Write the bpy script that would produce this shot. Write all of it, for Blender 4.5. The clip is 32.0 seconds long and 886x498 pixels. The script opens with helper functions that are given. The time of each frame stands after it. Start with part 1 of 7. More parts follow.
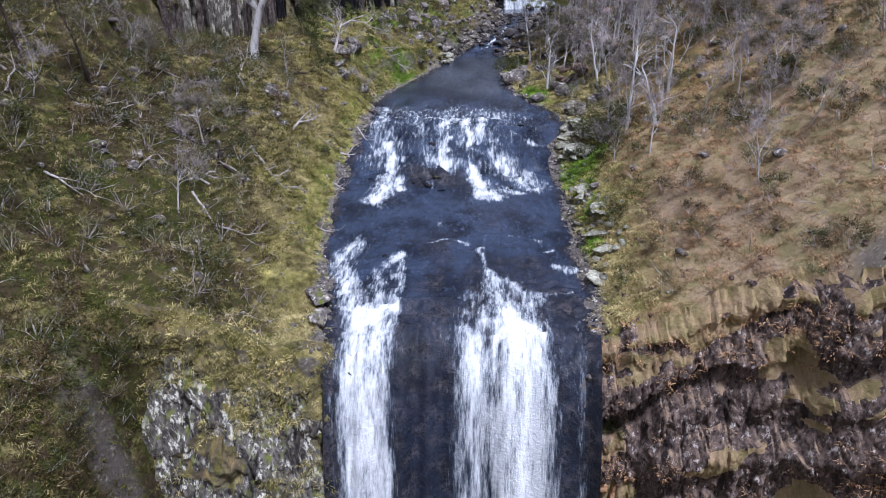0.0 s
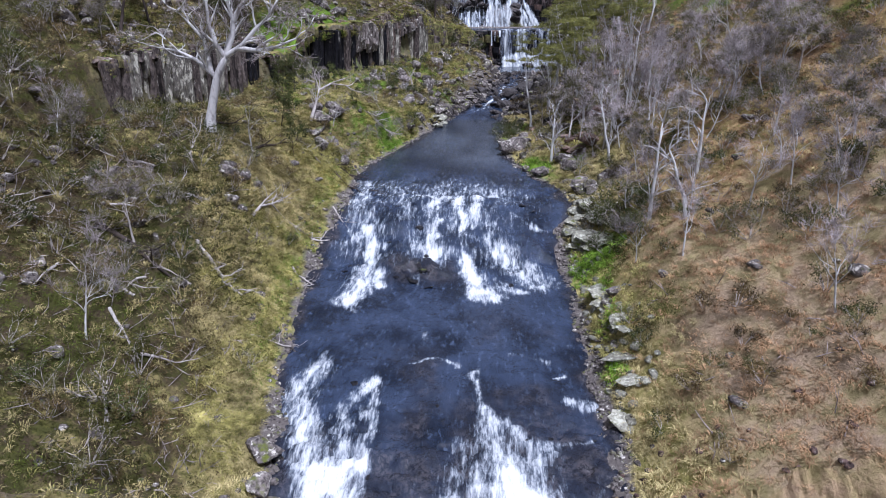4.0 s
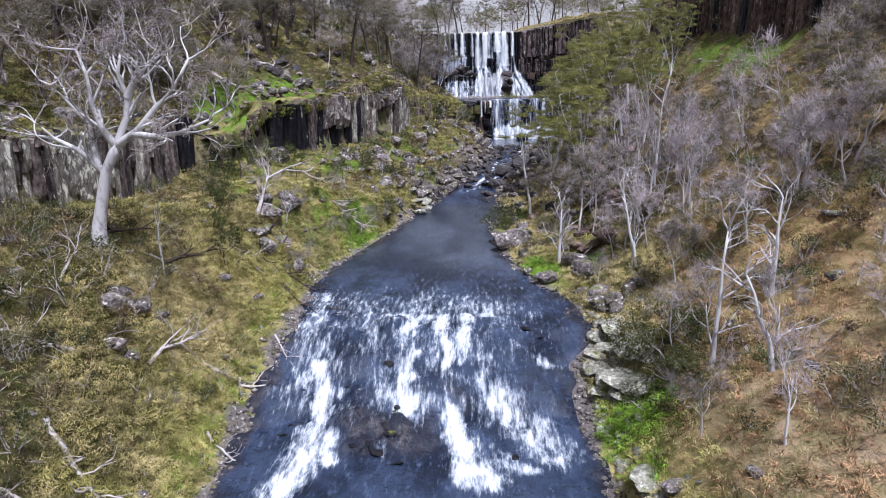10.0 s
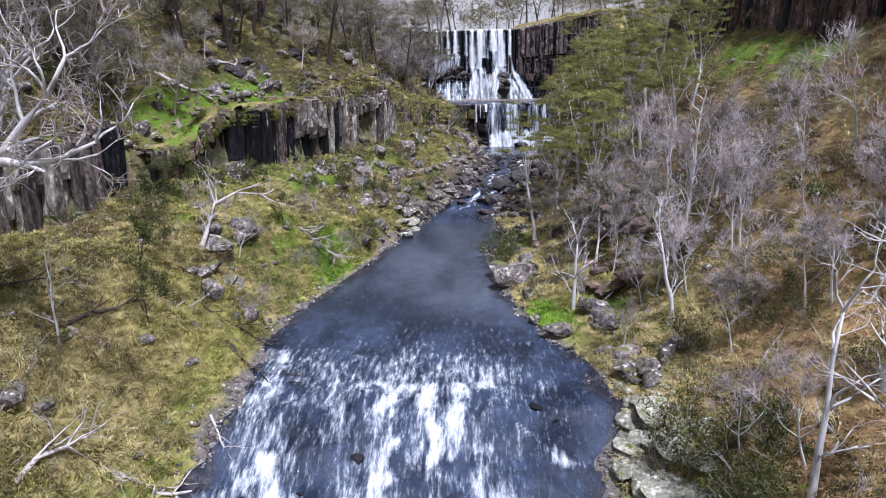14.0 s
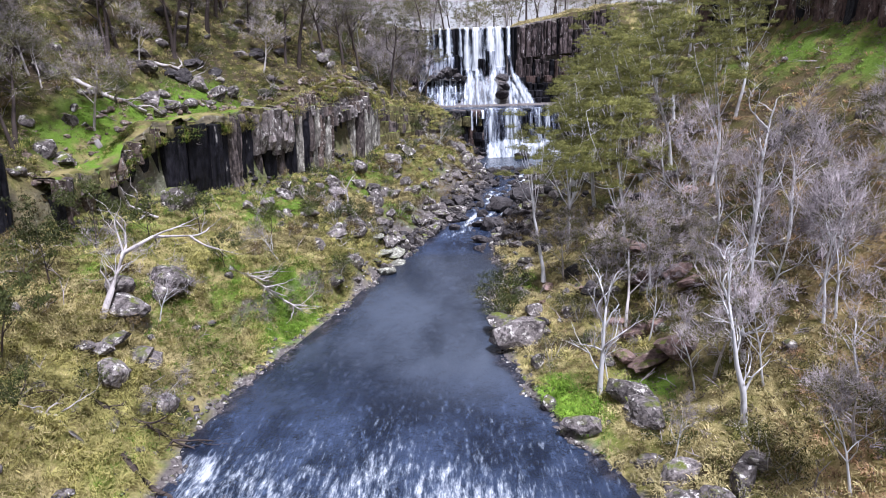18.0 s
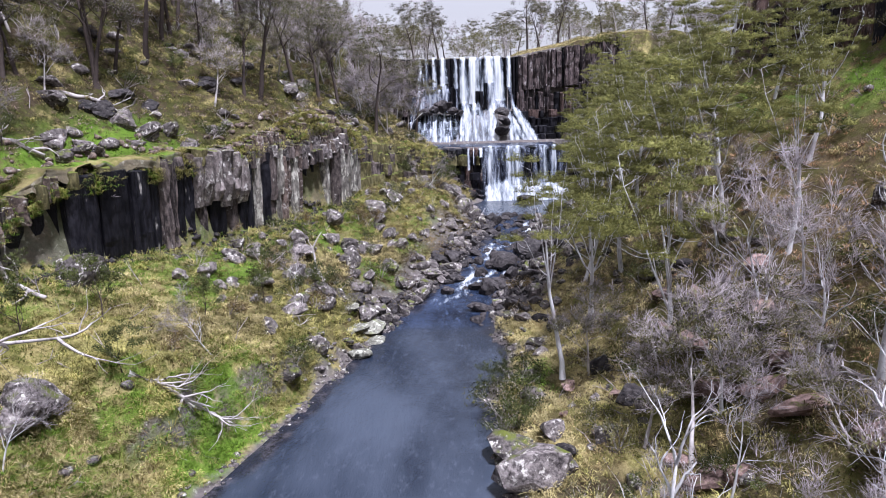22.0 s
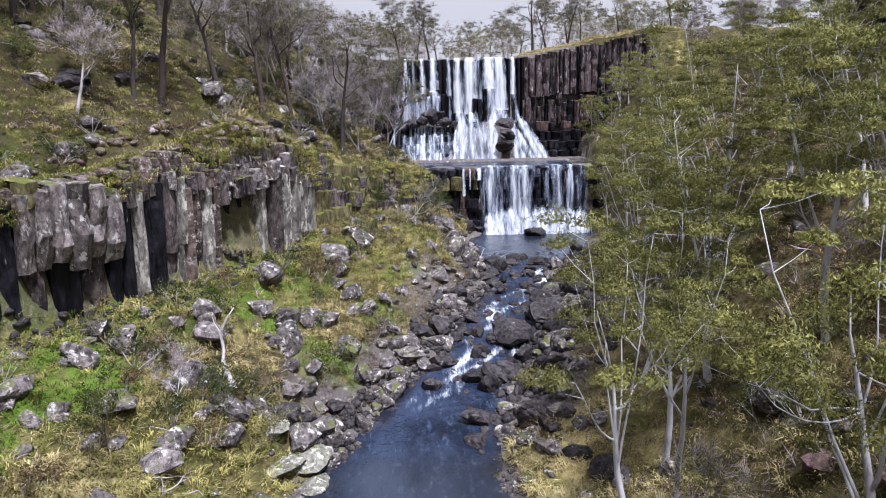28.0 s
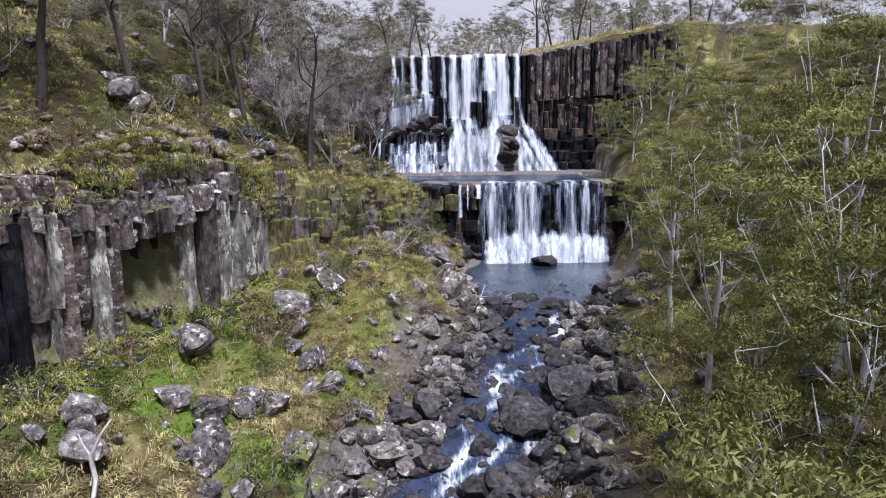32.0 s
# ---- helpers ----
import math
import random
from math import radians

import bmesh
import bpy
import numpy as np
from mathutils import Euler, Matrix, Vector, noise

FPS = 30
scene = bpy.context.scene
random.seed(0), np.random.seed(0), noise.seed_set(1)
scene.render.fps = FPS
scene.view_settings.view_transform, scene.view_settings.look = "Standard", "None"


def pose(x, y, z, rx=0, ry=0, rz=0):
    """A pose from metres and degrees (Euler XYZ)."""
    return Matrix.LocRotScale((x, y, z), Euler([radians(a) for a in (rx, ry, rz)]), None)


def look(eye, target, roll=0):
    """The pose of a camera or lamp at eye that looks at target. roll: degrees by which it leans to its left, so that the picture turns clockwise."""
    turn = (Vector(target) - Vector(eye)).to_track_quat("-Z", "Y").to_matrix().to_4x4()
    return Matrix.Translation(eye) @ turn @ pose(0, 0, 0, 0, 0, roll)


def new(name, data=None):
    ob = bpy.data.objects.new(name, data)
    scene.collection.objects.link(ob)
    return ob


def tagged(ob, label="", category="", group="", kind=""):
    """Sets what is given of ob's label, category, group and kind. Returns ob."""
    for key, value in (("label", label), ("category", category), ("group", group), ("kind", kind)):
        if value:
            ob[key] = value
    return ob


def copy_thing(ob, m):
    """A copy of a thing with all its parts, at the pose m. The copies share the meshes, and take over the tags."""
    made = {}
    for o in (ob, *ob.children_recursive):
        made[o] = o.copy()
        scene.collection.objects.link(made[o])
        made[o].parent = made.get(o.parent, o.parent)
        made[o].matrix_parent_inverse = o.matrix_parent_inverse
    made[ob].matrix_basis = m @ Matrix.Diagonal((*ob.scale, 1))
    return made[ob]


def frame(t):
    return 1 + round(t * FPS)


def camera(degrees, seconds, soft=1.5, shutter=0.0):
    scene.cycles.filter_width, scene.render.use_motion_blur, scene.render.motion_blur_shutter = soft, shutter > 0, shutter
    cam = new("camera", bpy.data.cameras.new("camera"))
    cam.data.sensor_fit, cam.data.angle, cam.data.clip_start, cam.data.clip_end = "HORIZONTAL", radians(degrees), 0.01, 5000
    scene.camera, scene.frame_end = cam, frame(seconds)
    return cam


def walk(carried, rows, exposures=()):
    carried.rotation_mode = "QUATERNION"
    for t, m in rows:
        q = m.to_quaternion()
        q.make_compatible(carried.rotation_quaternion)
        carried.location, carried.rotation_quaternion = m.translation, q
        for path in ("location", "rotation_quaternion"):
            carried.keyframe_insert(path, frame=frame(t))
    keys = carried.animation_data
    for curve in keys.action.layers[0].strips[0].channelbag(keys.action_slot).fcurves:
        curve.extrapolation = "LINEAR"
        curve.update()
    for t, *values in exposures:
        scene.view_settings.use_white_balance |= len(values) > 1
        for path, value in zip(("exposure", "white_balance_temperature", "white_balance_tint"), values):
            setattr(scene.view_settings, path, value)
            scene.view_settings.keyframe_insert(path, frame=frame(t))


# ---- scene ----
cam = camera(68.0, 32.0, 1.0)
# seconds, place, heading to the left of +y, tilt up, lean
PATH = [
    (0, -1.16, -33.00, 45.53, 3.79, -25.41, -0.95),
    (0.5, -1.11, -30.91, 45.62, 3.79, -25.36, -1.00),
    (1, -1.07, -28.83, 45.71, 3.78, -25.33, -1.05),
    (1.5, -1.03, -26.72, 45.79, 3.74, -25.19, -1.04),
    (2, -1.01, -24.60, 45.87, 3.68, -24.84, -1.05),
    (2.5, -0.99, -22.50, 45.95, 3.62, -23.98, -1.05),
    (3, -0.96, -20.43, 46.01, 3.57, -22.98, -0.90),
    (3.5, -0.94, -18.40, 46.06, 3.55, -22.25, -0.60),
    (5.5, -0.81, -10.34, 45.69, 3.33, -19.15, -0.70),
    (6, -0.78, -8.47, 45.58, 3.29, -18.52, -0.73),
    (6.5, -0.73, -6.57, 45.48, 3.25, -17.94, -0.81),
    (7, -0.66, -4.62, 45.39, 3.22, -17.43, -0.87),
    (7.5, -0.58, -2.62, 45.32, 3.19, -16.93, -0.93),
    (8, -0.49, -0.72, 45.30, 3.19, -16.50, -1.06),
    (8.5, -0.40, 1.17, 45.29, 3.20, -16.09, -1.17),
    (9, -0.32, 3.09, 45.30, 3.12, -15.80, -1.41),
    (9.5, -0.32, 5.04, 45.27, 3.05, -15.86, -1.43),
    (10, -0.32, 6.99, 45.24, 2.99, -15.92, -1.46),
    (10.5, -0.32, 8.94, 45.21, 2.92, -15.98, -1.48),
    (11, -0.35, 10.91, 45.19, 2.85, -15.93, -1.48),
    (11.5, -0.40, 12.90, 45.18, 2.75, -15.89, -1.41),
    (12, -0.45, 14.95, 45.17, 2.68, -15.87, -1.30),
    (12.5, -0.48, 17.03, 45.19, 2.60, -15.89, -1.25),
    (13, -0.50, 19.12, 45.20, 2.51, -15.90, -1.24),
    (13.5, -0.50, 21.21, 45.21, 2.42, -15.93, -1.23),
    (14, -0.49, 23.33, 45.22, 2.37, -15.95, -1.22),
    (14.5, -0.49, 25.50, 45.21, 2.34, -15.98, -1.19),
    (16.5, -0.10, 34.31, 45.05, 2.30, -16.28, -1.52),
    (17, -0.03, 36.52, 45.09, 2.27, -16.32, -1.60),
    (17.5, 0.04, 38.73, 45.12, 2.24, -16.10, -1.59),
    (18, 0.10, 40.94, 45.13, 2.21, -15.83, -1.57),
    (18.5, 0.17, 43.20, 45.12, 2.18, -15.54, -1.54),
    (19, 0.24, 45.48, 45.12, 2.18, -15.31, -1.57),
    (19.5, 0.31, 47.76, 45.10, 2.16, -14.99, -1.63),
    (20, 0.39, 50.05, 45.05, 2.15, -14.65, -1.61),
    (20.5, 0.44, 52.36, 44.96, 2.12, -14.25, -1.65),
    (21, 0.47, 54.55, 44.86, 2.08, -13.78, -1.65),
    (21.5, 0.50, 56.69, 44.77, 2.04, -13.36, -1.65),
    (22, 0.53, 58.81, 44.71, 1.97, -13.01, -1.59),
    (22.5, 0.56, 60.97, 44.64, 1.94, -12.65, -1.55),
    (23, 0.61, 63.14, 44.57, 1.92, -12.32, -1.51),
    (23.5, 0.66, 65.35, 44.50, 1.91, -11.96, -1.46),
    (24, 0.74, 67.58, 44.42, 1.93, -11.88, -1.43),
    (24.5, 0.82, 69.83, 44.34, 1.96, -11.93, -1.42),
    (25, 0.90, 72.11, 44.26, 1.96, -11.90, -1.39),
    (25.5, 0.98, 74.34, 44.19, 1.95, -11.90, -1.46),
    (27.5, 0.91, 83.32, 43.98, 1.65, -11.98, -1.45),
    (28, 0.94, 85.49, 44.01, 1.59, -12.00, -1.36),
    (28.5, 0.98, 87.67, 44.06, 1.58, -11.99, -1.22),
    (29, 0.99, 89.88, 44.14, 1.52, -11.99, -1.05),
    (29.5, 0.97, 92.01, 44.23, 1.42, -11.99, -0.96),
    (30, 0.92, 94.06, 44.31, 1.31, -12.02, -0.94),
    (30.5, 0.88, 96.09, 44.36, 1.22, -11.98, -0.85),
    (31, 0.87, 98.10, 44.39, 1.12, -11.91, -0.76),
    (31.5, 0.86, 100.09, 44.41, 1.08, -11.86, -0.74),
    (32, 0.86, 102.10, 44.42, 1.09, -11.85, -0.82),
]


def aim(x, y, z, heading, tilt, lean):
    a, b = radians(heading), radians(tilt)
    ahead = Vector((-math.sin(a) * math.cos(b), math.cos(a) * math.cos(b), math.sin(b)))
    eye = Vector((x, y, z))
    return look(eye, eye + ahead * 10, lean)


walk(cam, [(row[0], aim(*row[1:])) for row in PATH], [(0, 0.12, 5550, 18), (3, 0.12, 5500, 18), (6, 0.43, 5650, 18), (12, 0.46, 5720, 18), (14, 0.52, 5720, 18), (18, 0.71, 5700, 19), (24, 0.68, 5720, 20), (29, 0.59, 5780, 19), (32, 0.54, 5700, 19)])

# ---- sky and sun: a bright overcast day ----
world = bpy.data.worlds.new("overcast_sky")
scene.world = world
world.use_nodes = True
wn = world.node_tree.nodes
wl = world.node_tree.links
sky = wn.new("ShaderNodeTexSky")
sky.sky_type = "NISHITA"
sky.sun_disc = False
sky.sun_elevation = radians(66)
sky.sun_rotation = radians(142)
sky.dust_density = 6.0
sky.air_density = 1.2
grey = wn.new("ShaderNodeHueSaturation")
grey.inputs["Saturation"].default_value = 0.25
wl.new(sky.outputs[0], grey.inputs["Color"])
cloud = wn.new("ShaderNodeMix")
cloud.data_type = "RGBA"
cloud.inputs["Factor"].default_value = 0.75
cloud.inputs["B"].default_value = (10.6, 10.5, 10.4, 1)
wl.new(grey.outputs[0], cloud.inputs["A"])
wl.new(cloud.outputs["Result"], wn["Background"].inputs["Color"])
wn["Background"].inputs["Strength"].default_value = 0.053
sun = new("sun", bpy.data.lights.new("sun", "SUN"))
sun.data.energy = 5.0
sun.data.angle = radians(6)
sun.data.color = (1.0, 0.985, 0.96)
sun.matrix_world = look((0, 0, 200), (-35, 45, 70))

# ---- materials ----
class Nodes:
    """A node material under construction."""

    def __init__(self, name, roughness=0.8):
        self.mat = bpy.data.materials.new(name)
        self.mat.use_nodes = True
        self.n, self.l = self.mat.node_tree.nodes, self.mat.node_tree.links
        self.bsdf = self.n["Principled BSDF"]
        self.bsdf.inputs["Roughness"].default_value = roughness
        self.bsdf.inputs["Specular IOR Level"].default_value = 0.12
        self.geo = self.n.new("ShaderNodeNewGeometry")
        self.obj = self.n.new("ShaderNodeObjectInfo")

    def put(self, value, socket):
        if isinstance(value, (int, float)):
            socket.default_value = value
        elif isinstance(value, tuple):
            socket.default_value = value if len(value) == 4 or len(socket.default_value) == 3 else (*value, 1)
        else:
            self.l.new(value, socket)

    def noise(self, scale, detail=4, rough=0.6, stretch=None, local=False, offset=None):
        t = self.n.new("ShaderNodeTexNoise")
        t.inputs["Scale"].default_value, t.inputs["Detail"].default_value = scale, detail
        t.inputs["Roughness"].default_value = rough
        src = self.geo.outputs["Position"]
        if local:
            src = self.n.new("ShaderNodeTexCoord").outputs["Object"]
        if offset is not None:
            add = self.n.new("ShaderNodeVectorMath")
            self.l.new(src, add.inputs[0])
            self.l.new(offset, add.inputs[1])
            src = add.outputs[0]
        if stretch:
            m = self.n.new("ShaderNodeMapping")
            m.inputs["Scale"].default_value = stretch
            self.l.new(src, m.inputs["Vector"])
            src = m.outputs[0]
        self.l.new(src, t.inputs["Vector"])
        return t.outputs["Fac"]

    def ramp(self, fac, lo, hi, a=0.0, b=1.0):
        m = self.n.new("ShaderNodeMapRange")
        m.interpolation_type = "SMOOTHSTEP"
        self.put(fac, m.inputs["Value"])
        for key, v in (("From Min", lo), ("From Max", hi), ("To Min", a), ("To Max", b)):
            m.inputs[key].default_value = v
        return m.outputs["Result"]

    def mix(self, fac, a, b, mode="MIX"):
        m = self.n.new("ShaderNodeMix")
        m.data_type, m.blend_type = "RGBA", mode
        self.put(fac, m.inputs["Factor"])
        self.put(a, m.inputs["A"])
        self.put(b, m.inputs["B"])
        return m.outputs["Result"]

    def math(self, op, a, b=0.0):
        m = self.n.new("ShaderNodeMath")
        m.operation = op
        self.put(a, m.inputs[0])
        self.put(b, m.inputs[1])
        return m.outputs[0]

    def attr(self, name):
        a = self.n.new("ShaderNodeAttribute")
        a.attribute_name = name
        return a.outputs["Fac"]

    def steep(self):
        s = self.n.new("ShaderNodeSeparateXYZ")
        self.l.new(self.geo.outputs["Normal"], s.inputs[0])
        return s.outputs["Z"]

    def bump(self, height, strength=0.5, distance=0.1):
        b = self.n.new("ShaderNodeBump")
        b.inputs["Strength"].default_value, b.inputs["Distance"].default_value = strength, distance
        self.l.new(height, b.inputs["Height"])
        self.l.new(b.outputs[0], self.bsdf.inputs["Normal"])

    def colour(self, value):
        self.put(value, self.bsdf.inputs["Base Color"])
        return self.mat

    def rough(self, value):
        self.put(value, self.bsdf.inputs["Roughness"])


def ground_material():
    k = Nodes("ground", 0.95)
    big, mid, fine = k.noise(0.09, 3), k.noise(0.45, 5, 0.65), k.noise(3.0, 6, 0.7)
    tiny = k.noise(14, 4, 0.7)
    straw = k.mix(fine, (0.19, 0.155, 0.062), (0.50, 0.415, 0.19))
    green = k.mix(fine, (0.075, 0.078, 0.02), (0.25, 0.235, 0.07))
    brown = k.mix(fine, (0.018, 0.014, 0.009), (0.10, 0.074, 0.045))
    dry = k.mix(fine, (0.15, 0.088, 0.042), (0.47, 0.30, 0.16))
    c = k.mix(k.ramp(mid, 0.42, 0.6), straw, green)
    c = k.mix(k.ramp(big, 0.54, 0.68), c, brown)
    pink = k.mix(fine, (0.15, 0.105, 0.07), (0.47, 0.35, 0.25))
    dry = k.mix(k.attr("pale"), dry, pink)
    c = k.mix(k.math("MULTIPLY", k.attr("dry"), k.ramp(mid, 0.30, 0.62, 1.0, 0.45)), c, dry)
    # scrub floor: brown and olive cover, its darks deepened as shade between bushes
    olive = k.mix(fine, (0.014, 0.018, 0.005), (0.09, 0.088, 0.026))
    brown = k.mix(k.ramp(k.noise(0.7, 5, 0.7), 0.42, 0.58), brown, olive)
    c = k.mix(k.math("MULTIPLY", k.attr("scrub"), k.ramp(k.noise(0.3, 5, 0.7), 0.30, 0.5)), c, brown)
    c = k.mix(k.math("MULTIPLY", k.attr("lush"), k.ramp(mid, 0.36, 0.56)), c, k.mix(fine, (0.06, 0.13, 0.01), (0.16, 0.27, 0.03)))
    rock = k.mix(fine, (0.05, 0.042, 0.042), (0.21, 0.185, 0.175))
    rock = k.mix(k.ramp(k.noise(2.1, 5, 0.7), 0.56, 0.66), rock, (0.34, 0.33, 0.29))
    grown = k.math("SUBTRACT", 1.0, k.math("MAXIMUM", k.attr("scrub"), k.attr("dry")))
    bare = k.math("MAXIMUM", k.math("MULTIPLY", grown, k.ramp(k.math("ADD", k.steep(), k.math("MULTIPLY", mid, 0.25)), 0.62, 0.48)), k.attr("rock"))
    c = k.mix(bare, c, rock)
    k.bump(k.math("ADD", fine, k.math("MULTIPLY", tiny, 0.4)), 0.9, 0.25)
    return k.colour(c)


def rock_material(name, lo, hi, lichen=(0.38, 0.37, 0.33), spots=0.58, moss=0.0, gloss=0.85, stretch=None, streak=0.0, turf=None):
    k = Nodes(name, gloss)
    off = k.n.new("ShaderNodeCombineXYZ")
    r = k.math("MULTIPLY", k.obj.outputs["Random"], 50.0)
    k.l.new(r, off.inputs[0])
    k.l.new(r, off.inputs[1])
    fine, mid = k.noise(2.6, 7, 0.7, stretch, offset=off.outputs[0]), k.noise(0.8, 5, 0.65, stretch, offset=off.outputs[0])
    tone = k.ramp(k.obj.outputs["Random"], 0, 1, 0.65, 1.25)
    c = k.mix(k.ramp(fine, 0.3, 0.72), lo, hi)
    c = k.mix(1.0, c, tone, "MULTIPLY")
    c = k.mix(k.ramp(k.noise(1.7, 6, 0.75, stretch, offset=off.outputs[0]), spots, spots + 0.07), c, lichen)
    if streak:
        stain = k.noise(0.9, 6, 0.7, (1.0, 1.0, 0.12))
        c = k.mix(k.ramp(stain, 0.5, 0.62, 0.0, 0.85), c, (lo[0] * 0.45, lo[1] * 0.45, lo[2] * 0.5))
        run = k.noise(2.2, 4, 0.65, (1.0, 1.0, 0.07))
        c = k.mix(k.math("MULTIPLY", k.ramp(run, 0.70 - streak * 0.1, 0.76 - streak * 0.1), k.ramp(k.noise(0.7, 4), 0.46, 0.62)), c, (0.36, 0.34, 0.32))
    if moss:
        up = k.math("MULTIPLY", k.ramp(k.steep(), 0.35, 0.8), k.ramp(mid, 0.62 - moss * 0.25, 0.75 - moss * 0.2))
        c = k.mix(up, c, (0.10, 0.115, 0.025))
    if turf:
        up = k.ramp(k.math("ADD", k.steep(), k.math("MULTIPLY", k.math("SUBTRACT", mid, 0.5), 1.6)), 0.62, 1.0)
        c = k.mix(up, c, k.mix(fine, tuple(v * 0.4 for v in turf), turf))
    k.bump(k.math("ADD", fine, mid), 0.8, 0.18)
    if gloss < 0.6:
        k.bsdf.inputs["Specular IOR Level"].default_value = 0.14
    return k.colour(c)


def water_material():
    k = Nodes("river_water", 0.12)
    flow = k.noise(2.2, 5, 0.6, (1.0, 0.35, 1.0))
    chop = k.noise(7.0, 4, 0.6, (1.0, 0.6, 1.0))
    streak = k.noise(2.6, 8, 0.68, (1.0, 0.24, 0.10))
    spray = k.noise(8.0, 5, 0.7, (1.0, 0.32, 0.15))
    f = k.math("ADD", k.math("SUBTRACT", k.attr("foam"), k.math("MULTIPLY", k.attr("calm"), 0.3)), k.math("MULTIPLY", k.math("SUBTRACT", streak, 0.5), 1.7))
    f = k.math("ADD", f, k.math("MULTIPLY", k.math("SUBTRACT", spray, 0.5), 0.55))
    foam = k.ramp(f, 0.36, 1.06)
    # moving water: sky reflections and ripple highlights are painted into the base colour
    deep_glints = k.mix(k.ramp(k.noise(0.22, 5, 0.6, (1.0, 0.7, 1.0)), 0.35, 0.65), (0.006, 0.010, 0.022), (0.030, 0.043, 0.080))
    deep_glints = k.mix(k.ramp(k.noise(1.9, 6, 0.7, (1.0, 0.4, 1.0)), 0.52, 0.8), deep_glints, (0.075, 0.105, 0.18))
    # calm water: the pale sheen of the sky is painted in as well
    still_sheen = k.mix(k.ramp(k.noise(0.10, 3, 0.5, (1.0, 0.5, 1.0)), 0.35, 0.65), (0.010, 0.015, 0.027), (0.05, 0.062, 0.088))
    still_sheen = k.mix(k.ramp(k.noise(2.4, 5, 0.65, (1.0, 0.4, 1.0)), 0.5, 0.85), still_sheen, (0.06, 0.072, 0.10))
    # cracks and ledges of the rock bed showing through
    line = k.math("ABSOLUTE", k.math("SUBTRACT", k.noise(0.55, 5, 0.62, (0.7, 1.7, 1.0)), 0.5))
    crack = k.math("MULTIPLY", k.ramp(line, 0.022, 0.0), k.ramp(k.noise(0.35, 3), 0.44, 0.58))
    deep_glints = k.mix(k.math("MULTIPLY", crack, 0.85), deep_glints, (0.008, 0.009, 0.013))
    deep_glints = k.mix(k.attr("calm"), deep_glints, still_sheen)
    stone = k.mix(k.ramp(k.noise(1.6, 7, 0.72), 0.36, 0.66), (0.006, 0.006, 0.009), (0.095, 0.085, 0.092))
    stone = k.mix(k.ramp(k.noise(0.8, 4, 0.6), 0.42, 0.56), stone, (0.013, 0.014, 0.022))
    stone = k.mix(k.ramp(k.math("ABSOLUTE", k.math("SUBTRACT", k.noise(1.1, 4, 0.6), 0.5)), 0.018, 0.0), stone, (0.006, 0.006, 0.008))
    bed = k.mix(k.attr("shallow"), deep_glints, stone)
    bed = k.mix(k.ramp(f, 0.22, 0.62, 0.0, 0.5), bed, (0.20, 0.24, 0.31))
    c = k.mix(foam, bed, (0.66, 0.69, 0.74))
    k.rough(k.ramp(foam, 0.0, 1.0, 0.16, 0.7))
    k.bsdf.inputs["IOR"].default_value = 1.33
    k.bsdf.inputs["Specular IOR Level"].default_value = 0.5
    h = k.math("MULTIPLY", k.math("ADD", flow, k.math("MULTIPLY", chop, 0.5)), k.math("SUBTRACT", 1.0, k.math("MULTIPLY", k.attr("calm"), 0.6)))
    k.bump(k.math("ADD", h, k.math("MULTIPLY", foam, 0.45)), 0.85, 0.2)
    return k.colour(c)


def falls_material(name, cover=0.5, blue=0.0):
    """Falling white water: strands with gaps between them."""
    k = Nodes(name, 0.55)
    strand = k.noise(1.7, 5, 0.6, (1.0, 0.6, 0.06))
    fine = k.noise(9.0, 4, 0.6, (1.0, 0.6, 0.07))
    v = k.math("ADD", strand, k.math("MULTIPLY", k.math("SUBTRACT", fine, 0.5), 0.32))
    v = k.math("ADD", v, k.math("SUBTRACT", k.attr("foam"), 0.5))
    c = k.mix(k.ramp(v, 0.25, 0.75), (0.34 - blue, 0.40 - blue, 0.50), (0.66, 0.685, 0.72))
    k.bsdf.inputs["Subsurface Weight"].default_value = 0.0
    k.put(k.ramp(v, 0.44 - cover * 0.5, 1.02 - cover * 0.5), k.bsdf.inputs["Alpha"])
    k.bump(v, 0.6, 0.2)
    return k.colour(c)


def bark_material(name, pale, dark, patch=0.5):
    k = Nodes(name, 0.85)
    n = k.noise(1.1, 5, 0.7, (1, 1, 0.35))
    f = k.noise(9, 5, 0.7, (1, 1, 0.25))
    c = k.mix(k.ramp(n, patch, patch + 0.16), pale, dark)
    c = k.mix(k.math("MULTIPLY", f, 0.5), c, (pale[0] * 0.45, pale[1] * 0.43, pale[2] * 0.42))
    k.bump(f, 0.5, 0.03)
    return k.colour(c)


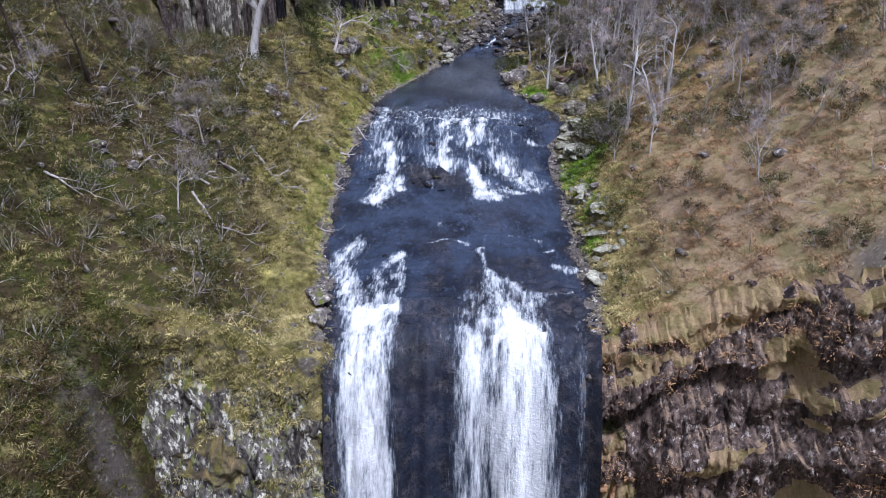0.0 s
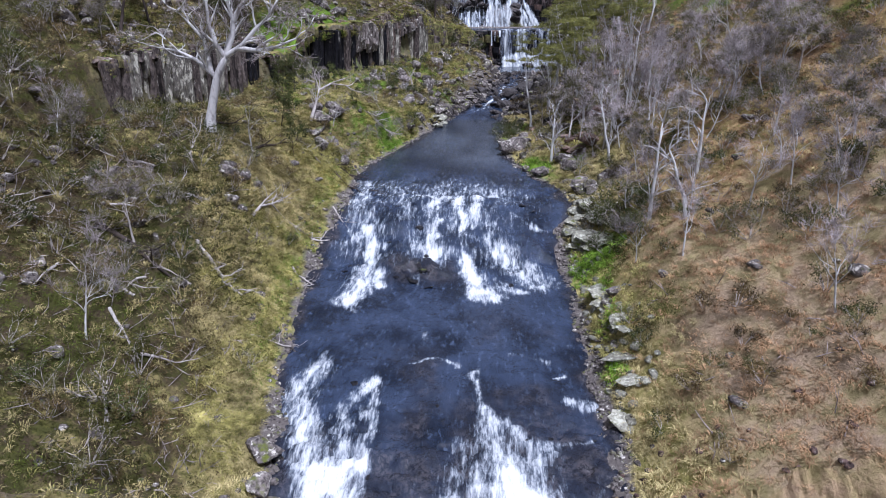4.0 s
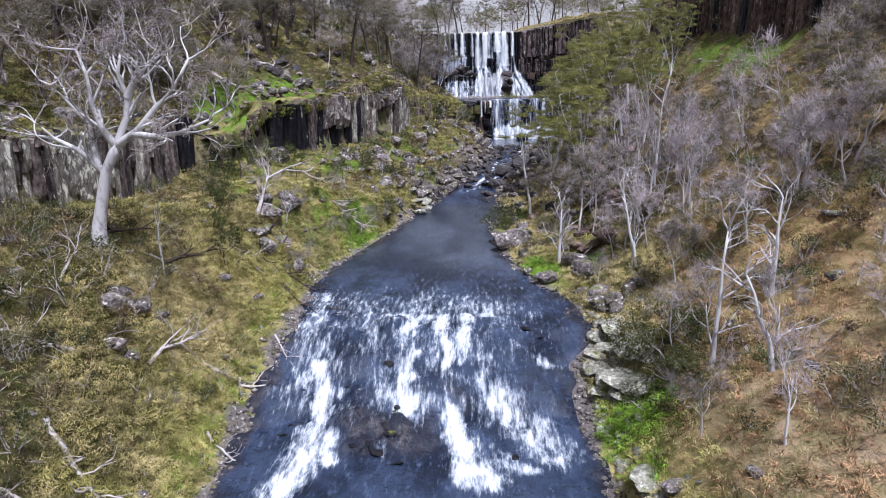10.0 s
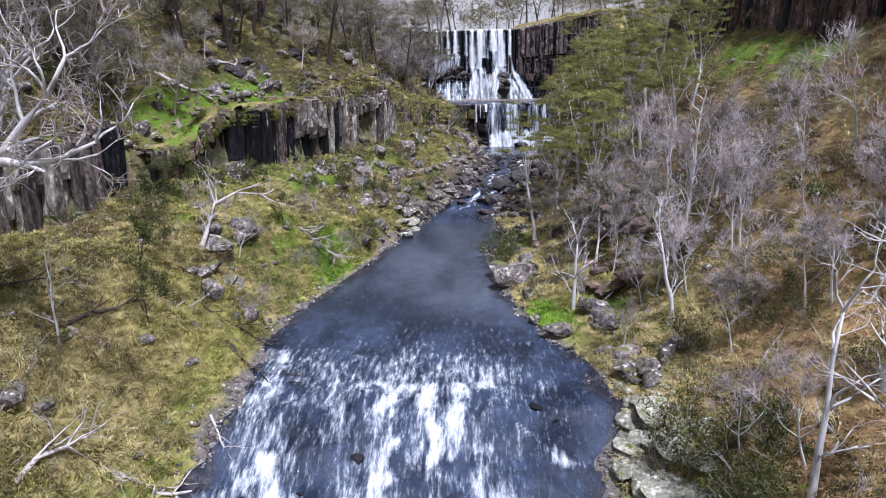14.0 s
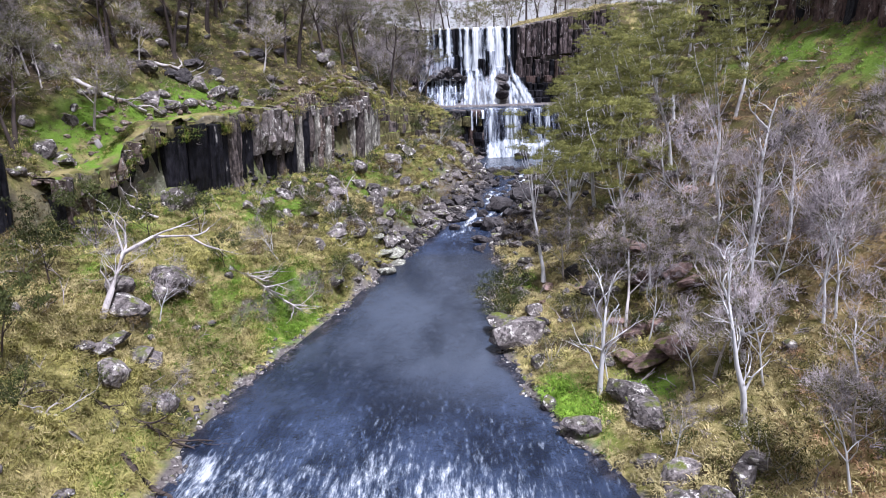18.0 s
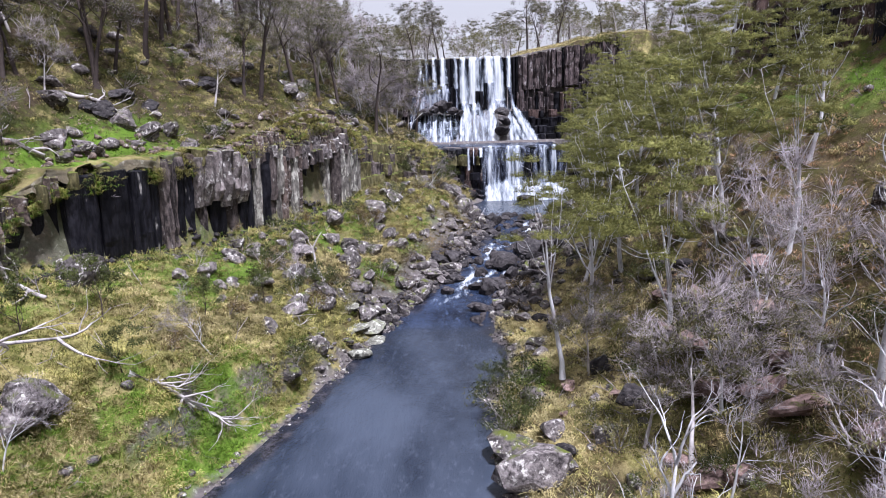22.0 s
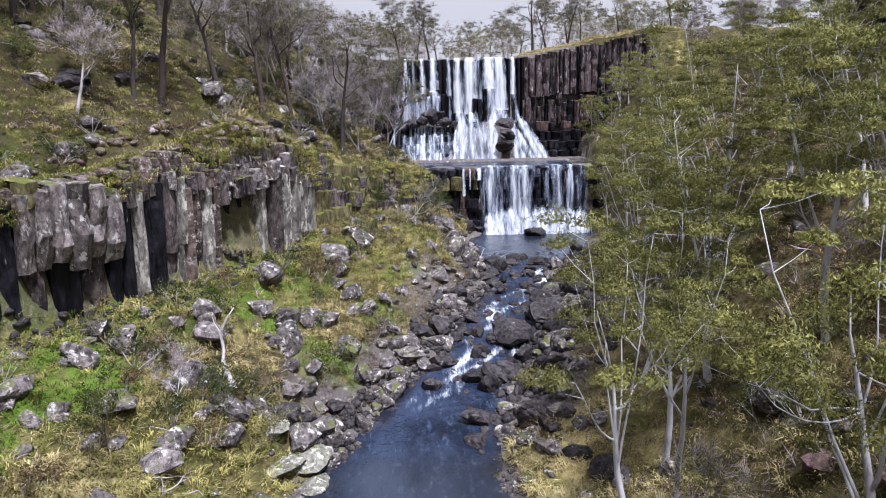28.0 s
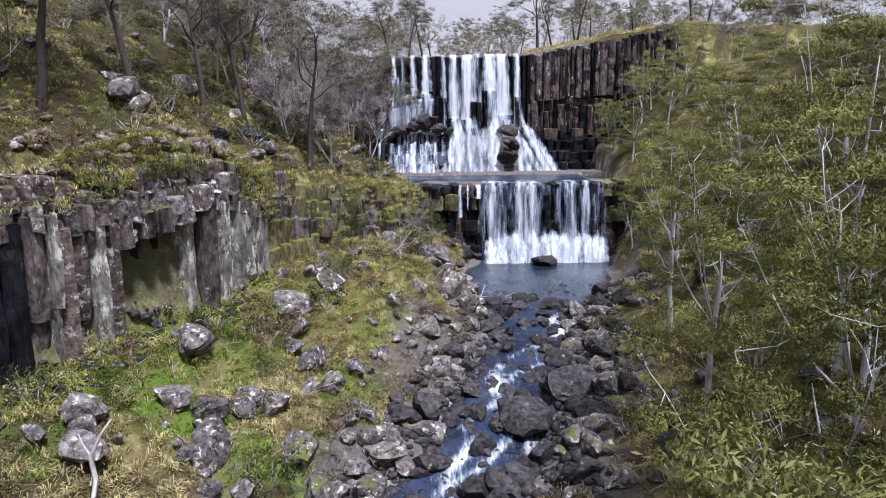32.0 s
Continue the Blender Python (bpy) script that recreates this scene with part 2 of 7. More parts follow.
def leaf_material(name, a, b, tone=0.45, single=0.42):
    k = Nodes(name, 0.55)
    isl = k.geo.outputs["Random Per Island"]
    patch = k.ramp(k.noise(1.3, 4, 0.65), 0.32, 0.68)
    c = k.mix(k.math("ADD", k.math("MULTIPLY", isl, single), k.math("MULTIPLY", patch, 1 - single)), tuple(v * 0.7 for v in a), tuple(v * 1.06 for v in b))
    c = k.mix(1.0, c, k.ramp(k.obj.outputs["Random"], 0, 1, 1 - tone * 0.6, 1 + tone * 0.5), "MULTIPLY")
    c = k.mix(1.0, c, k.ramp(k.noise(0.3, 3), 0.32, 0.68, 0.6, 1.3), "MULTIPLY")
    k.colour(c)
    tr = k.n.new("ShaderNodeBsdfTranslucent")
    k.l.new(c, tr.inputs["Color"])
    mx = k.n.new("ShaderNodeMixShader")
    mx.inputs[0].default_value = 0.14
    k.l.new(k.bsdf.outputs[0], mx.inputs[1])
    k.l.new(tr.outputs[0], mx.inputs[2])
    k.l.new(mx.outputs[0], k.n["Material Output"].inputs["Surface"])
    return k.mat


M_GROUND = ground_material()
M_WATER = water_material()
M_FALL = falls_material("white_water", 0.50)
M_VEIL = falls_material("thin_water", 0.34, 0.08)
M_COLUMN = rock_material("basalt_column", (0.022, 0.018, 0.018), (0.17, 0.138, 0.128), (0.46, 0.435, 0.405), 0.595, 0.6, stretch=(1, 1, 0.5), streak=0.5)
M_PALECOLUMN = rock_material("pale_fluted_basalt", (0.06, 0.054, 0.05), (0.31, 0.285, 0.25), (0.50, 0.48, 0.42), 0.52, 0.7, stretch=(1, 1, 0.4))
M_LICHENROCK = rock_material("lichen_grey_brown_rock", (0.03, 0.022, 0.02), (0.20, 0.15, 0.128), (0.42, 0.385, 0.36), 0.55, 0.5)
# near-black wet rock; its black also stands for shade in cliff recesses
M_WET_SHADED = rock_material("wet_and_shaded_basalt", (0.004, 0.004, 0.006), (0.02, 0.019, 0.024), (0.07, 0.065, 0.065), 0.68, 0.12, gloss=0.45, stretch=(1, 1, 0.4), streak=0.75)
M_OUTCROP = rock_material("streaked_outcrop", (0.03, 0.026, 0.026), (0.26, 0.235, 0.215), (0.54, 0.53, 0.48), 0.525, 0.7, stretch=(1, 1, 0.35), streak=0.2)
M_BROWNROCK = rock_material("brown_basalt", (0.02, 0.014, 0.014), (0.14, 0.094, 0.082), (0.34, 0.30, 0.29), 0.585, stretch=(1, 1, 0.4))
M_FALLSROCK = rock_material("dark_purple_basalt", (0.012, 0.010, 0.012), (0.15, 0.115, 0.112), (0.40, 0.37, 0.37), 0.575, 0.3, stretch=(1, 1, 0.35), streak=0.4)
M_MOSSROCK = rock_material("mossy_basalt", (0.05, 0.046, 0.022), (0.20, 0.175, 0.085), (0.30, 0.27, 0.15), 0.58, moss=1.0, stretch=(1, 1, 0.5))
M_BLUFF = rock_material("bluff_basalt", (0.04, 0.029, 0.028), (0.29, 0.215, 0.19), (0.50, 0.45, 0.44), 0.565, stretch=(1, 1, 0.6), streak=0.3, turf=(0.33, 0.235, 0.165))
M_BOSS = rock_material("lichened_grey_boss", (0.05, 0.042, 0.04), (0.24, 0.205, 0.195), (0.46, 0.435, 0.41), 0.54, 0.5, stretch=(1, 1, 0.7))
M_BOULDER = rock_material("grey_boulder", (0.022, 0.018, 0.019), (0.24, 0.21, 0.203), (0.52, 0.49, 0.455), 0.55, 0.45)
M_DARKBOULDER = rock_material("dark_boulder", (0.007, 0.006, 0.008), (0.085, 0.075, 0.075), (0.33, 0.31, 0.29), 0.615, gloss=0.5)
M_REDROCK = rock_material("red_boulder", (0.08, 0.053, 0.047), (0.31, 0.212, 0.19), (0.36, 0.31, 0.28), 0.6, 0.5)
M_PALEROCK = rock_material("pale_lichen_rock", (0.10, 0.095, 0.08), (0.36, 0.35, 0.29), (0.46, 0.46, 0.39), 0.52, 0.3)
M_OCHRE = rock_material("ochre_rock", (0.20, 0.11, 0.06), (0.45, 0.28, 0.16), (0.36, 0.28, 0.2), 0.62)
M_BARK_WHITE = bark_material("white_bark", (0.56, 0.55, 0.56), (0.25, 0.23, 0.235), 0.5)
M_BARK_GREY = bark_material("grey_bark", (0.50, 0.46, 0.45), (0.22, 0.195, 0.195), 0.5)
M_BARK_DARK = bark_material("dark_bark", (0.07, 0.055, 0.05), (0.025, 0.02, 0.02), 0.5)
M_LEAF_OLIVE = leaf_material("olive_leaf", (0.072, 0.078, 0.02), (0.268, 0.262, 0.082))
M_LEAF_HILL = leaf_material("hill_leaf", (0.045, 0.05, 0.02), (0.16, 0.148, 0.075))
M_LEAF_DARK = leaf_material("dark_leaf", (0.025, 0.036, 0.012), (0.085, 0.095, 0.03))
M_LEAF_GREY = leaf_material("grey_leaf", (0.075, 0.075, 0.03), (0.22, 0.20, 0.095))
M_TWIG = leaf_material("grey_twig", (0.22, 0.185, 0.19), (0.50, 0.44, 0.455))
M_HEATH = leaf_material("heath", (0.024, 0.018, 0.008), (0.20, 0.145, 0.066))
M_TAN = leaf_material("tan_scrub", (0.11, 0.08, 0.035), (0.40, 0.31, 0.15))
M_MAUVE = leaf_material("mauve_undergrowth", (0.07, 0.054, 0.045), (0.31, 0.235, 0.195))
M_OLIVE_SCRUB = leaf_material("olive_scrub", (0.020, 0.025, 0.006), (0.118, 0.115, 0.030))
M_MOSS_SCRUB = leaf_material("moss_scrub", (0.035, 0.05, 0.008), (0.15, 0.175, 0.03))
M_GRASS = leaf_material("grass_blade", (0.26, 0.215, 0.08), (0.68, 0.575, 0.29), single=0.12)
M_GRASS_DRY = leaf_material("dry_grass_blade", (0.25, 0.14, 0.07), (0.53, 0.335, 0.19), single=0.12)
M_GRASS_GREEN = leaf_material("green_grass_blade", (0.075, 0.15, 0.012), (0.22, 0.34, 0.045), single=0.12)

# ---- the lie of the land ----
def smooth(a, b, x):
    t = np.clip((x - a) / (b - a), 0, 1)
    return t * t * (3 - 2 * t)


def vnoise(x, y, seed=0):
    """Smooth value noise in -1..1 on arrays."""
    xi, yi = np.floor(x).astype(np.int64), np.floor(y).astype(np.int64)
    fx, fy = x - xi, y - yi
    fx, fy = fx * fx * (3 - 2 * fx), fy * fy * (3 - 2 * fy)

    def h(a, b):
        n = (a * 374761393 + b * 668265263 + seed * 1442695041) & 0x7FFFFFFF
        n = ((n ^ (n >> 13)) * 1274126177) & 0x7FFFFFFF
        return ((n ^ (n >> 16)) & 0xFFFF) / 32767.5 - 1

    top = h(xi, yi) * (1 - fx) + h(xi + 1, yi) * fx
    low = h(xi, yi + 1) * (1 - fx) + h(xi + 1, yi + 1) * fx
    return top * (1 - fy) + low * fy


def fbm(x, y, octaves=4, seed=0):
    out, amp = 0, 1.0
    for o in range(octaves):
        out = out + amp * vnoise(x * 2**o, y * 2**o, seed + o)
        amp *= 0.5
    return out


# along the river: y, water level, left edge, right edge
RIVER = np.array([
    (-40, 9.4, -15, 9), (16, 9.9, -15.4, 9.3), (28, 11.0, -18, 10.6), (37, 11.8, -19.8, 10), (50, 12.7, -21, 9.8),
    (57, 13.2, -21.8, 9.8), (61, 14.0, -21.8, 9.6), (66, 16.2, -21.2, 9.6), (71, 18.1, -20.4, 11), (78, 18.6, -20, 9.8),
    (86, 18.8, -20.5, 6.6), (92, 18.9, -19, 4.3), (100, 19.0, -16.2, 3.2), (110, 19.1, -13.4, 2.3), (120, 19.2, -11.2, 4.6),
    (129, 19.4, -8.2, 3.4), (134, 20.0, -6, 3.5), (141, 21.0, -2.5, 6), (150, 22.5, 1, 9), (160, 23.8, 4.3, 11),
    (166, 24.5, 4.5, 12), (170, 24.6, 3, 17.5), (180, 24.6, 2, 19.8), (190, 24.6, 4, 22), (400, 24.6, 4, 22)])
# the left side: y, then x and z of the bank's shoulder, x and z of the cliff's foot, z of its top, x and z of the rim
LEFT = np.array([
    (16, -22, 12, -40, 23, 24, -80, 52), (30, -25, 13.6, -45, 29.5, 31, -80, 54), (45, -27, 17.5, -47, 32.5, 35, -78, 56),
    (60, -35, 30.3, -47, 31.4, 38.5, -76, 56), (75, -36, 30.2, -45.5, 30.7, 39.5, -74, 57), (80, -34, 29.5, -43.5, 30.9, 38.8, -72, 57), (86, -30, 28, -41, 30.6, 38.6, -70, 58), (92, -27.5, 27.2, -38.6, 32.4, 40, -67.5, 58),
    (95.5, -26.5, 26.8, -37, 31.5, 36, -66, 58), (105, -20, 25.2, -36.5, 31.4, 36, -61, 58.5), (112, -16, 24.4, -34, 31.2, 39.5, -58, 59), (121, -16, 25, -29.5, 30.8, 39.8, -54, 59.5), (131, -15.5, 25.6, -25.2, 30.3, 40, -50, 60),
    (146, -12.5, 26, -18.5, 30.3, 43, -46, 60), (150, -10, 26.4, -16.6, 31.0, 42.5, -45, 60), (155, -7, 27.2, -16, 32.0, 41, -43, 60), (162, -4, 28.2, -12.8, 32.4, 38.8, -41, 60),
    (175, -1, 28, -8, 31.4, 37, -37, 59), (186, 1, 26.4, -3.2, 29.6, 35.2, -31, 57), (205, 2, 26, -14, 35, 36, -22, 55)])
# the right side: y, shoulder x and z, foot of the rim cliff x and z, its top z
RIGHT = np.array([
    (16, 18, 14.5, 58, 45, 54), (30, 17, 17, 58, 47, 56), (45, 18.5, 22.3, 56, 48, 57), (60, 18.5, 21.5, 54, 48, 57),
    (75, 18, 21.6, 51, 48, 57), (95, 14, 22.6, 47, 48.5, 58), (112, 13, 23, 43, 49, 58), (130, 14.5, 24, 39, 49, 58),
    (147, 17, 25.2, 36, 48.5, 56), (160, 20, 27.3, 38, 48, 51), (175, 23.5, 28, 42, 49, 51), (190, 27, 36, 37, 48, 50), (205, 22, 36, 35, 47.5, 49.5)])


def along(table, y, col):
    return np.interp(y, table[:, 0], table[:, col])


def water_level(y):
    return along(RIVER, y, 1)


def polyline(x, xs, zs):
    """Height on a profile given by arrays of breakpoints, xs rising."""
    z = zs[0] + (x - xs[0]) * 0
    for i in range(len(xs) - 1):
        t = np.clip((x - xs[i]) / np.maximum(xs[i + 1] - xs[i], 0.05), 0, 1)
        z = z + t * (zs[i + 1] - zs[i])
    return z


STEP_RUN, STEP_DROP = [0, 0.5, 1.3, 5, 60], [0, 1.6, 17, 24, 40]


BRINK = [22.8, 22.8, 21.6, 20.0, 16.8, 14.4, 8, -5]


def brink_at(x):
    """Where the banks break off beside the lower falls."""
    b = np.where(x > 9, np.interp(x, [9, 12, 15, 18, 23, 26.5, 34, 48], BRINK), 17.5 - np.maximum(-16 - x, 0) * 0.33)
    return b + fbm(x * 0.2, x * 0 + 2, 4, 31) * 1.5


def land(x, y, rough=1.0):
    """Height of the ground."""
    x, y = np.asarray(x, float), np.asarray(y, float)
    wob = fbm(x * 0.13, y * 0.13, 2, 7) * 1.2
    zr, xl, xr = water_level(y), along(RIVER, y, 2), along(RIVER, y, 3)
    L = [along(LEFT, y, c) for c in range(1, 8)]
    R = [along(RIGHT, y, c) for c in range(1, 6)]
    edge = fbm(x * 0 + y * 0.3, x * 0 + 3.1, 3, 11) * 0.7
    shelf = 1.3 + 0.8 * vnoise(y * 0.2, y * 0 + 9, 4)
    xs = [L[5] - 900, L[5] + wob, L[2] - 1.6 + wob * 0.3, L[2] + wob * 0.2, L[0], xl - shelf + edge, xl + 0.6 + edge, xl + 3.0]
    zs = [L[6] + 12, L[6], L[4], L[3], L[1], zr + 0.35, zr - 0.25, zr - 1.0]
    xs += [xr - 3.0, xr - 0.6 + edge, xr + shelf + edge, R[0], R[2] + wob * 0.4, R[2] + 1.6 + wob * 0.5, R[2] + 14, R[2] + 900]
    zs += [zr - 1.0, zr - 0.25, zr + 0.4, R[1], R[3], R[4], R[4] + 3, R[4] + 30]
    z = polyline(x, xs, zs)
    # the head of the gorge: the ledge and the upper lip
    fn = vnoise(x * 0.5, x * 0, 21) * 0.5
    front = 190.6 + fn + np.maximum(0, x - 22) * 0.5
    ledge = 34.5 + 0 * y
    z = np.where((x > -14) & (y > front), np.maximum(z, 24 + (ledge - 24) * smooth(front, front + 0.9, y)), z)
    top = 53.3 + np.clip(x - 12, 0, 24) * 0.17 + np.clip(-12 - x, 0, 20) * 0.12 + np.clip((y - 220) * 0.02, 0, 6) + np.clip((y - 215.6) * 0.12, 0, 0.9) * smooth(11, 15, x)
    back = 213.6 + fn + np.clip(x - 14, 0, 30) * -0.05 + np.clip(-11 - x, 0, 60) * -0.45
    z = np.where(y > back, np.maximum(z, 30 + (top - 30) * smooth(back, back + 1.2, y)), z)
    foot = 35 + 6.5 * smooth(205.5, 213, y + fn * 2) * smooth(-13, -10, x) * smooth(17 - (y - 205) * 0.3, 14 - (y - 205) * 0.3, x)
    z = np.where(y > 203, np.maximum(z, foot), z)
    z = np.where(y > 216, np.minimum(z, top + 1.5 + 0.03 * (y - 216) + 0.03 * np.maximum(np.abs(x) - 40, 0)), z)
    # the lower falls: everything drops away downstream of the brink, in steps
    down = np.clip(brink_at(x) - y, 0, 60)
    step = polyline(down * (1 + 0.35 * vnoise(x * 0.12, x * 0 + 7, 36)), STEP_RUN, STEP_DROP)
    easy = smooth(-26.5, -32, x + 0.5 * fbm(y * 0.4, y * 0, 2, 37))
    step = step * (1 - easy) + easy * down * 0.3
    z = z - np.where(down > 0, np.minimum(step, np.maximum(z + 21, 0)), 0)
    d = np.clip(24.0 - 0.03 * (x + 3) ** 2 - y, 0, 60)
    under = 9.6 - 0.17 * d * d - 0.02 * d**3
    z = np.where((x > -15.5) & (x < 9.4) & (y < 24), np.maximum(np.minimum(z, under), -23), z)
    # a broken turf scarp along the left bank
    scarp = xl - 5.0 - 2.2 * fbm(y * 0.11, y * 0 + 1.7, 3, 38) - x
    z = z + 0.95 * smooth(-0.25, 0.35, scarp) * smooth(9, 2, scarp) * smooth(24, 34, y) * smooth(118, 100, y) * smooth(-0.5, 0.2, vnoise(y * 0.13, y * 0 + 5, 39))
    # relief
    calm = smooth(0, 3.5, np.maximum(xl - x, x - xr)) * (1 - 0.7 * smooth(188, 192, y) * (x > -14) * (x < 26))
    far = 1 / (1 + np.maximum(0, np.abs(x) - 90) * 0.002)
    z = z + rough * calm * (fbm(x * 0.22, y * 0.22, 3, 1) * 0.55 + fbm(x * 0.7, y * 0.7, 3, 2) * 0.26) * far
    return z


GRID_X, GRID_Y = np.arange(-130, 130.1, 0.5), np.arange(-30, 345.1, 0.5)
GRID_Z = land(*np.meshgrid(GRID_X, GRID_Y))


def heights(x, y):
    """Height of the ground at arrays of places, from a half-metre grid."""
    u, v = np.clip((np.asarray(x) + 130) * 2, 0, len(GRID_X) - 1.01), np.clip((np.asarray(y) + 30) * 2, 0, len(GRID_Y) - 1.01)
    i, j = u.astype(int), v.astype(int)
    a, b = u - i, v - j
    return (GRID_Z[j, i] * (1 - a) + GRID_Z[j, i + 1] * a) * (1 - b) + (GRID_Z[j + 1, i] * (1 - a) + GRID_Z[j + 1, i + 1] * a) * b


def height(x, y):
    return float(heights(np.array([x]), np.array([y]))[0])


def axis(lo, hi, step, far, growth=1.22):
    core = list(np.arange(lo, hi + step / 2, step))
    for sign, end in ((-1, lo), (1, hi)):
        s, v = step, end
        while abs(v) < far:
            s *= growth
            v += sign * s
            core.append(v)
    return np.array(sorted(core))


def grid_object(name, xs, ys, zfun, material, attrs):
    """A sheet over a grid of x and y, with float attributes given by functions."""
    X, Y = np.meshgrid(xs, ys)
    Z = zfun(X, Y)
    n, m = X.shape
    co = np.stack([X, Y, Z], -1).reshape(-1, 3)
    return sheet(name, co, n, m, material, {k: f(X, Y, Z).ravel() for k, f in attrs.items()})


def sheet(name, co, n, m, material, attrs):
    i = np.arange(n * m).reshape(n, m)
    faces = np.stack([i[:-1, :-1], i[:-1, 1:], i[1:, 1:], i[1:, :-1]], -1).reshape(-1, 4)
    me = bpy.data.meshes.new(name)
    me.vertices.add(len(co))
    me.vertices.foreach_set("co", co.astype(np.float32).ravel())
    me.loops.add(faces.size)
    me.loops.foreach_set("vertex_index", faces.ravel().astype(np.int32))
    me.polygons.add(len(faces))
    me.polygons.foreach_set("loop_start", np.arange(0, faces.size, 4, dtype=np.int32))
    me.polygons.foreach_set("use_smooth", np.ones(len(faces), bool))
    me.update(calc_edges=True)
    for key, v in attrs.items():
        a = me.attributes.new(key, "FLOAT", "POINT")
        a.data.foreach_set("value", np.ascontiguousarray(v, dtype=np.float32))
    me.materials.append(material)
    return new(name, me)


def lush_at(x, y, z=None):
    """Where the grass is bright green: damp patches by the water and under the cliffs."""
    xl, xr, cb = along(RIVER, y, 2), along(RIVER, y, 3), along(LEFT, y, 3)
    v = 0.5 * smooth(4.0, 1.0, np.abs(x - cb - 2.6)) * smooth(80, 110, y) * smooth(160, 150, y)
    v = np.maximum(v, 0.8 * smooth(4.5, 1.0, np.abs(x - cb + 3.2)) * smooth(98, 106, y) * smooth(134, 124, y))
    v = np.maximum(v, 1.0 * smooth(4.5, 1.5, np.hypot(x - 13, (y - 58) * 1.0)))
    v = np.maximum(v, 1.0 * smooth(3.8, 1.2, np.hypot(x - 7.6, (y - 85) * 0.45)))
    v = np.maximum(v, 0.9 * smooth(3.4, 1.2, np.hypot(x - 13.4, (y - 86.4) * 0.9)))
    v = np.maximum(v, 0.9 * smooth(5, 1.5, np.hypot(x + 17.5, (y - 103) * 0.5)))
    v = np.maximum(v, 0.22 * smooth(2.4, 1, np.abs(x - xl + 2)) * smooth(25, 40, y) * smooth(125, 110, y))
    v = np.maximum(v, 0.75 * smooth(0.25, 0.6, fbm(x * 0.13, y * 0.13, 3, 48)) * smooth(84, 100, y) * smooth(176, 160, y) * smooth(0, -2, x - xl) * smooth(0, 2, x - cb))
    v = np.maximum(v, 0.8 * smooth(3, 1, np.hypot(x + 7, (y - 147) * 0.6)))
    v = np.maximum(v, 0.8 * smooth(4, 1, np.hypot(x - 19, (y - 206) * 1.0)))
    v = np.maximum(v, 0.7 * smooth(5, 1, np.abs(x - along(RIGHT, y, 3) + 4)) * smooth(-0.1, 0.4, fbm(x * 0.1, y * 0.1, 3, 49)) * smooth(60, 80, y) * smooth(150, 130, y))
    return v


def dry_at(x, y):
    return smooth(11, 20, x - 7 * smooth(62, 82, y)) * smooth(150, 120, y) * (0.8 + 0.2 * smooth(60, 30, y))


def pale_at(x, y):
    """Where the dry slope is bleached and half bare."""
    return smooth(60, 40, y + 6 * fbm(x * 0.12, y * 0.12, 3, 46)) * smooth(12, 17, x)


def scrub_at(x, y):
    cb = along(LEFT, y, 3)
    return np.clip(smooth(2, -7, x + 5 * fbm(x * 0.16, y * 0.16, 3, 47) - np.interp(y, [15, 33, 55], [-17, -21, -26])) * smooth(66, 52, y) + 0.6 * smooth(-29, -36, x) * smooth(105, 95, y) + smooth(0, -6, x - cb) + 0.85 * smooth(11, 17, x) * smooth(76, 94, y) + 0.65 * smooth(104, 124, y) * smooth(2, -2, x - along(RIVER, y, 2)), 0, 1)


def rock_at(x, y):
    xl, xr = along(RIVER, y, 2), along(RIVER, y, 3)
    shore = smooth(1.1, 0.4, np.maximum(xl - x, x - xr) + fbm(x * 0.5, y * 0.5, 3, 5) * 0.9)
    bed = smooth(128, 134, y) * smooth(190, 168, y) * smooth(8, 3, np.maximum(xl - x, x - xr) + fbm(x * 0.3, y * 0.3, 3, 6) * 3)
    head = smooth(189, 191, y) * smooth(-16, -12, x) * smooth(26, 22, x) * smooth(216, 214, y)
    low = smooth(19, 15, y) * smooth(0.2, 0.7, fbm(x * 0.2, y * 0.2, 3, 8)) * smooth(-34, -30, x)
    return np.clip(np.maximum.reduce([shore, bed, head, low * 0.8]), 0, 1)


ground = grid_object("ground", axis(-80, 64, 0.55, 2600), axis(-14, 222, 0.55, 2600), land, M_GROUND, {
    "dry": lambda x, y, z: dry_at(x, y), "pale": lambda x, y, z: pale_at(x, y), "lush": lambda x, y, z: lush_at(x, y),
    "scrub": lambda x, y, z: scrub_at(x, y), "rock": lambda x, y, z: rock_at(x, y)})
tagged(ground, "steep grassy gorge slopes with straw, green tussock and bare basalt", "ground", kind="structure")

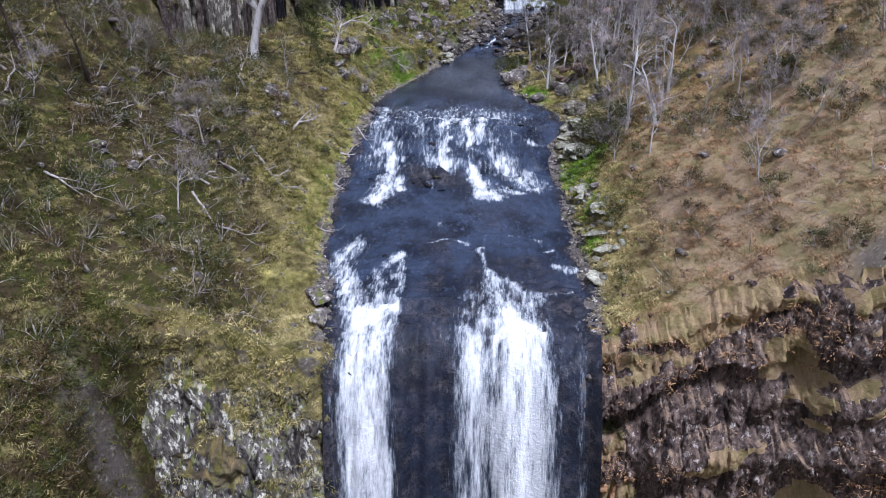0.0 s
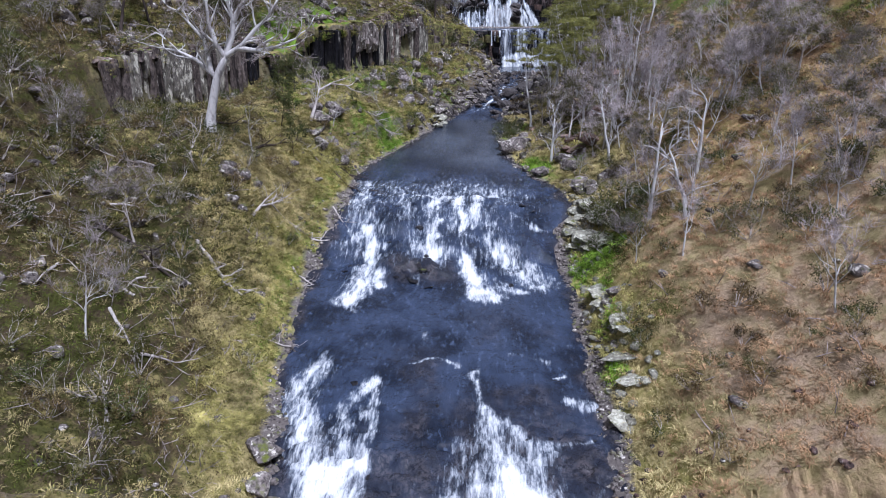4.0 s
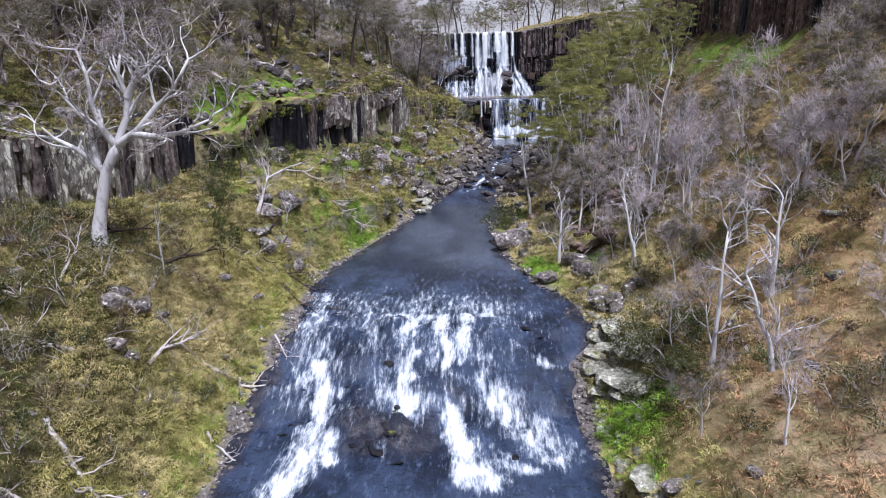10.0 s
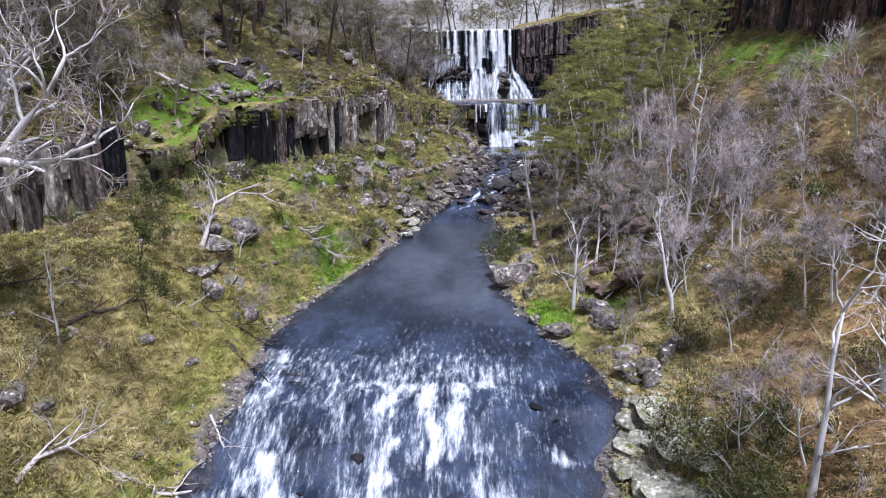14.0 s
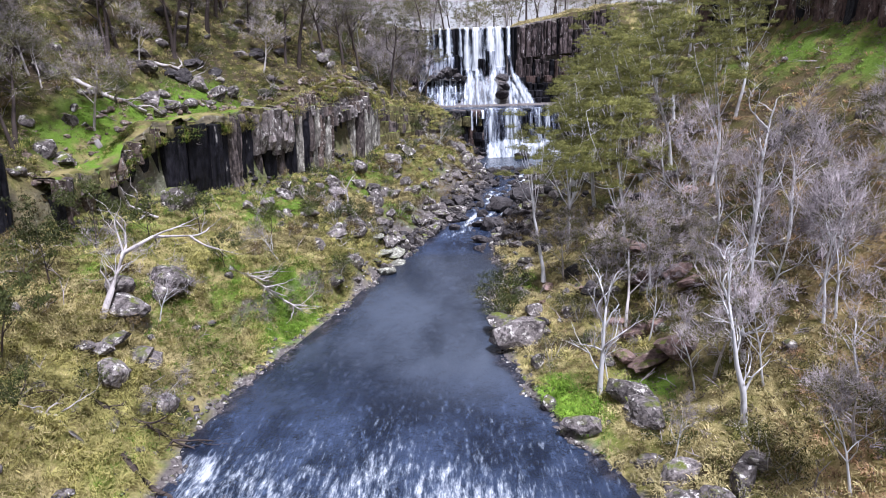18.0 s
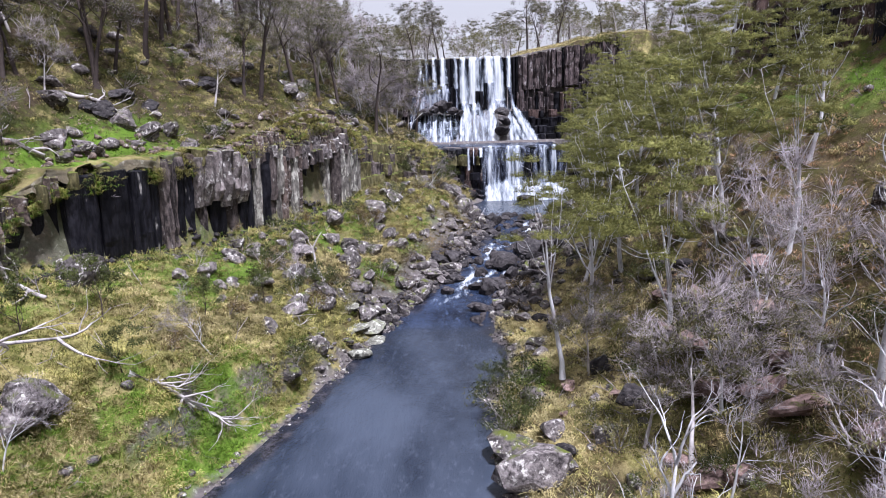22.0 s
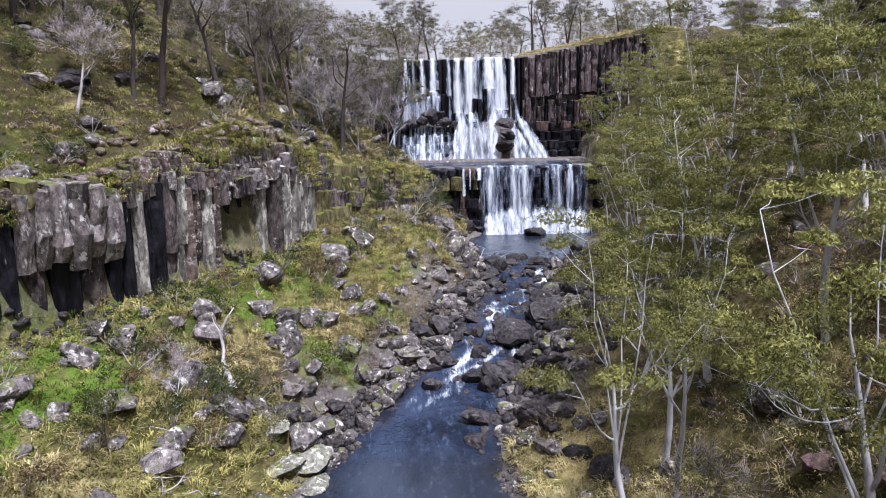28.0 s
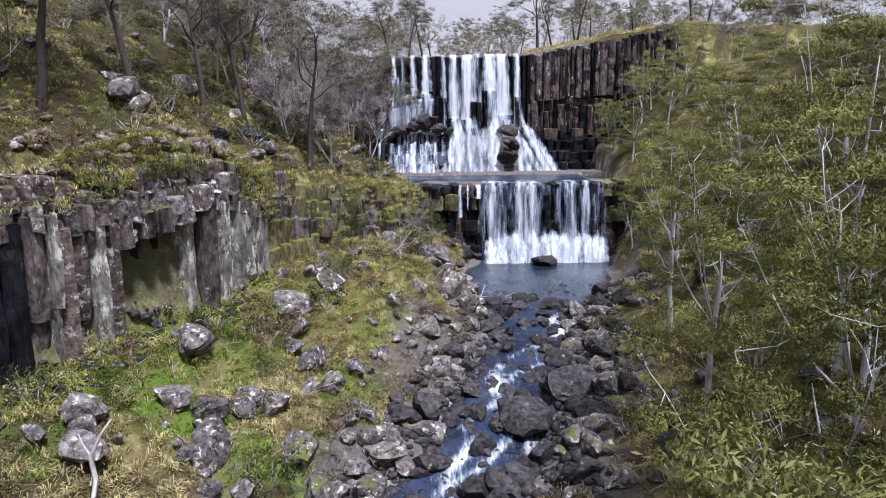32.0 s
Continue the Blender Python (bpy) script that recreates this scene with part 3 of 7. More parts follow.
# ---- water ----
# chutes of white water: from x, y to x, y, half width, strength
CHUTES = (
    (0.5, (-18.2, 80, 1.6), (-17.6, 67, 2.6)), (0.45, (-13.6, 77, 1.6), (-14.4, 67, 1.9)), (0.42, (-10.6, 76, 0.8), (-11.2, 69, 0.8)),
    (1.0, (-7.7, 75, 1.2), (-7.3, 66, 1.15), (-6.9, 62.2, 2.0)), (0.9, (-4.1, 74, 1.0), (-3.2, 66.8, 0.8)), (0.95, (-1.5, 74, 1.2), (-1.7, 66.8, 0.8)),
    (0.7, (-19, 66, 0.8), (-13.4, 63, 1.0)), (1.0, (-16.2, 66, 1.3), (-14.9, 61, 1.1), (-15.6, 56, 1.7), (-16.1, 51.6, 1.9)), (0.85, (-14.6, 60, 0.8), (-13.2, 55.6, 1.0)),
    (0.95, (0.5, 64.6, 1.5), (3.5, 60, 2.0), (6.2, 56.4, 2.2)), (1.05, (-3.0, 61.2, 0.8), (-1.7, 57, 1.4), (0.3, 52.6, 1.8)), (0.75, (0.9, 56.2, 1.0), (3.8, 53.4, 0.8)),
    (0.75, (-5.2, 63.4, 0.6), (-2.6, 61.0, 0.8)), (0.75, (3.3, 69.6, 0.4), (5.0, 68, 0.6), (6.9, 65.8, 0.5)), (0.6, (-8.6, 58.6, 0.25), (-8.4, 55.2, 0.45)),
    (0.85, (-16.4, 39, 1.2), (-17.2, 33, 1.7), (-15.4, 28.5, 1.7), (-13.6, 24.5, 2.0)), (0.9, (-10.9, 36.2, 0.9), (-12.1, 33.4, 0.8)),
    (0.75, (-10.7, 35, 0.5), (-10.4, 30, 0.7), (-10.6, 26, 0.9)), (0.6, (-12.4, 33, 0.9), (-13, 27, 1.8)),
    (0.65, (-6.6, 44.7, 0.5), (-6.1, 43.7, 0.4)), (0.75, (-7.9, 39.6, 0.22), (-5.5, 40.1, 0.3), (-3.0, 39.5, 0.25)), (0.9, (-1.3, 38.0, 0.7), (-0.8, 34.8, 0.3)),
    (0.5, (1.9, 41.2, 0.4), (5.3, 40.5, 0.5)), (0.75, (6.0, 37.1, 0.22), (7.4, 37.8, 0.3)), (0.62, (7.3, 34.1, 0.5), (10.2, 33.1, 1.1)), (0.7, (4.6, 28.3, 0.5), (6.6, 28.8, 0.5), (8.6, 29.8, 0.4)),
    (0.75, (-0.6, 34, 0.4), (0.2, 30.5, 1.2), (0.8, 27, 2.6)), (0.75, (1.6, 31, 0.9), (3.4, 27, 2.0)), (0.55, (-2.4, 28.6, 0.6), (-2.0, 25, 1.2)))
STREAM_Y, STREAM_X = [130, 136, 141, 147, 150.5, 155, 158, 161, 166], [-2.5, -1.2, 0.5, 2.3, 4.1, 7.4, 8.8, 10.2, 11.5]


def foam_at(x, y):
    """How white the river is, by its steps and chutes."""
    xl, xr = along(RIVER, y, 2), along(RIVER, y, 3)
    u = (x - xl) / (xr - xl)
    n = fbm(x * 0.5, y * 0.25, 3, 40)
    f = 0.06 + 0 * x
    # upper rapids, a broad apron, then chutes to either side of a dark rock
    f = f + (0.27 + 0.14 * fbm(x * 0.7, y * 0.35, 3, 39)) * smooth(84, 77, y) * smooth(54, 64, y) * smooth(0.0, 0.1, u) * smooth(0.95, 0.7, u)
    wx, wy = x + 0.5 * fbm(x * 0.5, y * 0.5, 3, 42), y + 0.7 * fbm(x * 0.4, y * 0.4, 3, 43)
    for power, *line in CHUTES:
        for (x0, y0, w0), (x1, y1, w1) in zip(line, line[1:]):
            t = np.clip(((wx - x0) * (x1 - x0) + (wy - y0) * (y1 - y0)) / ((x1 - x0) ** 2 + (y1 - y0) ** 2), 0, 1)
            away = np.hypot(wx - x0 - t * (x1 - x0), wy - y0 - t * (y1 - y0)) / (w0 + (w1 - w0) * t)
            f = np.maximum(f, power * 0.86 * smooth(1.9, 0.0, away))
    # the stream between the boulders, and the foot of the second tier
    mid = np.interp(y, STREAM_Y, STREAM_X)
    chute = smooth(134.4, 136, y) * smooth(167, 164, y) * (0.62 + 0.38 * smooth(-0.2, 0.5, np.sin(y * 0.62 + 1.0)))
    braid = mid + 2.6 * np.sin(y * 0.31 + 0.6)
    f = f + 0.68 * chute * np.exp(-(((x - mid - 0.7 * np.sin(y * 1.1)) / 0.9) ** 2)) + 0.6 * chute * np.exp(-(((x - braid) / 0.6) ** 2)) + 0.45 * chute * np.exp(-(((x - mid - 4.6) / 0.7) ** 2))
    f = f + 0.9 * smooth(184.5, 188.5, y) * smooth(4, 6, x) * smooth(21.5, 19, x)
    f = f + 0.12 * smooth(98, 80, y) * smooth(68, 74, y)
    plumes = np.exp(-(((x + 12.3) / 2.7) ** 4)) * 0.92 + np.exp(-(((x - 1.3) / 5.0) ** 6)) * (0.90 + 0.04 * smooth(-1.5, 1, x)) + 0.36 * np.exp(-(((x - 8.4) / 0.6) ** 2)) - 0.15 * np.exp(-(((x + 0.4) / 0.35) ** 2))
    f = f * smooth(20, 26, y) + plumes * smooth(28, 22, y + 1.2 * vnoise(x * 0.6, x * 0, 48))
    f = f * (0.92 + 0.3 * n + 0.2 * fbm(x * 1.4, y * 0.8, 3, 41))
    return np.clip(f, 0, 1)


def divide_at(x, y):
    """The bare dark rock that parts the rapids."""
    return np.exp(-(((x + 8.6) / 4.6) ** 4) - ((y - 58.6) / 2.9) ** 4) * smooth(0.6, 0.2, foam_at(x, y))


def shallow_at(x, y):
    xl, xr = along(RIVER, y, 2), along(RIVER, y, 3)
    edge = smooth(1.4, 0.2, np.minimum(x - xl, xr - x) + fbm(x * 0.4, y * 0.4, 2, 44) * 0.9)
    patch = smooth(0.15, 0.75, fbm(x * 0.16 + 5, y * 0.10, 3, 45)) * smooth(56, 40, y) * 0.55 + 0.75 * smooth(31, 26, y + 2.5 * fbm(x * 0.25, y * 0.25, 2, 49))
    return np.clip(edge + patch + 1.2 * divide_at(x, y), 0, 1) * 0.85


def river_surface(x, y):
    z = water_level(y)
    rapid = smooth(56, 60, y) * smooth(80, 74, y)
    low = smooth(44, 34, y) * smooth(18, 24, y)
    z = z + 0.03 * fbm(x * 0.7, y * 0.5, 3, 50) + (rapid * 0.45 + low * 0.25) * fbm(x * 0.33, y * 0.33, 3, 51)
    ledges = np.abs(vnoise(x * 0.45 + 3, y * 0.7, 54)) + 0.5 * np.abs(vnoise(x * 1.1, y * 1.5, 55))
    z = z - 0.55 * smooth(36, 28, y) * smooth(0.5, 0.0, ledges)
    hump = divide_at(x, y)
    z = z + hump * (0.5 + 0.5 * fbm(x * 0.55, y * 0.55, 3, 52) + 0.3 * np.abs(vnoise(x * 1.5, y * 1.5, 53)))
    brink = 21.0 - 0.03 * (x + 3) ** 2 + vnoise(x * 0.8, x * 0, 33) * 0.8
    d = np.clip(brink + 3 - y, 0, 99)
    fall = 0.16 * d * d + 0.012 * d**3
    return z - np.minimum(fall, 32)


RU = np.linspace(-0.02, 1.02, 110)
RYS = np.concatenate([np.linspace(8, 45, 140), np.linspace(45.25, 90, 190), np.linspace(90.4, 190.5, 260)])
UU, YY = np.meshgrid(RU, RYS)
XX = along(RIVER, YY, 2) + UU * (along(RIVER, YY, 3) - along(RIVER, YY, 2))
river = sheet("river", np.stack([XX, YY, river_surface(XX, YY)], -1).reshape(-1, 3), *XX.shape, M_WATER,
              {"foam": foam_at(XX, YY).ravel(), "shallow": shallow_at(XX, YY).ravel(),
               "calm": (smooth(84, 96, YY) * smooth(131, 127, YY) + smooth(166, 170, YY) * smooth(189, 184, YY)).ravel()})
tagged(river, "dark slate-blue river with white rapids over basalt", "river", kind="structure")

# ---- helpers for things and their parts ----
def mesh_of(name, verts, faces, material, smooth_shade=False):
    me = bpy.data.meshes.new(name)
    me.from_pydata(verts, [], faces)
    if smooth_shade:
        me.polygons.foreach_set("use_smooth", np.ones(len(me.polygons), bool))
    me.materials.append(material)
    me.update()
    return me


def part(name, mesh, parent, label="", m=None):
    ob = new(name, mesh)
    ob.parent = parent
    if m is not None:
        ob.matrix_local = m
    if label:
        ob["label"] = label
    return ob


def thing(name, m, label, category, group="", kind=""):
    ob = new(name)
    ob.empty_display_size = 0.3
    ob.matrix_world = m
    return tagged(ob, label, category, group, kind)


# ---- cliffs of basalt, column by column and block by block ----
rng = random.Random(3)


def slab(cliff, at, s0, s1, z0, z1, material, out=0.0, lean=0.0, back=2.6, under=0.0, rough=0.07, recess=0.4, name="rock_column", skew=0.0):
    """One column or block of a cliff face that follows at(s): faceted front, both sides, top reaching back into the hill."""
    (xa, ya), (xb, yb) = at(s0), at(s1)
    L = math.hypot(xb - xa, yb - ya)
    nx, ny = (yb - ya) / L, -(xb - xa) / L
    w = s1 - s0
    peak = rng.uniform(0.3, 0.7)
    dep = min(0.42, 0.4 * w)
    us = [0.0, 0.03, peak * 0.5 + rng.uniform(-0.05, 0.05), peak + 0.1, 0.86, 0.97, 1.0]
    ds = [-0.9, -recess * rng.uniform(0.4, 1), dep * rng.uniform(0.2, 0.8), dep * rng.uniform(0.5, 1.0), dep * rng.uniform(0.0, 0.6), -recess * rng.uniform(0.4, 1), -0.9]
    n = max(2, int((z1 - z0) / 1.1))
    levels = [z0] + [z0 + (z1 - z0) * (k + rng.uniform(-0.3, 0.3)) / n for k in range(1, n)] + [z1]
    verts, faces, m = [], [], len(us)
    for i, z in enumerate(levels):
        shift, tilt = rng.uniform(-rough, rough), rng.uniform(-rough, rough)
        for u, d in zip(us, ds):
            o = out + d + shift + tilt * (u - 0.5) * 2 + rng.uniform(-rough, rough) * 0.6 + lean * (z - z0)
            if i == 0:
                o -= under
            q = u * w + skew * (z - z0)
            verts.append((xa + (xb - xa) * q / w + nx * o, ya + (yb - ya) * q / w + ny * o, z + rng.uniform(-0.12, 0.12)))
    for inset, rise in ((0.22, 0.1), (back, rng.uniform(0.1, 0.35))):
        for u, d in zip(us, ds):
            o = out + max(d, -0.3) - inset + lean * (z1 - z0)
            verts.append((xa + (xb - xa) * u + nx * o, ya + (yb - ya) * u + ny * o, z1 + rise + rng.uniform(-0.08, 0.08)))
    for i in range(len(levels) + 1):
        for k in range(m - 1):
            p = i * m + k
            faces.append((p, p + 1, p + 1 + m, p + m))
    faces.append(tuple(range(m - 1, -1, -1)))
    return part(name, mesh_of(name, verts, faces, material), cliff)


def course(cliff, at, s0, s1, z0, z1, materials, wide=(0.8, 2.2), out=0.0, jag=0.35, gap=0.0, name="rock_block", **more):
    """A row of broken blocks along a face; z0 and z1 may be functions of s."""
    s = s0
    while s < s1:
        w = min(rng.uniform(*wide), s1 - s + 0.2)
        lo = z0(s) if callable(z0) else z0
        hi = z1(s) if callable(z1) else z1
        if rng.random() >= gap and hi - lo > 0.2:
            slab(cliff, at, s, s + w, lo - 0.25, hi + rng.uniform(-0.3, 0.2), rng.choice(materials), out + rng.uniform(-jag, jag), name=name, rough=0.12, **more)
        s += w * 0.98


def left_face(y):
    return (along(LEFT, y, 3) + 0.25 + 0.9 * float(vnoise(np.array([y * 0.16]), np.array([0.5]), 61)[0]), y)


cliff_left = thing("cliff_left", Matrix(), "grey and black basalt column cliff above the grassy bank", "cliff", kind="structure")
STONE = (M_COLUMN, M_COLUMN, M_LICHENROCK, M_BOULDER)
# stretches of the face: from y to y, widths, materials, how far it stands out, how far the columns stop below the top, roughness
# set-back stretches such as the alcove get black rock to paint their shade
FACE = ((63, 89.5, (0.6, 1.5), (M_COLUMN, M_PALECOLUMN), 0.0, 0.5, 0.07), (89.5, 93.2, (0.6, 1.5), (M_WET_SHADED, M_COLUMN), -0.2, 0.5, 0.07),
        (98, 104, (0.7, 1.6), (M_WET_SHADED, M_LICHENROCK), -0.2, 1.6, 0.1), (104, 113.2, (1.2, 2.4), (M_WET_SHADED,), -1.1, 1.5, 0.1),
        (113.2, 121.6, (1.4, 2.8), (M_WET_SHADED,), 0.0, 0.9, 0.06), (121.6, 123.4, (0.7, 1.0), (M_COLUMN,), 0.35, 0.8, 0.14),
        (123.4, 126, (1.0, 1.6), (M_WET_SHADED,), -0.5, 1.0, 0.08), (126, 131.6, (1.6, 2.2), (M_WET_SHADED, M_COLUMN), -0.5, 4.6, 0.1),
        (131.6, 138, (0.4, 1.7), (M_WET_SHADED, M_WET_SHADED, M_COLUMN), 0.0, 2.2, 0.09), (138, 142, (0.8, 1.3), (M_COLUMN, M_LICHENROCK, M_PALECOLUMN), 0.15, 3.2, 0.09),
        (142, 146.4, (0.8, 1.5), (M_WET_SHADED,), -1.2, 5.4, 0.12), (146.4, 156, (1.0, 1.9), (M_PALECOLUMN,) * 4 + (M_COLUMN,), 0.25, 4.4, 0.045))
for y0, y1, wide, stones, stand, stop, jagged in FACE:
    y = y0
    while y < y1 - 0.2:
        w = min(rng.uniform(*wide), y1 - y)
        foot, top = along(LEFT, y, 4), along(LEFT, y, 5)
        tip = foot - 1.4 + (rng.uniform(-0.2, 0.8) if y > 133 else 0)
        mat = rng.choice(stones)
        out = stand + rng.uniform(-0.3, 0.3)
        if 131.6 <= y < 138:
            # thin lichen-white ribs; recesses between them coloured wet black, shade included
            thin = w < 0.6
            mat, out = (M_PALECOLUMN, stand + 0.45) if thin else (M_WET_SHADED if y < 136 else M_COLUMN, stand - 0.25)
        hi = top - stop + rng.uniform(-0.35, 0.3)
        under = 0.9 if 104 < y < 156 else 0.1
        # black rock: the wet stretches and the recesses blackened as shade
        wet = mat == M_WET_SHADED
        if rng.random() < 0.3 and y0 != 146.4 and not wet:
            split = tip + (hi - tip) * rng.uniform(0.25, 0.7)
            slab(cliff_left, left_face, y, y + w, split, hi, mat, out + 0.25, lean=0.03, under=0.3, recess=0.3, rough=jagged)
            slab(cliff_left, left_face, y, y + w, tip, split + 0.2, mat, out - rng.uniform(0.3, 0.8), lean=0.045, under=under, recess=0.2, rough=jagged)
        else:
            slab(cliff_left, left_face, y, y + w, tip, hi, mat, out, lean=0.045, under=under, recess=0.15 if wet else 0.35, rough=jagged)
        y += w
# the grey boss that stands out over the black recess
y = 126.0
while y < 131.4:
    w = rng.uniform(0.8, 1.7)
    bulk = 1 - abs(y + w / 2 - 128.8) / 3.4
    slab(cliff_left, left_face, y, y + w, rng.uniform(33.0, 35.0), 38.6 + 1.3 * bulk + rng.uniform(-0.3, 0.3), M_BOSS, 0.4 + 0.9 * bulk + rng.uniform(-0.2, 0.2), lean=0.05, under=0.6, recess=0.2, rough=0.2, name="rock_block")
    y += w * 0.96
course(cliff_left, left_face, 126.2, 131.2, 38.8, 39.9, (M_BOSS, M_COLUMN, M_MOSSROCK), (0.4, 1.1), 0.5, 0.4, 0.2)
# broken caps that overhang the columns
for y0, y1, stop, stand, jag, gap in ((63, 93, 0.9, 0.1, 0.4, 0.1), (98, 104, 1.6, 0.3, 0.4, 0.2), (104, 113.4, 1.6, 0.6, 0.4, 0.1), (113.4, 126, 1.1, 0.3, 0.3, 0.3), (131.6, 138, 2.4, 0.45, 0.35, 0.1),
                                      (138, 142, 3.3, 0.55, 0.4, 0.05), (141.6, 146.8, 5.2, 1.1, 0.4, 0.0), (146.6, 156, 4.5, 0.75, 0.4, 0.05)):
    rows = 1 if stop < 2 else 2 if stop < 3 else 4
    for k in range(rows):
        course(cliff_left, left_face, y0, y1, lambda y, c=stop * (1 - k / rows): along(LEFT, y, 5) - c - 0.25, lambda y, c=stop * (1 - (k + 1) / rows): along(LEFT, y, 5) - c - 0.1,
               STONE if k < rows - 1 else (M_COLUMN, M_LICHENROCK, M_MOSSROCK), (0.4, 1.3), stand - 0.42 * k, jag, gap + 0.12 * k)
# turf that rolls over the edge of the cliff
TY, TU = np.meshgrid(np.arange(98, 125.6, 0.35), np.linspace(0, 1, 12), indexing="ij")
edge_x = np.array([left_face(v)[0] for v in TY[:, 0]])[:, None]
reach = np.interp(TY, [98, 104, 113, 121, 126], [-0.2, 0.3, 0.2, -0.1, -0.6]) + 0.7 * fbm(TY * 0.35, TY * 0, 3, 120)
drape = np.interp(TY, [98, 126, 138, 144, 156], [1.0, 0.9, 0.6, 0.25, 0.2]) * (1 + 1.1 * fbm(TY * 0.5, TY * 0 + 3, 3, 121))
TX = edge_x - 4.2 + (4.2 + reach) * np.minimum(1, TU / 0.72) + 0.25 * fbm(TY * 1.4, TU * 5, 2, 122)
TZ = along(LEFT, TY, 5) + 0.25 - 1.2 * smooth(0.35, 0.0, TU) - np.maximum(0.15, drape) * np.maximum(0, (TU - 0.6) / 0.4) ** 1.4 + 0.22 * fbm(TY * 0.9, TU * 4, 3, 123)
turf = sheet("turf_cap", np.stack([TX, TY, TZ], -1).reshape(-1, 3), *TX.shape, M_GROUND, {"lush": (smooth(-0.1, 0.4, fbm(TY * 0.3, TU * 2, 3, 124)) * smooth(136, 124, TY) * 0.9).ravel(), "scrub": (0.5 + 0.3 * fbm(TY * 0.4, TU * 3, 2, 125)).ravel()})
turf.parent = cliff_left
MOSS = (M_MOSSROCK,) * 3 + (M_COLUMN,)
for k in range(4):
    course(cliff_left, left_face, 155.5, 189, lambda y, k=k: along(LEFT, y, 4) - 0.8 + (along(LEFT, y, 5) - along(LEFT, y, 4)) * k / 4, lambda y, k=k: along(LEFT, y, 4) - 0.8 + (along(LEFT, y, 5) - along(LEFT, y, 4)) * (k + 1) / 4, MOSS, (0.8, 2.2), 0.5 - 0.5 * k, 0.4, 0.1)


def right_face(s):
    y = -s
    return (along(RIGHT, y, 3) - 0.4 - 1.0 * float(vnoise(np.array([y * 0.14]), np.array([4.5]), 63)[0]), y)


cliff_right = thing("cliff_right", Matrix(), "purple-brown basalt column cliff along the dry rim", "cliff", kind="structure")
BROWN = (M_BROWNROCK,) * 7 + (M_LICHENROCK, M_WET_SHADED)
s = -158.0
while s < -40:
    w = rng.uniform(0.8, 1.9)
    foot, top = along(RIGHT, -s, 4), along(RIGHT, -s, 5) - max(0, -s - 149) * 0.8
    slab(cliff_right, right_face, s, s + w, foot - 2, foot + (top - foot) * rng.uniform(0.6, 0.75), rng.choice(BROWN), rng.uniform(-0.3, 0.4), lean=-0.03, rough=0.1)
    s += w
course(cliff_right, right_face, -158, -40, lambda s: along(RIGHT, -s, 4) + 0.6 * (along(RIGHT, -s, 5) - along(RIGHT, -s, 4)) - max(0, -s - 149) * 0.6, lambda s: along(RIGHT, -s, 5) - 0.6 - max(0, -s - 149) * 0.9, BROWN, (1.0, 3.0), -0.2, 0.5, 0.1)


def head_face(x):
    return (x, 213.5 + max(0, min(30, x - 14)) * -0.05 + max(0, -11 - x) * -0.45 + 0.5 * float(vnoise(np.array([x * 0.35]), np.array([1.5]), 64)[0]))


def head_top(x):
    return 53.1 + max(0, min(24, x - 12)) * 0.17 + max(0, min(20, -12 - x)) * 0.12


cliff_falls = thing("cliff_falls", Matrix(), "black wet basalt wall behind the upper waterfall", "cliff", kind="structure")
x = -13.0
while x < 13:
    w = rng.uniform(0.6, 1.2)
    slab(cliff_falls, head_face, x, x + w, 40, head_top(x) - rng.uniform(0, 0.25), M_WET_SHADED, rng.uniform(-0.25, 0.3))
    x += w
DARK = (M_WET_SHADED,) * 6 + (M_BROWNROCK,)
for x0, x1, brown in ((-32, -13, 0.35), (13, 24, 0.4), (24, 38, 0.8)):
    for k in range(2):
        a, b = (0.0, 0.42, 0.985)[k:k + 2]
        x = x0 + 0.3 * k
        while x < x1:
            w = rng.uniform(0.45, 1.5)
            rise = head_top(x) - 41
            slab(cliff_falls, head_face, x, x + w, 40.6 + rise * a, 41 + rise * b - rng.uniform(0, 2.4) * (k == 0) - rng.uniform(0, 0.7) * (rng.random() < 0.3), M_FALLSROCK if rng.random() < 0.85 else M_BROWNROCK if rng.random() < brown else M_WET_SHADED, 0.6 - 0.45 * k + rng.uniform(-0.2, 0.25), rough=0.2, recess=0.12)
            x += w
for k in range(4):
    course(cliff_falls, lambda x, k=k: (x, 206.6 + 0.95 * k), -11.6, 1.2, 34, 36.2 + 1.55 * k, (M_WET_SHADED,), (0.7, 2.0), 0, 0.3)
# the ledge that breaks the left half of the fall, and the terraces beside its foot
course(cliff_falls, lambda x: (x, 212.1), -11.8, -1.6, 38.5, lambda x: 46.8 + 0.7 * math.sin(x * 1.3), (M_WET_SHADED,), (0.7, 1.6), 0, 0.35)
course(cliff_falls, lambda x: (x, 211.6), 3.6, 5.2, 38.5, 45.6, (M_WET_SHADED,), (0.7, 1.2), 0, 0.2)
for k in range(4):
    course(cliff_falls, lambda x, k=k: (x, 205.5 + 1.6 * k + 0.1 * x), 12.6 - 0.9 * k, 24, 34.2 + 1.7 * k, 36.1 + 1.7 * k, DARK, (1.0, 2.6), 0, 0.5, 0.1)
    course(cliff_falls, lambda x, k=k: (x, 205.2 + 1.7 * k - 0.25 * x), -20, -10.6 + 0.1 * k, 34.2 + 1.7 * k, 36.1 + 1.7 * k, DARK, (1.0, 2.6), 0, 0.5, 0.1)


def ledge_face(x):
    return (x, 190.5 + max(0, x - 22) * 0.5 - max(0, 3 - x) * 0.10 + 0.4 * float(vnoise(np.array([x * 0.5]), np.array([7.5]), 65)[0]))


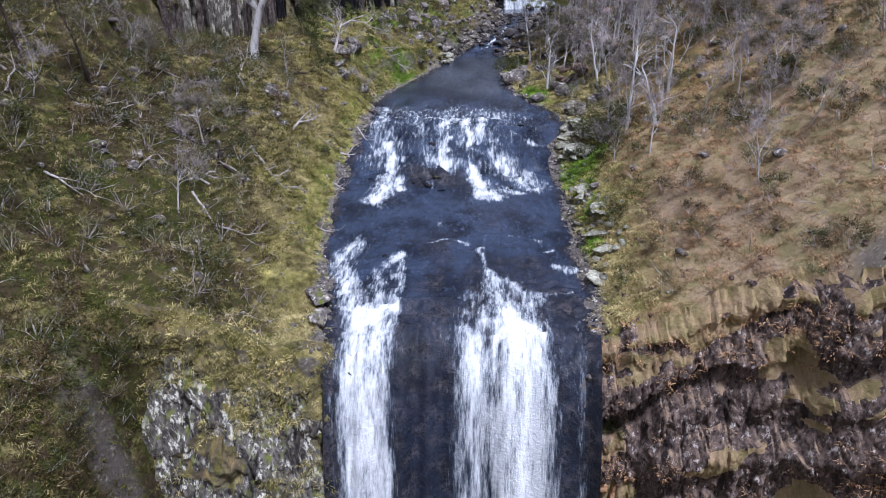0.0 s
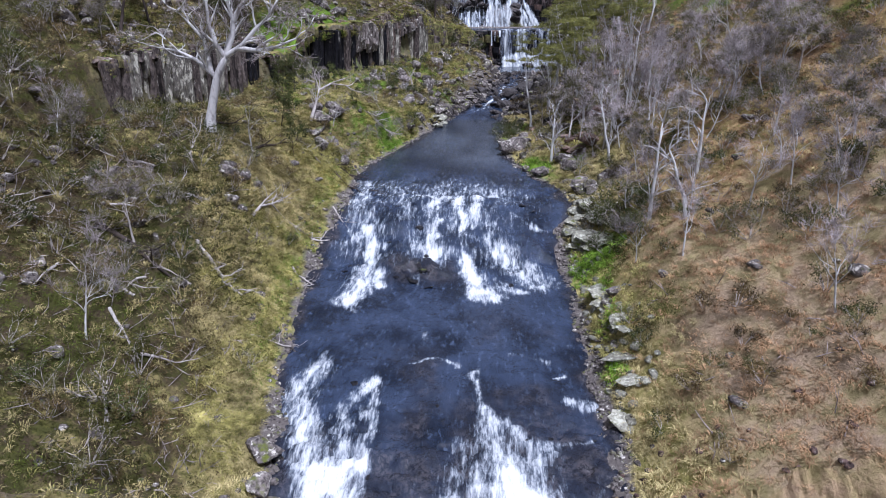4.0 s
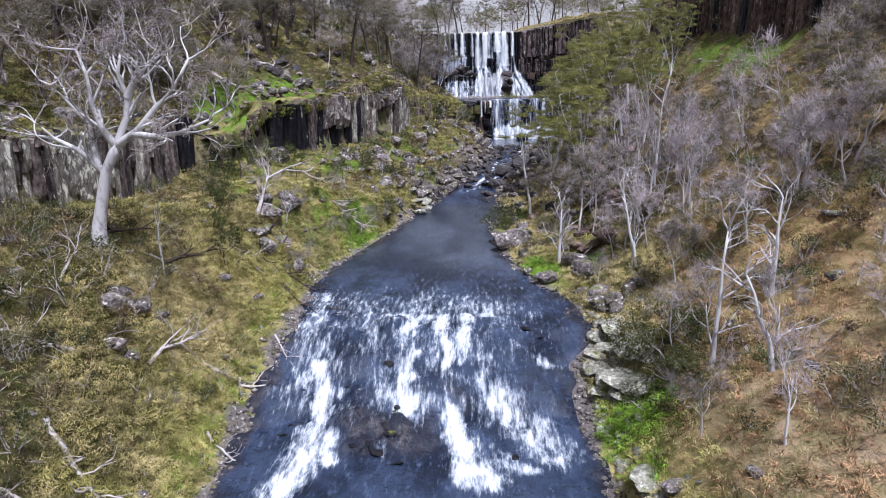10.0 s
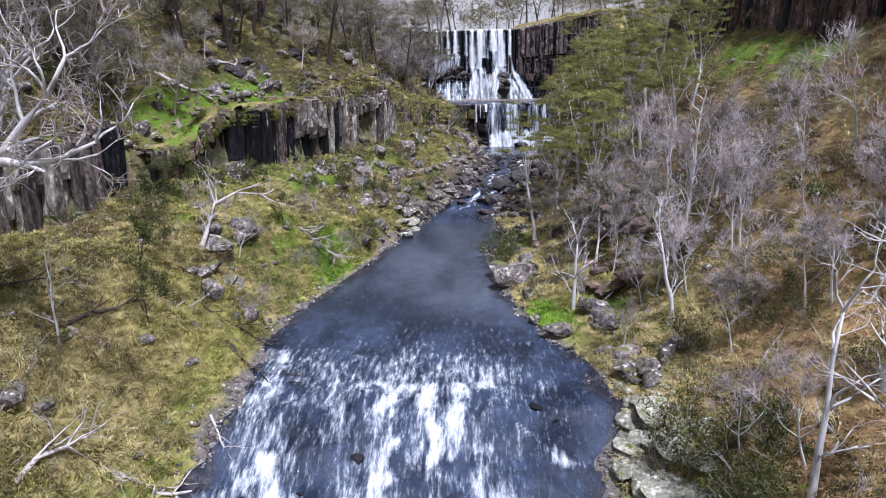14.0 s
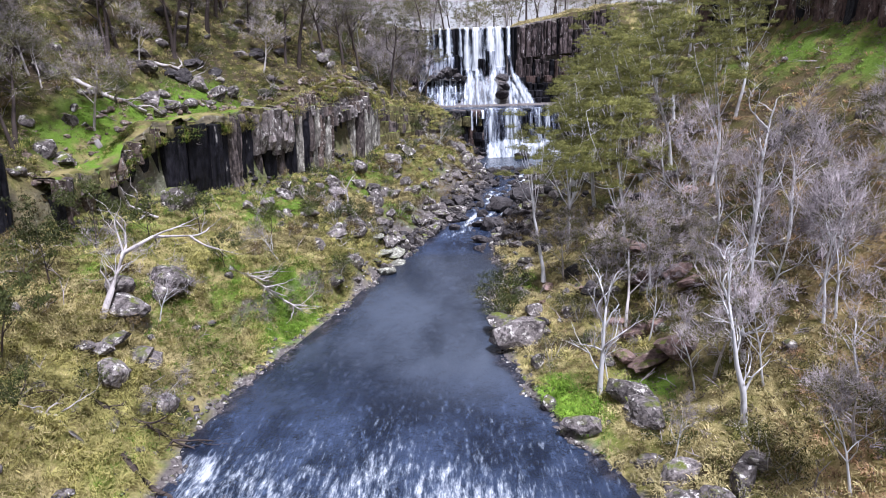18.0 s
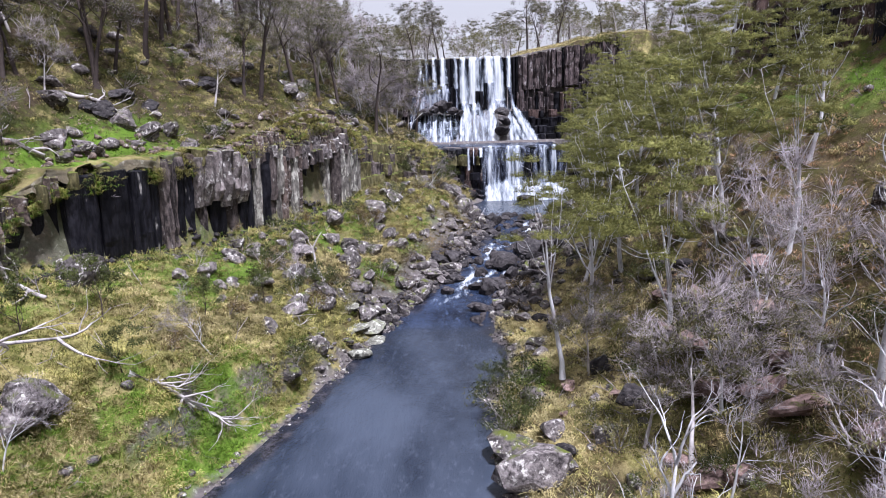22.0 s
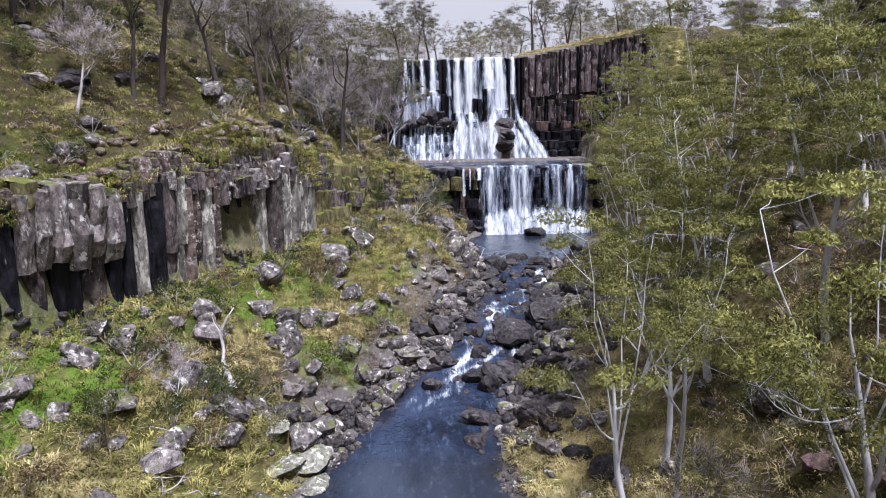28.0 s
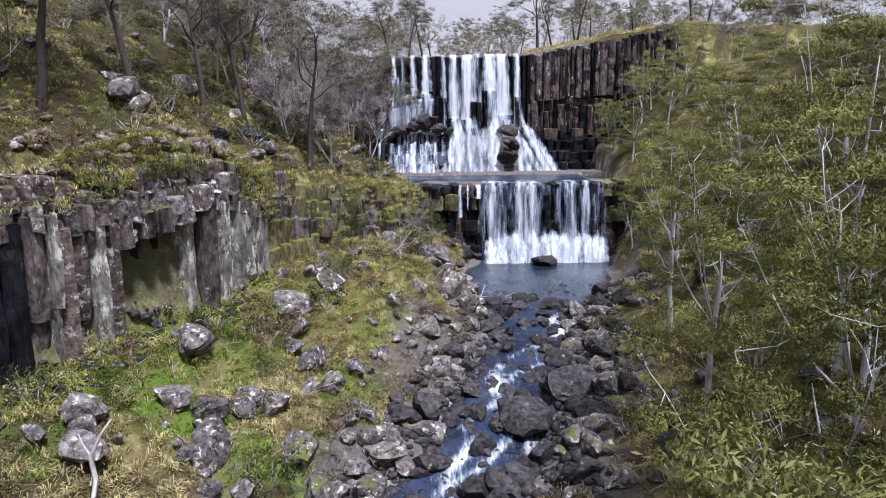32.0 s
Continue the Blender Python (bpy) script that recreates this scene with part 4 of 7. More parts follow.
for k, (a, b) in enumerate(((22.4, 26.2), (26.2, 28.0), (28.0, 29.6), (29.6, 31.6), (31.6, 33.2), (33.2, 34.5))):
    course(cliff_falls, ledge_face, -10, 4.2, a, b, (M_WET_SHADED, M_WET_SHADED, M_MOSSROCK if k > 3 else M_WET_SHADED, M_BROWNROCK), (0.8, 2.4), (0.9, 0.4, 0.2, -0.1, 0.5, 0.2)[k], 0.4, 0.04)
    course(cliff_falls, ledge_face, 4.2, 20.8, a, b, (M_WET_SHADED,), (0.8, 1.8), (0.9, 0.3, 0.2, 0.0, 0.1, 0.0)[k], 0.2)
    course(cliff_falls, ledge_face, 20.8, 30, a, b, (M_WET_SHADED, M_BROWNROCK, M_MOSSROCK), (1.0, 2.6), 0.6 - 0.2 * k, 0.4, 0.1)

# beside the lower falls
cliff_lower = thing("cliff_lower", Matrix(), "pale lichen-streaked basalt outcrops beside the lower waterfall", "cliff", kind="structure")
cliff_brink = thing("cliff_brink", Matrix(), "brown stepped basalt cliff beside the lower waterfall", "cliff", kind="structure")


def brink_face(x):
    return (x, float(brink_at(np.array([x]))[0]))


def brink_top(x):
    return height(x, brink_face(x)[1] + 1.2)


def turf_over(ob, x, d, depth, seed):
    """Turf and soil over the upper part of a rock face and in patches down it."""
    ob.data.materials.append(M_GROUND)
    n = fbm(x * 0.32, d * 0.5, 3, seed)
    grown = (d < depth + 3.2 * n) | (fbm(x * 0.25 + 8, d * 0.35, 3, seed + 7) > 0.42)
    ob.data.polygons.foreach_set("material_index", grown[:-1, :-1].ravel().astype(np.int32))


# the left-hand outcrop: a leaning fluted face in one sheet
FX, FD = np.meshgrid(np.linspace(-32, -15.2, 130), np.linspace(-0.6, 19, 150))
FT = np.array([brink_top(x) for x in FX[0]])[None, :]
lean_x = FX + 0.22 * FD
flute = np.abs(vnoise(lean_x * 1.05, FD * 0.10, 111)) * 0.75 + np.abs(vnoise(lean_x * 2.3 + 7, FD * 0.25, 112)) * 0.4
lumps = fbm(FX * 0.3, FD * 0.3, 3, 113) * 0.8 + fbm(FX * 1.5, FD * 1.1, 3, 114) * 0.22
ledge = 0.5 * np.abs(vnoise(FX * 0.2, FD * 0.55, 115))
FY = np.array([brink_face(x)[1] for x in FX[0]])[None, :] + 0.5 - FD * 0.36 - (flute + lumps + ledge) * smooth(-0.6, 1.5, FD)
face = sheet("rock_face", np.stack([FX, FY, FT + 0.15 - FD * 0.92], -1).reshape(-1, 3), *FX.shape, M_OUTCROP, {"scrub": 0.55 + 0 * FX.ravel(), "dry": smooth(-0.2, 0.5, fbm(FX * 0.3, FD * 0.3, 2, 116)).ravel() * 0.5})
turf_over(face, FX, FD, 3.8, 117)
face.data.polygons.foreach_set("use_smooth", np.zeros(len(face.data.polygons), bool))
face.parent = cliff_lower
OUTCROP = (FX, FY, FT + 0.15 - FD * 0.92)
# the right-hand cliff: a lumpy face in one sheet, with loose columns under its overhang
FX, FD = np.meshgrid(np.linspace(9.4, 48, 250), np.linspace(0, 24, 150))
FT = np.array([brink_top(x) for x in FX[0]])[None, :]
bulge = fbm(FX * 0.22, FD * 0.3, 3, 101) * 0.9 + np.abs(fbm(FX * 0.8, FD * 0.35, 3, 102)) * 0.55 + fbm(FX * 2.2, FD * 1.4, 3, 103) * 0.16
notch = 6.6 + 1.1 * fbm(FX * 0.18, FX * 0, 2, 104)
bulge = bulge + 2.5 * smooth(-0.3, 1.8, FD) - 1.7 * smooth(notch - 0.5, notch + 0.2, FD) + 1.6 * smooth(notch + 1.6, notch + 3.4, FD) + 0.10 * FD
uneven = FD + 1.6 * fbm(FX * 0.17, FX * 0 + 3, 3, 107)
bulge = bulge + 0.8 * smooth(2.4, 4.2, uneven) + 2.0 * smooth(11.5, 14.2, uneven) * smooth(14, 20, FX)
joint = np.abs(vnoise(FX * 1.3 + FD * 0.12, FD * 0.22, 105))
bulge = bulge - 0.35 * smooth(0.10, 0.0, joint)
FY = np.array([brink_face(x)[1] for x in FX[0]])[None, :] + 0.9 - bulge
face = sheet("rock_face", np.stack([FX, FY, FT + 0.1 - FD + 0.2 * fbm(FX * 1.1, FD * 1.1, 2, 106)], -1).reshape(-1, 3), *FX.shape, M_BLUFF, {"dry": 1 + 0 * FX.ravel(), "pale": 0.7 + 0 * FX.ravel()})
turf_over(face, FX, FD, 1.6 + 0.16 * np.maximum(0, FX - 30), 118)
face.data.polygons.foreach_set("use_smooth", np.zeros(len(face.data.polygons), bool))
face.parent = cliff_brink
BLUFF = (FX, FY, FT + 0.1 - FD)
course(cliff_brink, brink_face, 13, 30, lambda x: brink_top(x) - 9.0, lambda x: brink_top(x) - 7.2, (M_BROWNROCK, M_OCHRE, M_BROWNROCK, M_LICHENROCK), (0.5, 1.2), 0.7, 0.25, 0.25, name="rock_column")

# ---- boulders ----
def boulder_mesh(seed, material, cuts=11, flat=1.0, detail=3):
    """A chipped stone about 1 m in radius, cut by random planes."""
    r = random.Random(seed)
    planes = []
    for _ in range(cuts):
        v = Vector((r.gauss(0, 1), r.gauss(0, 1), r.gauss(0, 1))).normalized()
        planes.append((v, r.uniform(0.44, 0.82)))
    bm = bmesh.new()
    bmesh.ops.create_icosphere(bm, subdivisions=detail, radius=1)
    sx, sy = r.uniform(0.85, 1.3), r.uniform(0.75, 1.05)
    for v in bm.verts:
        d = v.co.normalized()
        rad = 1.15
        for nrm, dist in planes:
            c = d.dot(nrm)
            if c > 0.05:
                rad = min(rad, dist / c)
        rad = rad * 1.25 + 0.03 * noise.noise(d * 2.3 + Vector((seed, 0, 0))) + 0.035 * noise.noise(d * 6 + Vector((0, seed, 0)))
        v.co = Vector((d.x * sx, d.y * sy, d.z * 0.8 * flat)) * rad
    me = bpy.data.meshes.new("boulder")
    bm.to_mesh(me)
    bm.free()
    me.materials.append(material)
    return me


STONES = {m: [boulder_mesh(10 * i + k, m, detail=2 + (k < 3)) for k in range(7)] for i, m in enumerate((M_BOULDER, M_DARKBOULDER, M_REDROCK, M_PALEROCK, M_WET_SHADED))}
OCHRE = boulder_mesh(77, M_OCHRE)
PEBBLES = {m: [boulder_mesh(300 + 10 * i + k, m, 10, 1.0, 2) for k in range(4)] for i, m in enumerate((M_BOULDER, M_DARKBOULDER))}


def put_boulder(x, y, size, material, label, group, z=None, flat=1.0, sink=0.3, small=False, turn=None, tilt=0.25, name="boulder"):
    me = rng.choice((PEBBLES if small else STONES)[material])
    ob = new(name, me)
    h = height(x, y) if z is None else z
    s = size * 0.5
    ob.matrix_world = Matrix.LocRotScale((x, y, h + s * flat * (0.8 - 2 * sink * 0.8)), Euler((rng.uniform(-tilt, tilt), rng.uniform(-tilt, tilt), rng.uniform(0, 6.28) if turn is None else turn)), (s * rng.uniform(0.9, 1.15), s * rng.uniform(0.85, 1.1), s * flat))
    return tagged(ob, label, "boulder", group)


# boulders that stand out, each in its own place: x, y, size, flatness, turn
GREY = "large grey lichen-spotted boulder on the grassy bank"
for x, y, size, flat in ((14.5, 72.6, 2.3, 0.95), (12.9, 74.6, 2.6, 1.0), (17.1, 76.0, 2.5, 0.75), (8.0, 83.4, 2.4, 0.9), (12.3, 83.4, 2.9, 0.7), (6.3, 87.5, 1.9, 0.8),
                         (6.2, 94.3, 1.9, 0.8), (-26, 93.8, 3.0, 0.8), (-28, 90.3, 2.4, 0.8), (-24.6, 87.4, 2.2, 0.9), (-22.6, 84.5, 2.0, 1.2), (-27.5, 86, 2.6, 0.5),
                         (12.9, 46.5, 1.9, 0.9), (-18.3, 26.3, 2.6, 1.0), (-17.3, 22.5, 2.0, 1.1), (-11.2, 133.4, 2.2, 1.0), (-18.9, 134.7, 2.2, 1.2), (-16.2, 138.7, 2.4, 0.9),
                         (-15.3, 113.2, 3.0, 0.7), (-17.2, 114.4, 2.0, 0.9), (-16.1, 118, 2.2, 0.7), (-19.5, 121.5, 2.4, 0.7), (6.3, 109.2, 1.8, 0.7), (-24.3, 119.5, 2.6, 0.6), (-9, 139.8, 2.6, 0.8), (-7.5, 137.5, 2.4, 0.8), (-11.5, 143, 2.8, 0.9), (-13, 141.5, 2.2, 1.0), (-8.2, 146.5, 2.6, 0.8), (-10, 149, 3.0, 0.8)):
    put_boulder(x, y, size, M_BOULDER, GREY, "boulders on the banks", flat=flat, sink=0.22)
for n in range(34):
    x, y = rng.gauss(-41, 3.2), rng.gauss(44, 4.0)
    put_boulder(x, y, rng.uniform(0.5, 1.7), M_BOULDER, "pale grey rock lying in the scrub", "scree rocks", flat=rng.uniform(0.6, 0.95), sink=0.25, tilt=0.5, name="scree_rock")
put_boulder(5.3, 98.2, 5.0, M_BOULDER, "very large split grey boulder at the water's edge", "boulders on the banks", flat=0.85, sink=0.25, turn=0.3)
put_boulder(3.9, 101.5, 3.4, M_BOULDER, "long grey boulder beside the split boulder", "boulders on the banks", flat=0.55, sink=0.25)
put_boulder(-32.0, 112.2, 3.4, M_BOULDER, "pale square block standing against the dark cliff", "boulders on the banks", flat=1.15, sink=0.18, tilt=0.08)
put_boulder(5.6, 146.4, 4.2, M_DARKBOULDER, "big black angular boulder in the stream", "boulders in the stream", z=22.2, flat=0.75, sink=0.3)
put_boulder(9.5, 149.5, 3.6, M_DARKBOULDER, "black boulder leaning in the stream", "boulders in the stream", z=22.6, flat=0.9)
put_boulder(12.4, 186.8, 2.9, M_DARKBOULDER, "dark wet boulder in the plunge pool", "boulders in the stream", z=24.6, flat=0.6, sink=0.3)
put_boulder(7.2, 188.0, 1.5, M_DARKBOULDER, "dark wet boulder in the plunge pool", "boulders in the stream", z=24.6, flat=0.7)
put_boulder(19.4, 110.2, 4.0, M_REDROCK, "broad red-brown slab under the trees", "red rocks", flat=0.5, sink=0.42, tilt=0.3)
put_boulder(21.8, 104.2, 2.6, M_REDROCK, "rounded red-brown boulder in the scrub", "red rocks", flat=0.7, sink=0.4)
for x, y, s in ((16.8, 100.5, 2.6), (14.5, 93.5, 2.2), (15.6, 92.6, 2.0), (13.6, 95.2, 1.6), (18.6, 96, 2.4), (23.5, 109, 2.6), (17.5, 113.5, 2.2)):
    put_boulder(x, y, s, M_REDROCK, "rounded red-brown boulder in the scrub", "red rocks", flat=0.8)
for x, y, s in ((-10.4, 127.2, 3.4), (-9.2, 125.6, 2.6), (-11.6, 125.4, 2.8), (-9.4, 128.6, 2.2), (-12.4, 127.4, 2.0)):
    put_boulder(x, y, s, M_PALEROCK, "pale lichen-covered slab sloping into the river", "pale slabs", flat=0.42, sink=0.36, tilt=0.3)
put_boulder(-10.3, 121.5, 2.6, M_PALEROCK, "pale mossy bank rock at the water", "pale slabs", flat=0.5, sink=0.35)
for x, y, s in ((12.2, 64.2, 4.6), (10.6, 65.6, 3.4), (14.0, 61.0, 4.2), (14.6, 68.6, 3.0), (12.4, 67.8, 2.6), (14.8, 64.6, 3.0), (12.8, 61.2, 2.6), (12.6, 50, 3.4), (13, 42.5, 3.2), (12.2, 37.5, 2.8), (11.6, 31, 3.0), (12.3, 69.5, 3.0), (13.8, 61.8, 3.2), (11.4, 62.6, 2.8), (13.4, 66.2, 3.2), (15.6, 62.6, 2.6), (15.4, 67.0, 2.4), (13.2, 70.8, 2.4), (11.2, 67.4, 2.4), (16.4, 65.0, 2.2), (12.0, 46.8, 2.4), (13.2, 40.0, 2.2), (12.6, 34.6, 2.4)):
    put_boulder(x, y, s, M_PALEROCK, "pale lichen-white rock shelf beside the rapids", "pale slabs", flat=0.3, sink=0.32)
for x, z, s in ((-5.6, 41.8, 3.2), (-3.4, 42.2, 3.6), (-7.8, 41.4, 2.8), (-1.6, 41.6, 2.8), (-4.6, 43.2, 2.4), (-2.4, 43.0, 2.2), (0.0, 41.2, 2.0), (-9.0, 40.9, 1.8), (9.6, 41.0, 3.0), (9.9, 39.0, 3.4), (9.7, 37.0, 3.2)):
    put_boulder(x, 208.0 if x < 1 else 207.6 - 0.35 * (41 - z), s, M_DARKBOULDER, "black wet rock breaking the waterfall", "rocks in the falls", z=z - 0.4, flat=0.8, sink=0.2, tilt=0.5)
for x, y, s in ((-1.0, 187.5, 3.0), (0.8, 188.6, 2.8), (2.4, 187.8, 2.4), (2.2, 186.2, 2.6), (0.2, 185.5, 2.2), (3.6, 188.8, 2.0), (1.2, 183.6, 1.8)):
    put_boulder(x, y, s, M_DARKBOULDER, "dark slab fallen at the foot of the lower tier", "rocks in the falls", flat=0.6)

# rocks on the grass of the left bank
for x, y, size, flat in ((-31.3, 57.8, 2.4, 0.8), (-30.7, 59.2, 2.0, 0.8), (-29.8, 60.2, 2.6, 0.9), (-28.9, 61.2, 2.4, 0.8), (-30.0, 55.2, 2.0, 0.8), (-29.2, 55.8, 1.5, 0.7), (-31.8, 59.6, 1.8, 0.8),
                         (-26.2, 94.4, 3.8, 0.75), (-28.3, 90.0, 1.9, 0.9), (-27.2, 89.3, 3.6, 0.6), (-25.4, 87.4, 2.6, 0.8), (-26.1, 83.8, 2.4, 1.1), (-27.7, 85.2, 1.8, 0.8)):
    put_boulder(x, y, size, M_BOULDER, "pale-topped grey boulder half sunk in the grass", "boulders on the banks", flat=flat, sink=0.26, tilt=0.35)
# rounded boulders and red rocks on the far bank
for x, y, size in ((13.3, 77.4, 2.2), (14.4, 74.0, 2.0), (16.4, 75.6, 2.2), (12.1, 83.4, 2.2), (12.4, 84.6, 3.2)):
    put_boulder(x, y, size, M_BOULDER, "rounded lichen-spotted boulder above the rapids", "boulders on the banks", flat=0.85, sink=0.24)
for x, y, size, flat in ((17.3, 105.6, 4.2, 0.4), (17.2, 98.4, 2.4, 0.7), (18.0, 96.8, 1.9, 0.7), (12.7, 90.4, 2.0, 0.9), (14.0, 89.2, 2.8, 0.7), (16.6, 88.4, 3.8, 0.7), (21.5, 89.0, 4.6, 0.6), (19.6, 93.8, 2.6, 0.6), (20.2, 98.0, 2.8, 0.6)):
    put_boulder(x, y, size, M_REDROCK, "dusky red-brown rock among the shrubs", "red rocks", flat=flat, sink=0.3, tilt=0.35)

# the bouldery stream between the pools
def in_basin(x, y):
    """The clear water below the last chute of the stream."""
    return y < 138.6 - 0.25 * abs(x + 3) and -7.0 + 0.25 * (y - 130) < x < 1.0 + 0.12 * (134 - y)


for n in range(325):
    y = rng.uniform(129, 171)
    xl, xr = along(RIVER, y, 2), along(RIVER, y, 3)
    x = rng.uniform(xl - 4.0, xr + 5.5)
    inside = xl < x < xr
    if in_basin(x, y):
        continue
    s = rng.choice([0.7, 0.9, 1.1, 1.4, 1.8, 2.4]) * rng.uniform(0.75, 1.15)
    if inside and abs(x - np.interp(y, STREAM_Y, STREAM_X)) < 0.9 and rng.random() < 0.6:
        continue
    put_boulder(x, y, s, M_DARKBOULDER if inside or rng.random() < 0.5 else M_BOULDER, "dark water-worn boulder in the stream bed", "boulders in the stream", z=max(height(x, y), water_level(y) - 0.25) if inside else None, flat=rng.uniform(0.6, 0.95), sink=0.25, name="stream_boulder")
# dark ledges and rocks standing in the rapids
for n in range(16):
    y, x = rng.uniform(54, 76), rng.uniform(-20.5, 8.5)
    if foam_at(np.array([x]), np.array([y]))[0] > 0.5 and rng.random() < 0.7:
        continue
    put_boulder(x, y, rng.uniform(0.5, 1.3), M_WET_SHADED, "black wet rock ledge in the rapids", "rocks in the rapids", z=float(river_surface(np.array([x]), np.array([y]))[0]) - 0.12, flat=rng.uniform(0.3, 0.55), sink=0.3, tilt=0.2, name="rapids_rock")
for n in range(44):
    x, y = -8.6 + rng.gauss(0, 2.6), 58.2 + rng.gauss(0, 1.5)
    put_boulder(x, y, rng.uniform(0.5, 1.7), M_WET_SHADED, "broken black rock dividing the rapids", "rocks in the rapids", z=float(river_surface(np.array([x]), np.array([y]))[0]) - 0.4, flat=rng.uniform(0.28, 0.45), sink=0.4, tilt=0.35, name="rapids_rock")
for n in range(12):
    y, x = rng.uniform(22, 42), rng.uniform(-18, 9)
    put_boulder(x, y, rng.uniform(0.5, 1.4), M_WET_SHADED, "black wet rock at the brink of the falls", "rocks in the rapids", z=float(river_surface(np.array([x]), np.array([y]))[0]) - 0.15, flat=rng.uniform(0.25, 0.45), sink=0.3, tilt=0.2, name="rapids_rock")
# the scree below the left cliff and rocks over the banks
for n in range(300):
    y = rng.uniform(116, 178)
    cb, xl = along(LEFT, y, 3), along(RIVER, y, 2)
    x = cb + 1.5 + (xl - cb - 1.5) * rng.random() ** 0.8
    if n < 240 and vnoise(np.array([x * 0.25]), np.array([y * 0.16]), 70)[0] < 0.0:
        continue
    put_boulder(x, y, rng.choice([0.8, 1.1, 1.4, 1.8, 2.4]) * rng.uniform(0.8, 1.15), M_BOULDER, "angular grey rock in the scree below the cliff", "scree rocks", flat=rng.uniform(0.65, 1.1), sink=0.25, tilt=0.6, name="scree_rock")
for n in range(110):
    y = rng.uniform(98, 170)
    xr = along(RIVER, y, 3)
    x = xr + 1 + abs(rng.gauss(0, 1)) * 9
    put_boulder(x, y, rng.uniform(0.8, 2.4), M_REDROCK if y < 120 and rng.random() < 0.3 else rng.choice((M_BOULDER, M_DARKBOULDER, M_BOULDER)), "mossy grey-brown rock under the trees", "rocks under the trees", flat=rng.uniform(0.6, 1.0), tilt=0.5, name="bank_rock")
# rock caps along the top of the left cliff
for n in range(64):
    y = rng.uniform(100, 187) if n > 25 else rng.uniform(64, 82)
    if n > 25 and rng.random() < 0.5:
        y = rng.uniform(104, 130)
    put_boulder(along(LEFT, y, 3) - 2.2 - abs(rng.gauss(0, 1)) * 3.2, y, rng.uniform(0.8, 2.6), M_BOULDER, "weathered grey block lying above the cliff", "cliff-top blocks", flat=rng.uniform(0.6, 1.0), sink=0.34, tilt=0.4, name="cliff_block")


for n in range(26):
    y = rng.uniform(118, 186)
    put_boulder(along(LEFT, y, 3) - rng.uniform(5, 17), y, rng.uniform(1.6, 3.4), M_DARKBOULDER if n % 3 else M_BOULDER, "big weathered outcrop rock on the hillside", "cliff-top blocks", flat=rng.uniform(0.6, 1.0), sink=0.36, tilt=0.4, name="outcrop_rock")


def rubble(name, points, material, label, detail=1):
    """Many small stones in one mesh: rows of x, y, z, size."""
    base = []
    for k in range(4):
        me = boulder_mesh(500 + k, material, 10, 0.8, detail)
        v = np.array([p.co[:] for p in me.vertices])
        f = np.array([p.vertices[:] for p in me.polygons])
        base.append((v, f))
    V, F, at = [], [], 0
    for n, (x, y, z, s) in enumerate(points):
        v, f = base[n % 4]
        a = n * 2.4
        c, q = math.cos(a), math.sin(a)
        w = np.stack([v[:, 0] * c - v[:, 1] * q, v[:, 0] * q + v[:, 1] * c, v[:, 2]], 1) * s * 0.5
        V.append(w + (x, y, z))
        F.append(f + at)
        at += len(v)
    ob = new(name, tri_mesh(name, np.concatenate(V), np.concatenate(F), material))
    return tagged(ob, label, "rocks", kind="stuff")


def tri_mesh(name, verts, tris, material):
    me = bpy.data.meshes.new(name)
    me.vertices.add(len(verts))
    me.vertices.foreach_set("co", np.ascontiguousarray(verts, dtype=np.float32).ravel())
    me.loops.add(tris.size)
    me.loops.foreach_set("vertex_index", np.ascontiguousarray(tris, dtype=np.int32).ravel())
    me.polygons.add(len(tris))
    me.polygons.foreach_set("loop_start", np.arange(0, tris.size, 3, dtype=np.int32))
    me.update(calc_edges=True)
    me.materials.append(material)
    return me


pts = []
for n in range(2600):
    y = rng.uniform(17, 132)
    side = rng.random() < 0.5
    e = along(RIVER, y, 2) if side else along(RIVER, y, 3)
    off = abs(rng.gauss(0, 1)) * 1.3 - 0.8
    x = e - off if side else e + off
    pts.append((x, y, height(x, y), rng.uniform(0.15, 0.75)))
rubble("shore_stones", pts, M_BOULDER, "grey and black stones along the water's edge")
pts = []
for n in range(3400):
    y = rng.uniform(128, 176)
    xl, xr = along(RIVER, y, 2), along(RIVER, y, 3)
    x = rng.uniform(xl - 3.4, xr + 4.5)
    if in_basin(x, y):
        continue
    pts.append((x, y, max(height(x, y), water_level(y) - 0.3), rng.uniform(0.2, 0.9) * rng.choice((1, 1, 1, 1.6))))
rubble("stream_stones", pts, M_DARKBOULDER, "dark stones between the stream boulders")
pts = []
for n in range(120):
    y = rng.uniform(75, 200)
    x = along(LEFT, y, 3) - 2.5 - rng.random() ** 1.3 * 26
    pts.append((x, y, height(x, y) + 0.1, rng.uniform(0.7, 2.4)))
for n in range(130):
    y = rng.uniform(20, 108)
    x = rng.uniform(-54, along(RIVER, y, 2) - 3)
    pts.append((x, y, height(x, y), rng.uniform(0.4, 1.5)))
for n in range(110):
    y = rng.uniform(22, 150)
    x = along(RIVER, y, 3) + 2 + rng.random() * 30
    pts.append((x, y, height(x, y), rng.uniform(0.4, 1.5)))
pale = []
for n in range(300):
    y = rng.uniform(30, 74) if n < 120 else rng.gauss(65.5, 3.2)
    x = along(RIVER, y, 3) + 0.8 + abs(rng.gauss(0, 1)) * 2.0
    pale.append((x, y, height(x, y) + 0.03, rng.uniform(0.3, 1.2)))
rubble("pale_stones", pale, M_PALEROCK, "pale lichen-white stones on the shelf beside the rapids", 2)
foot = []
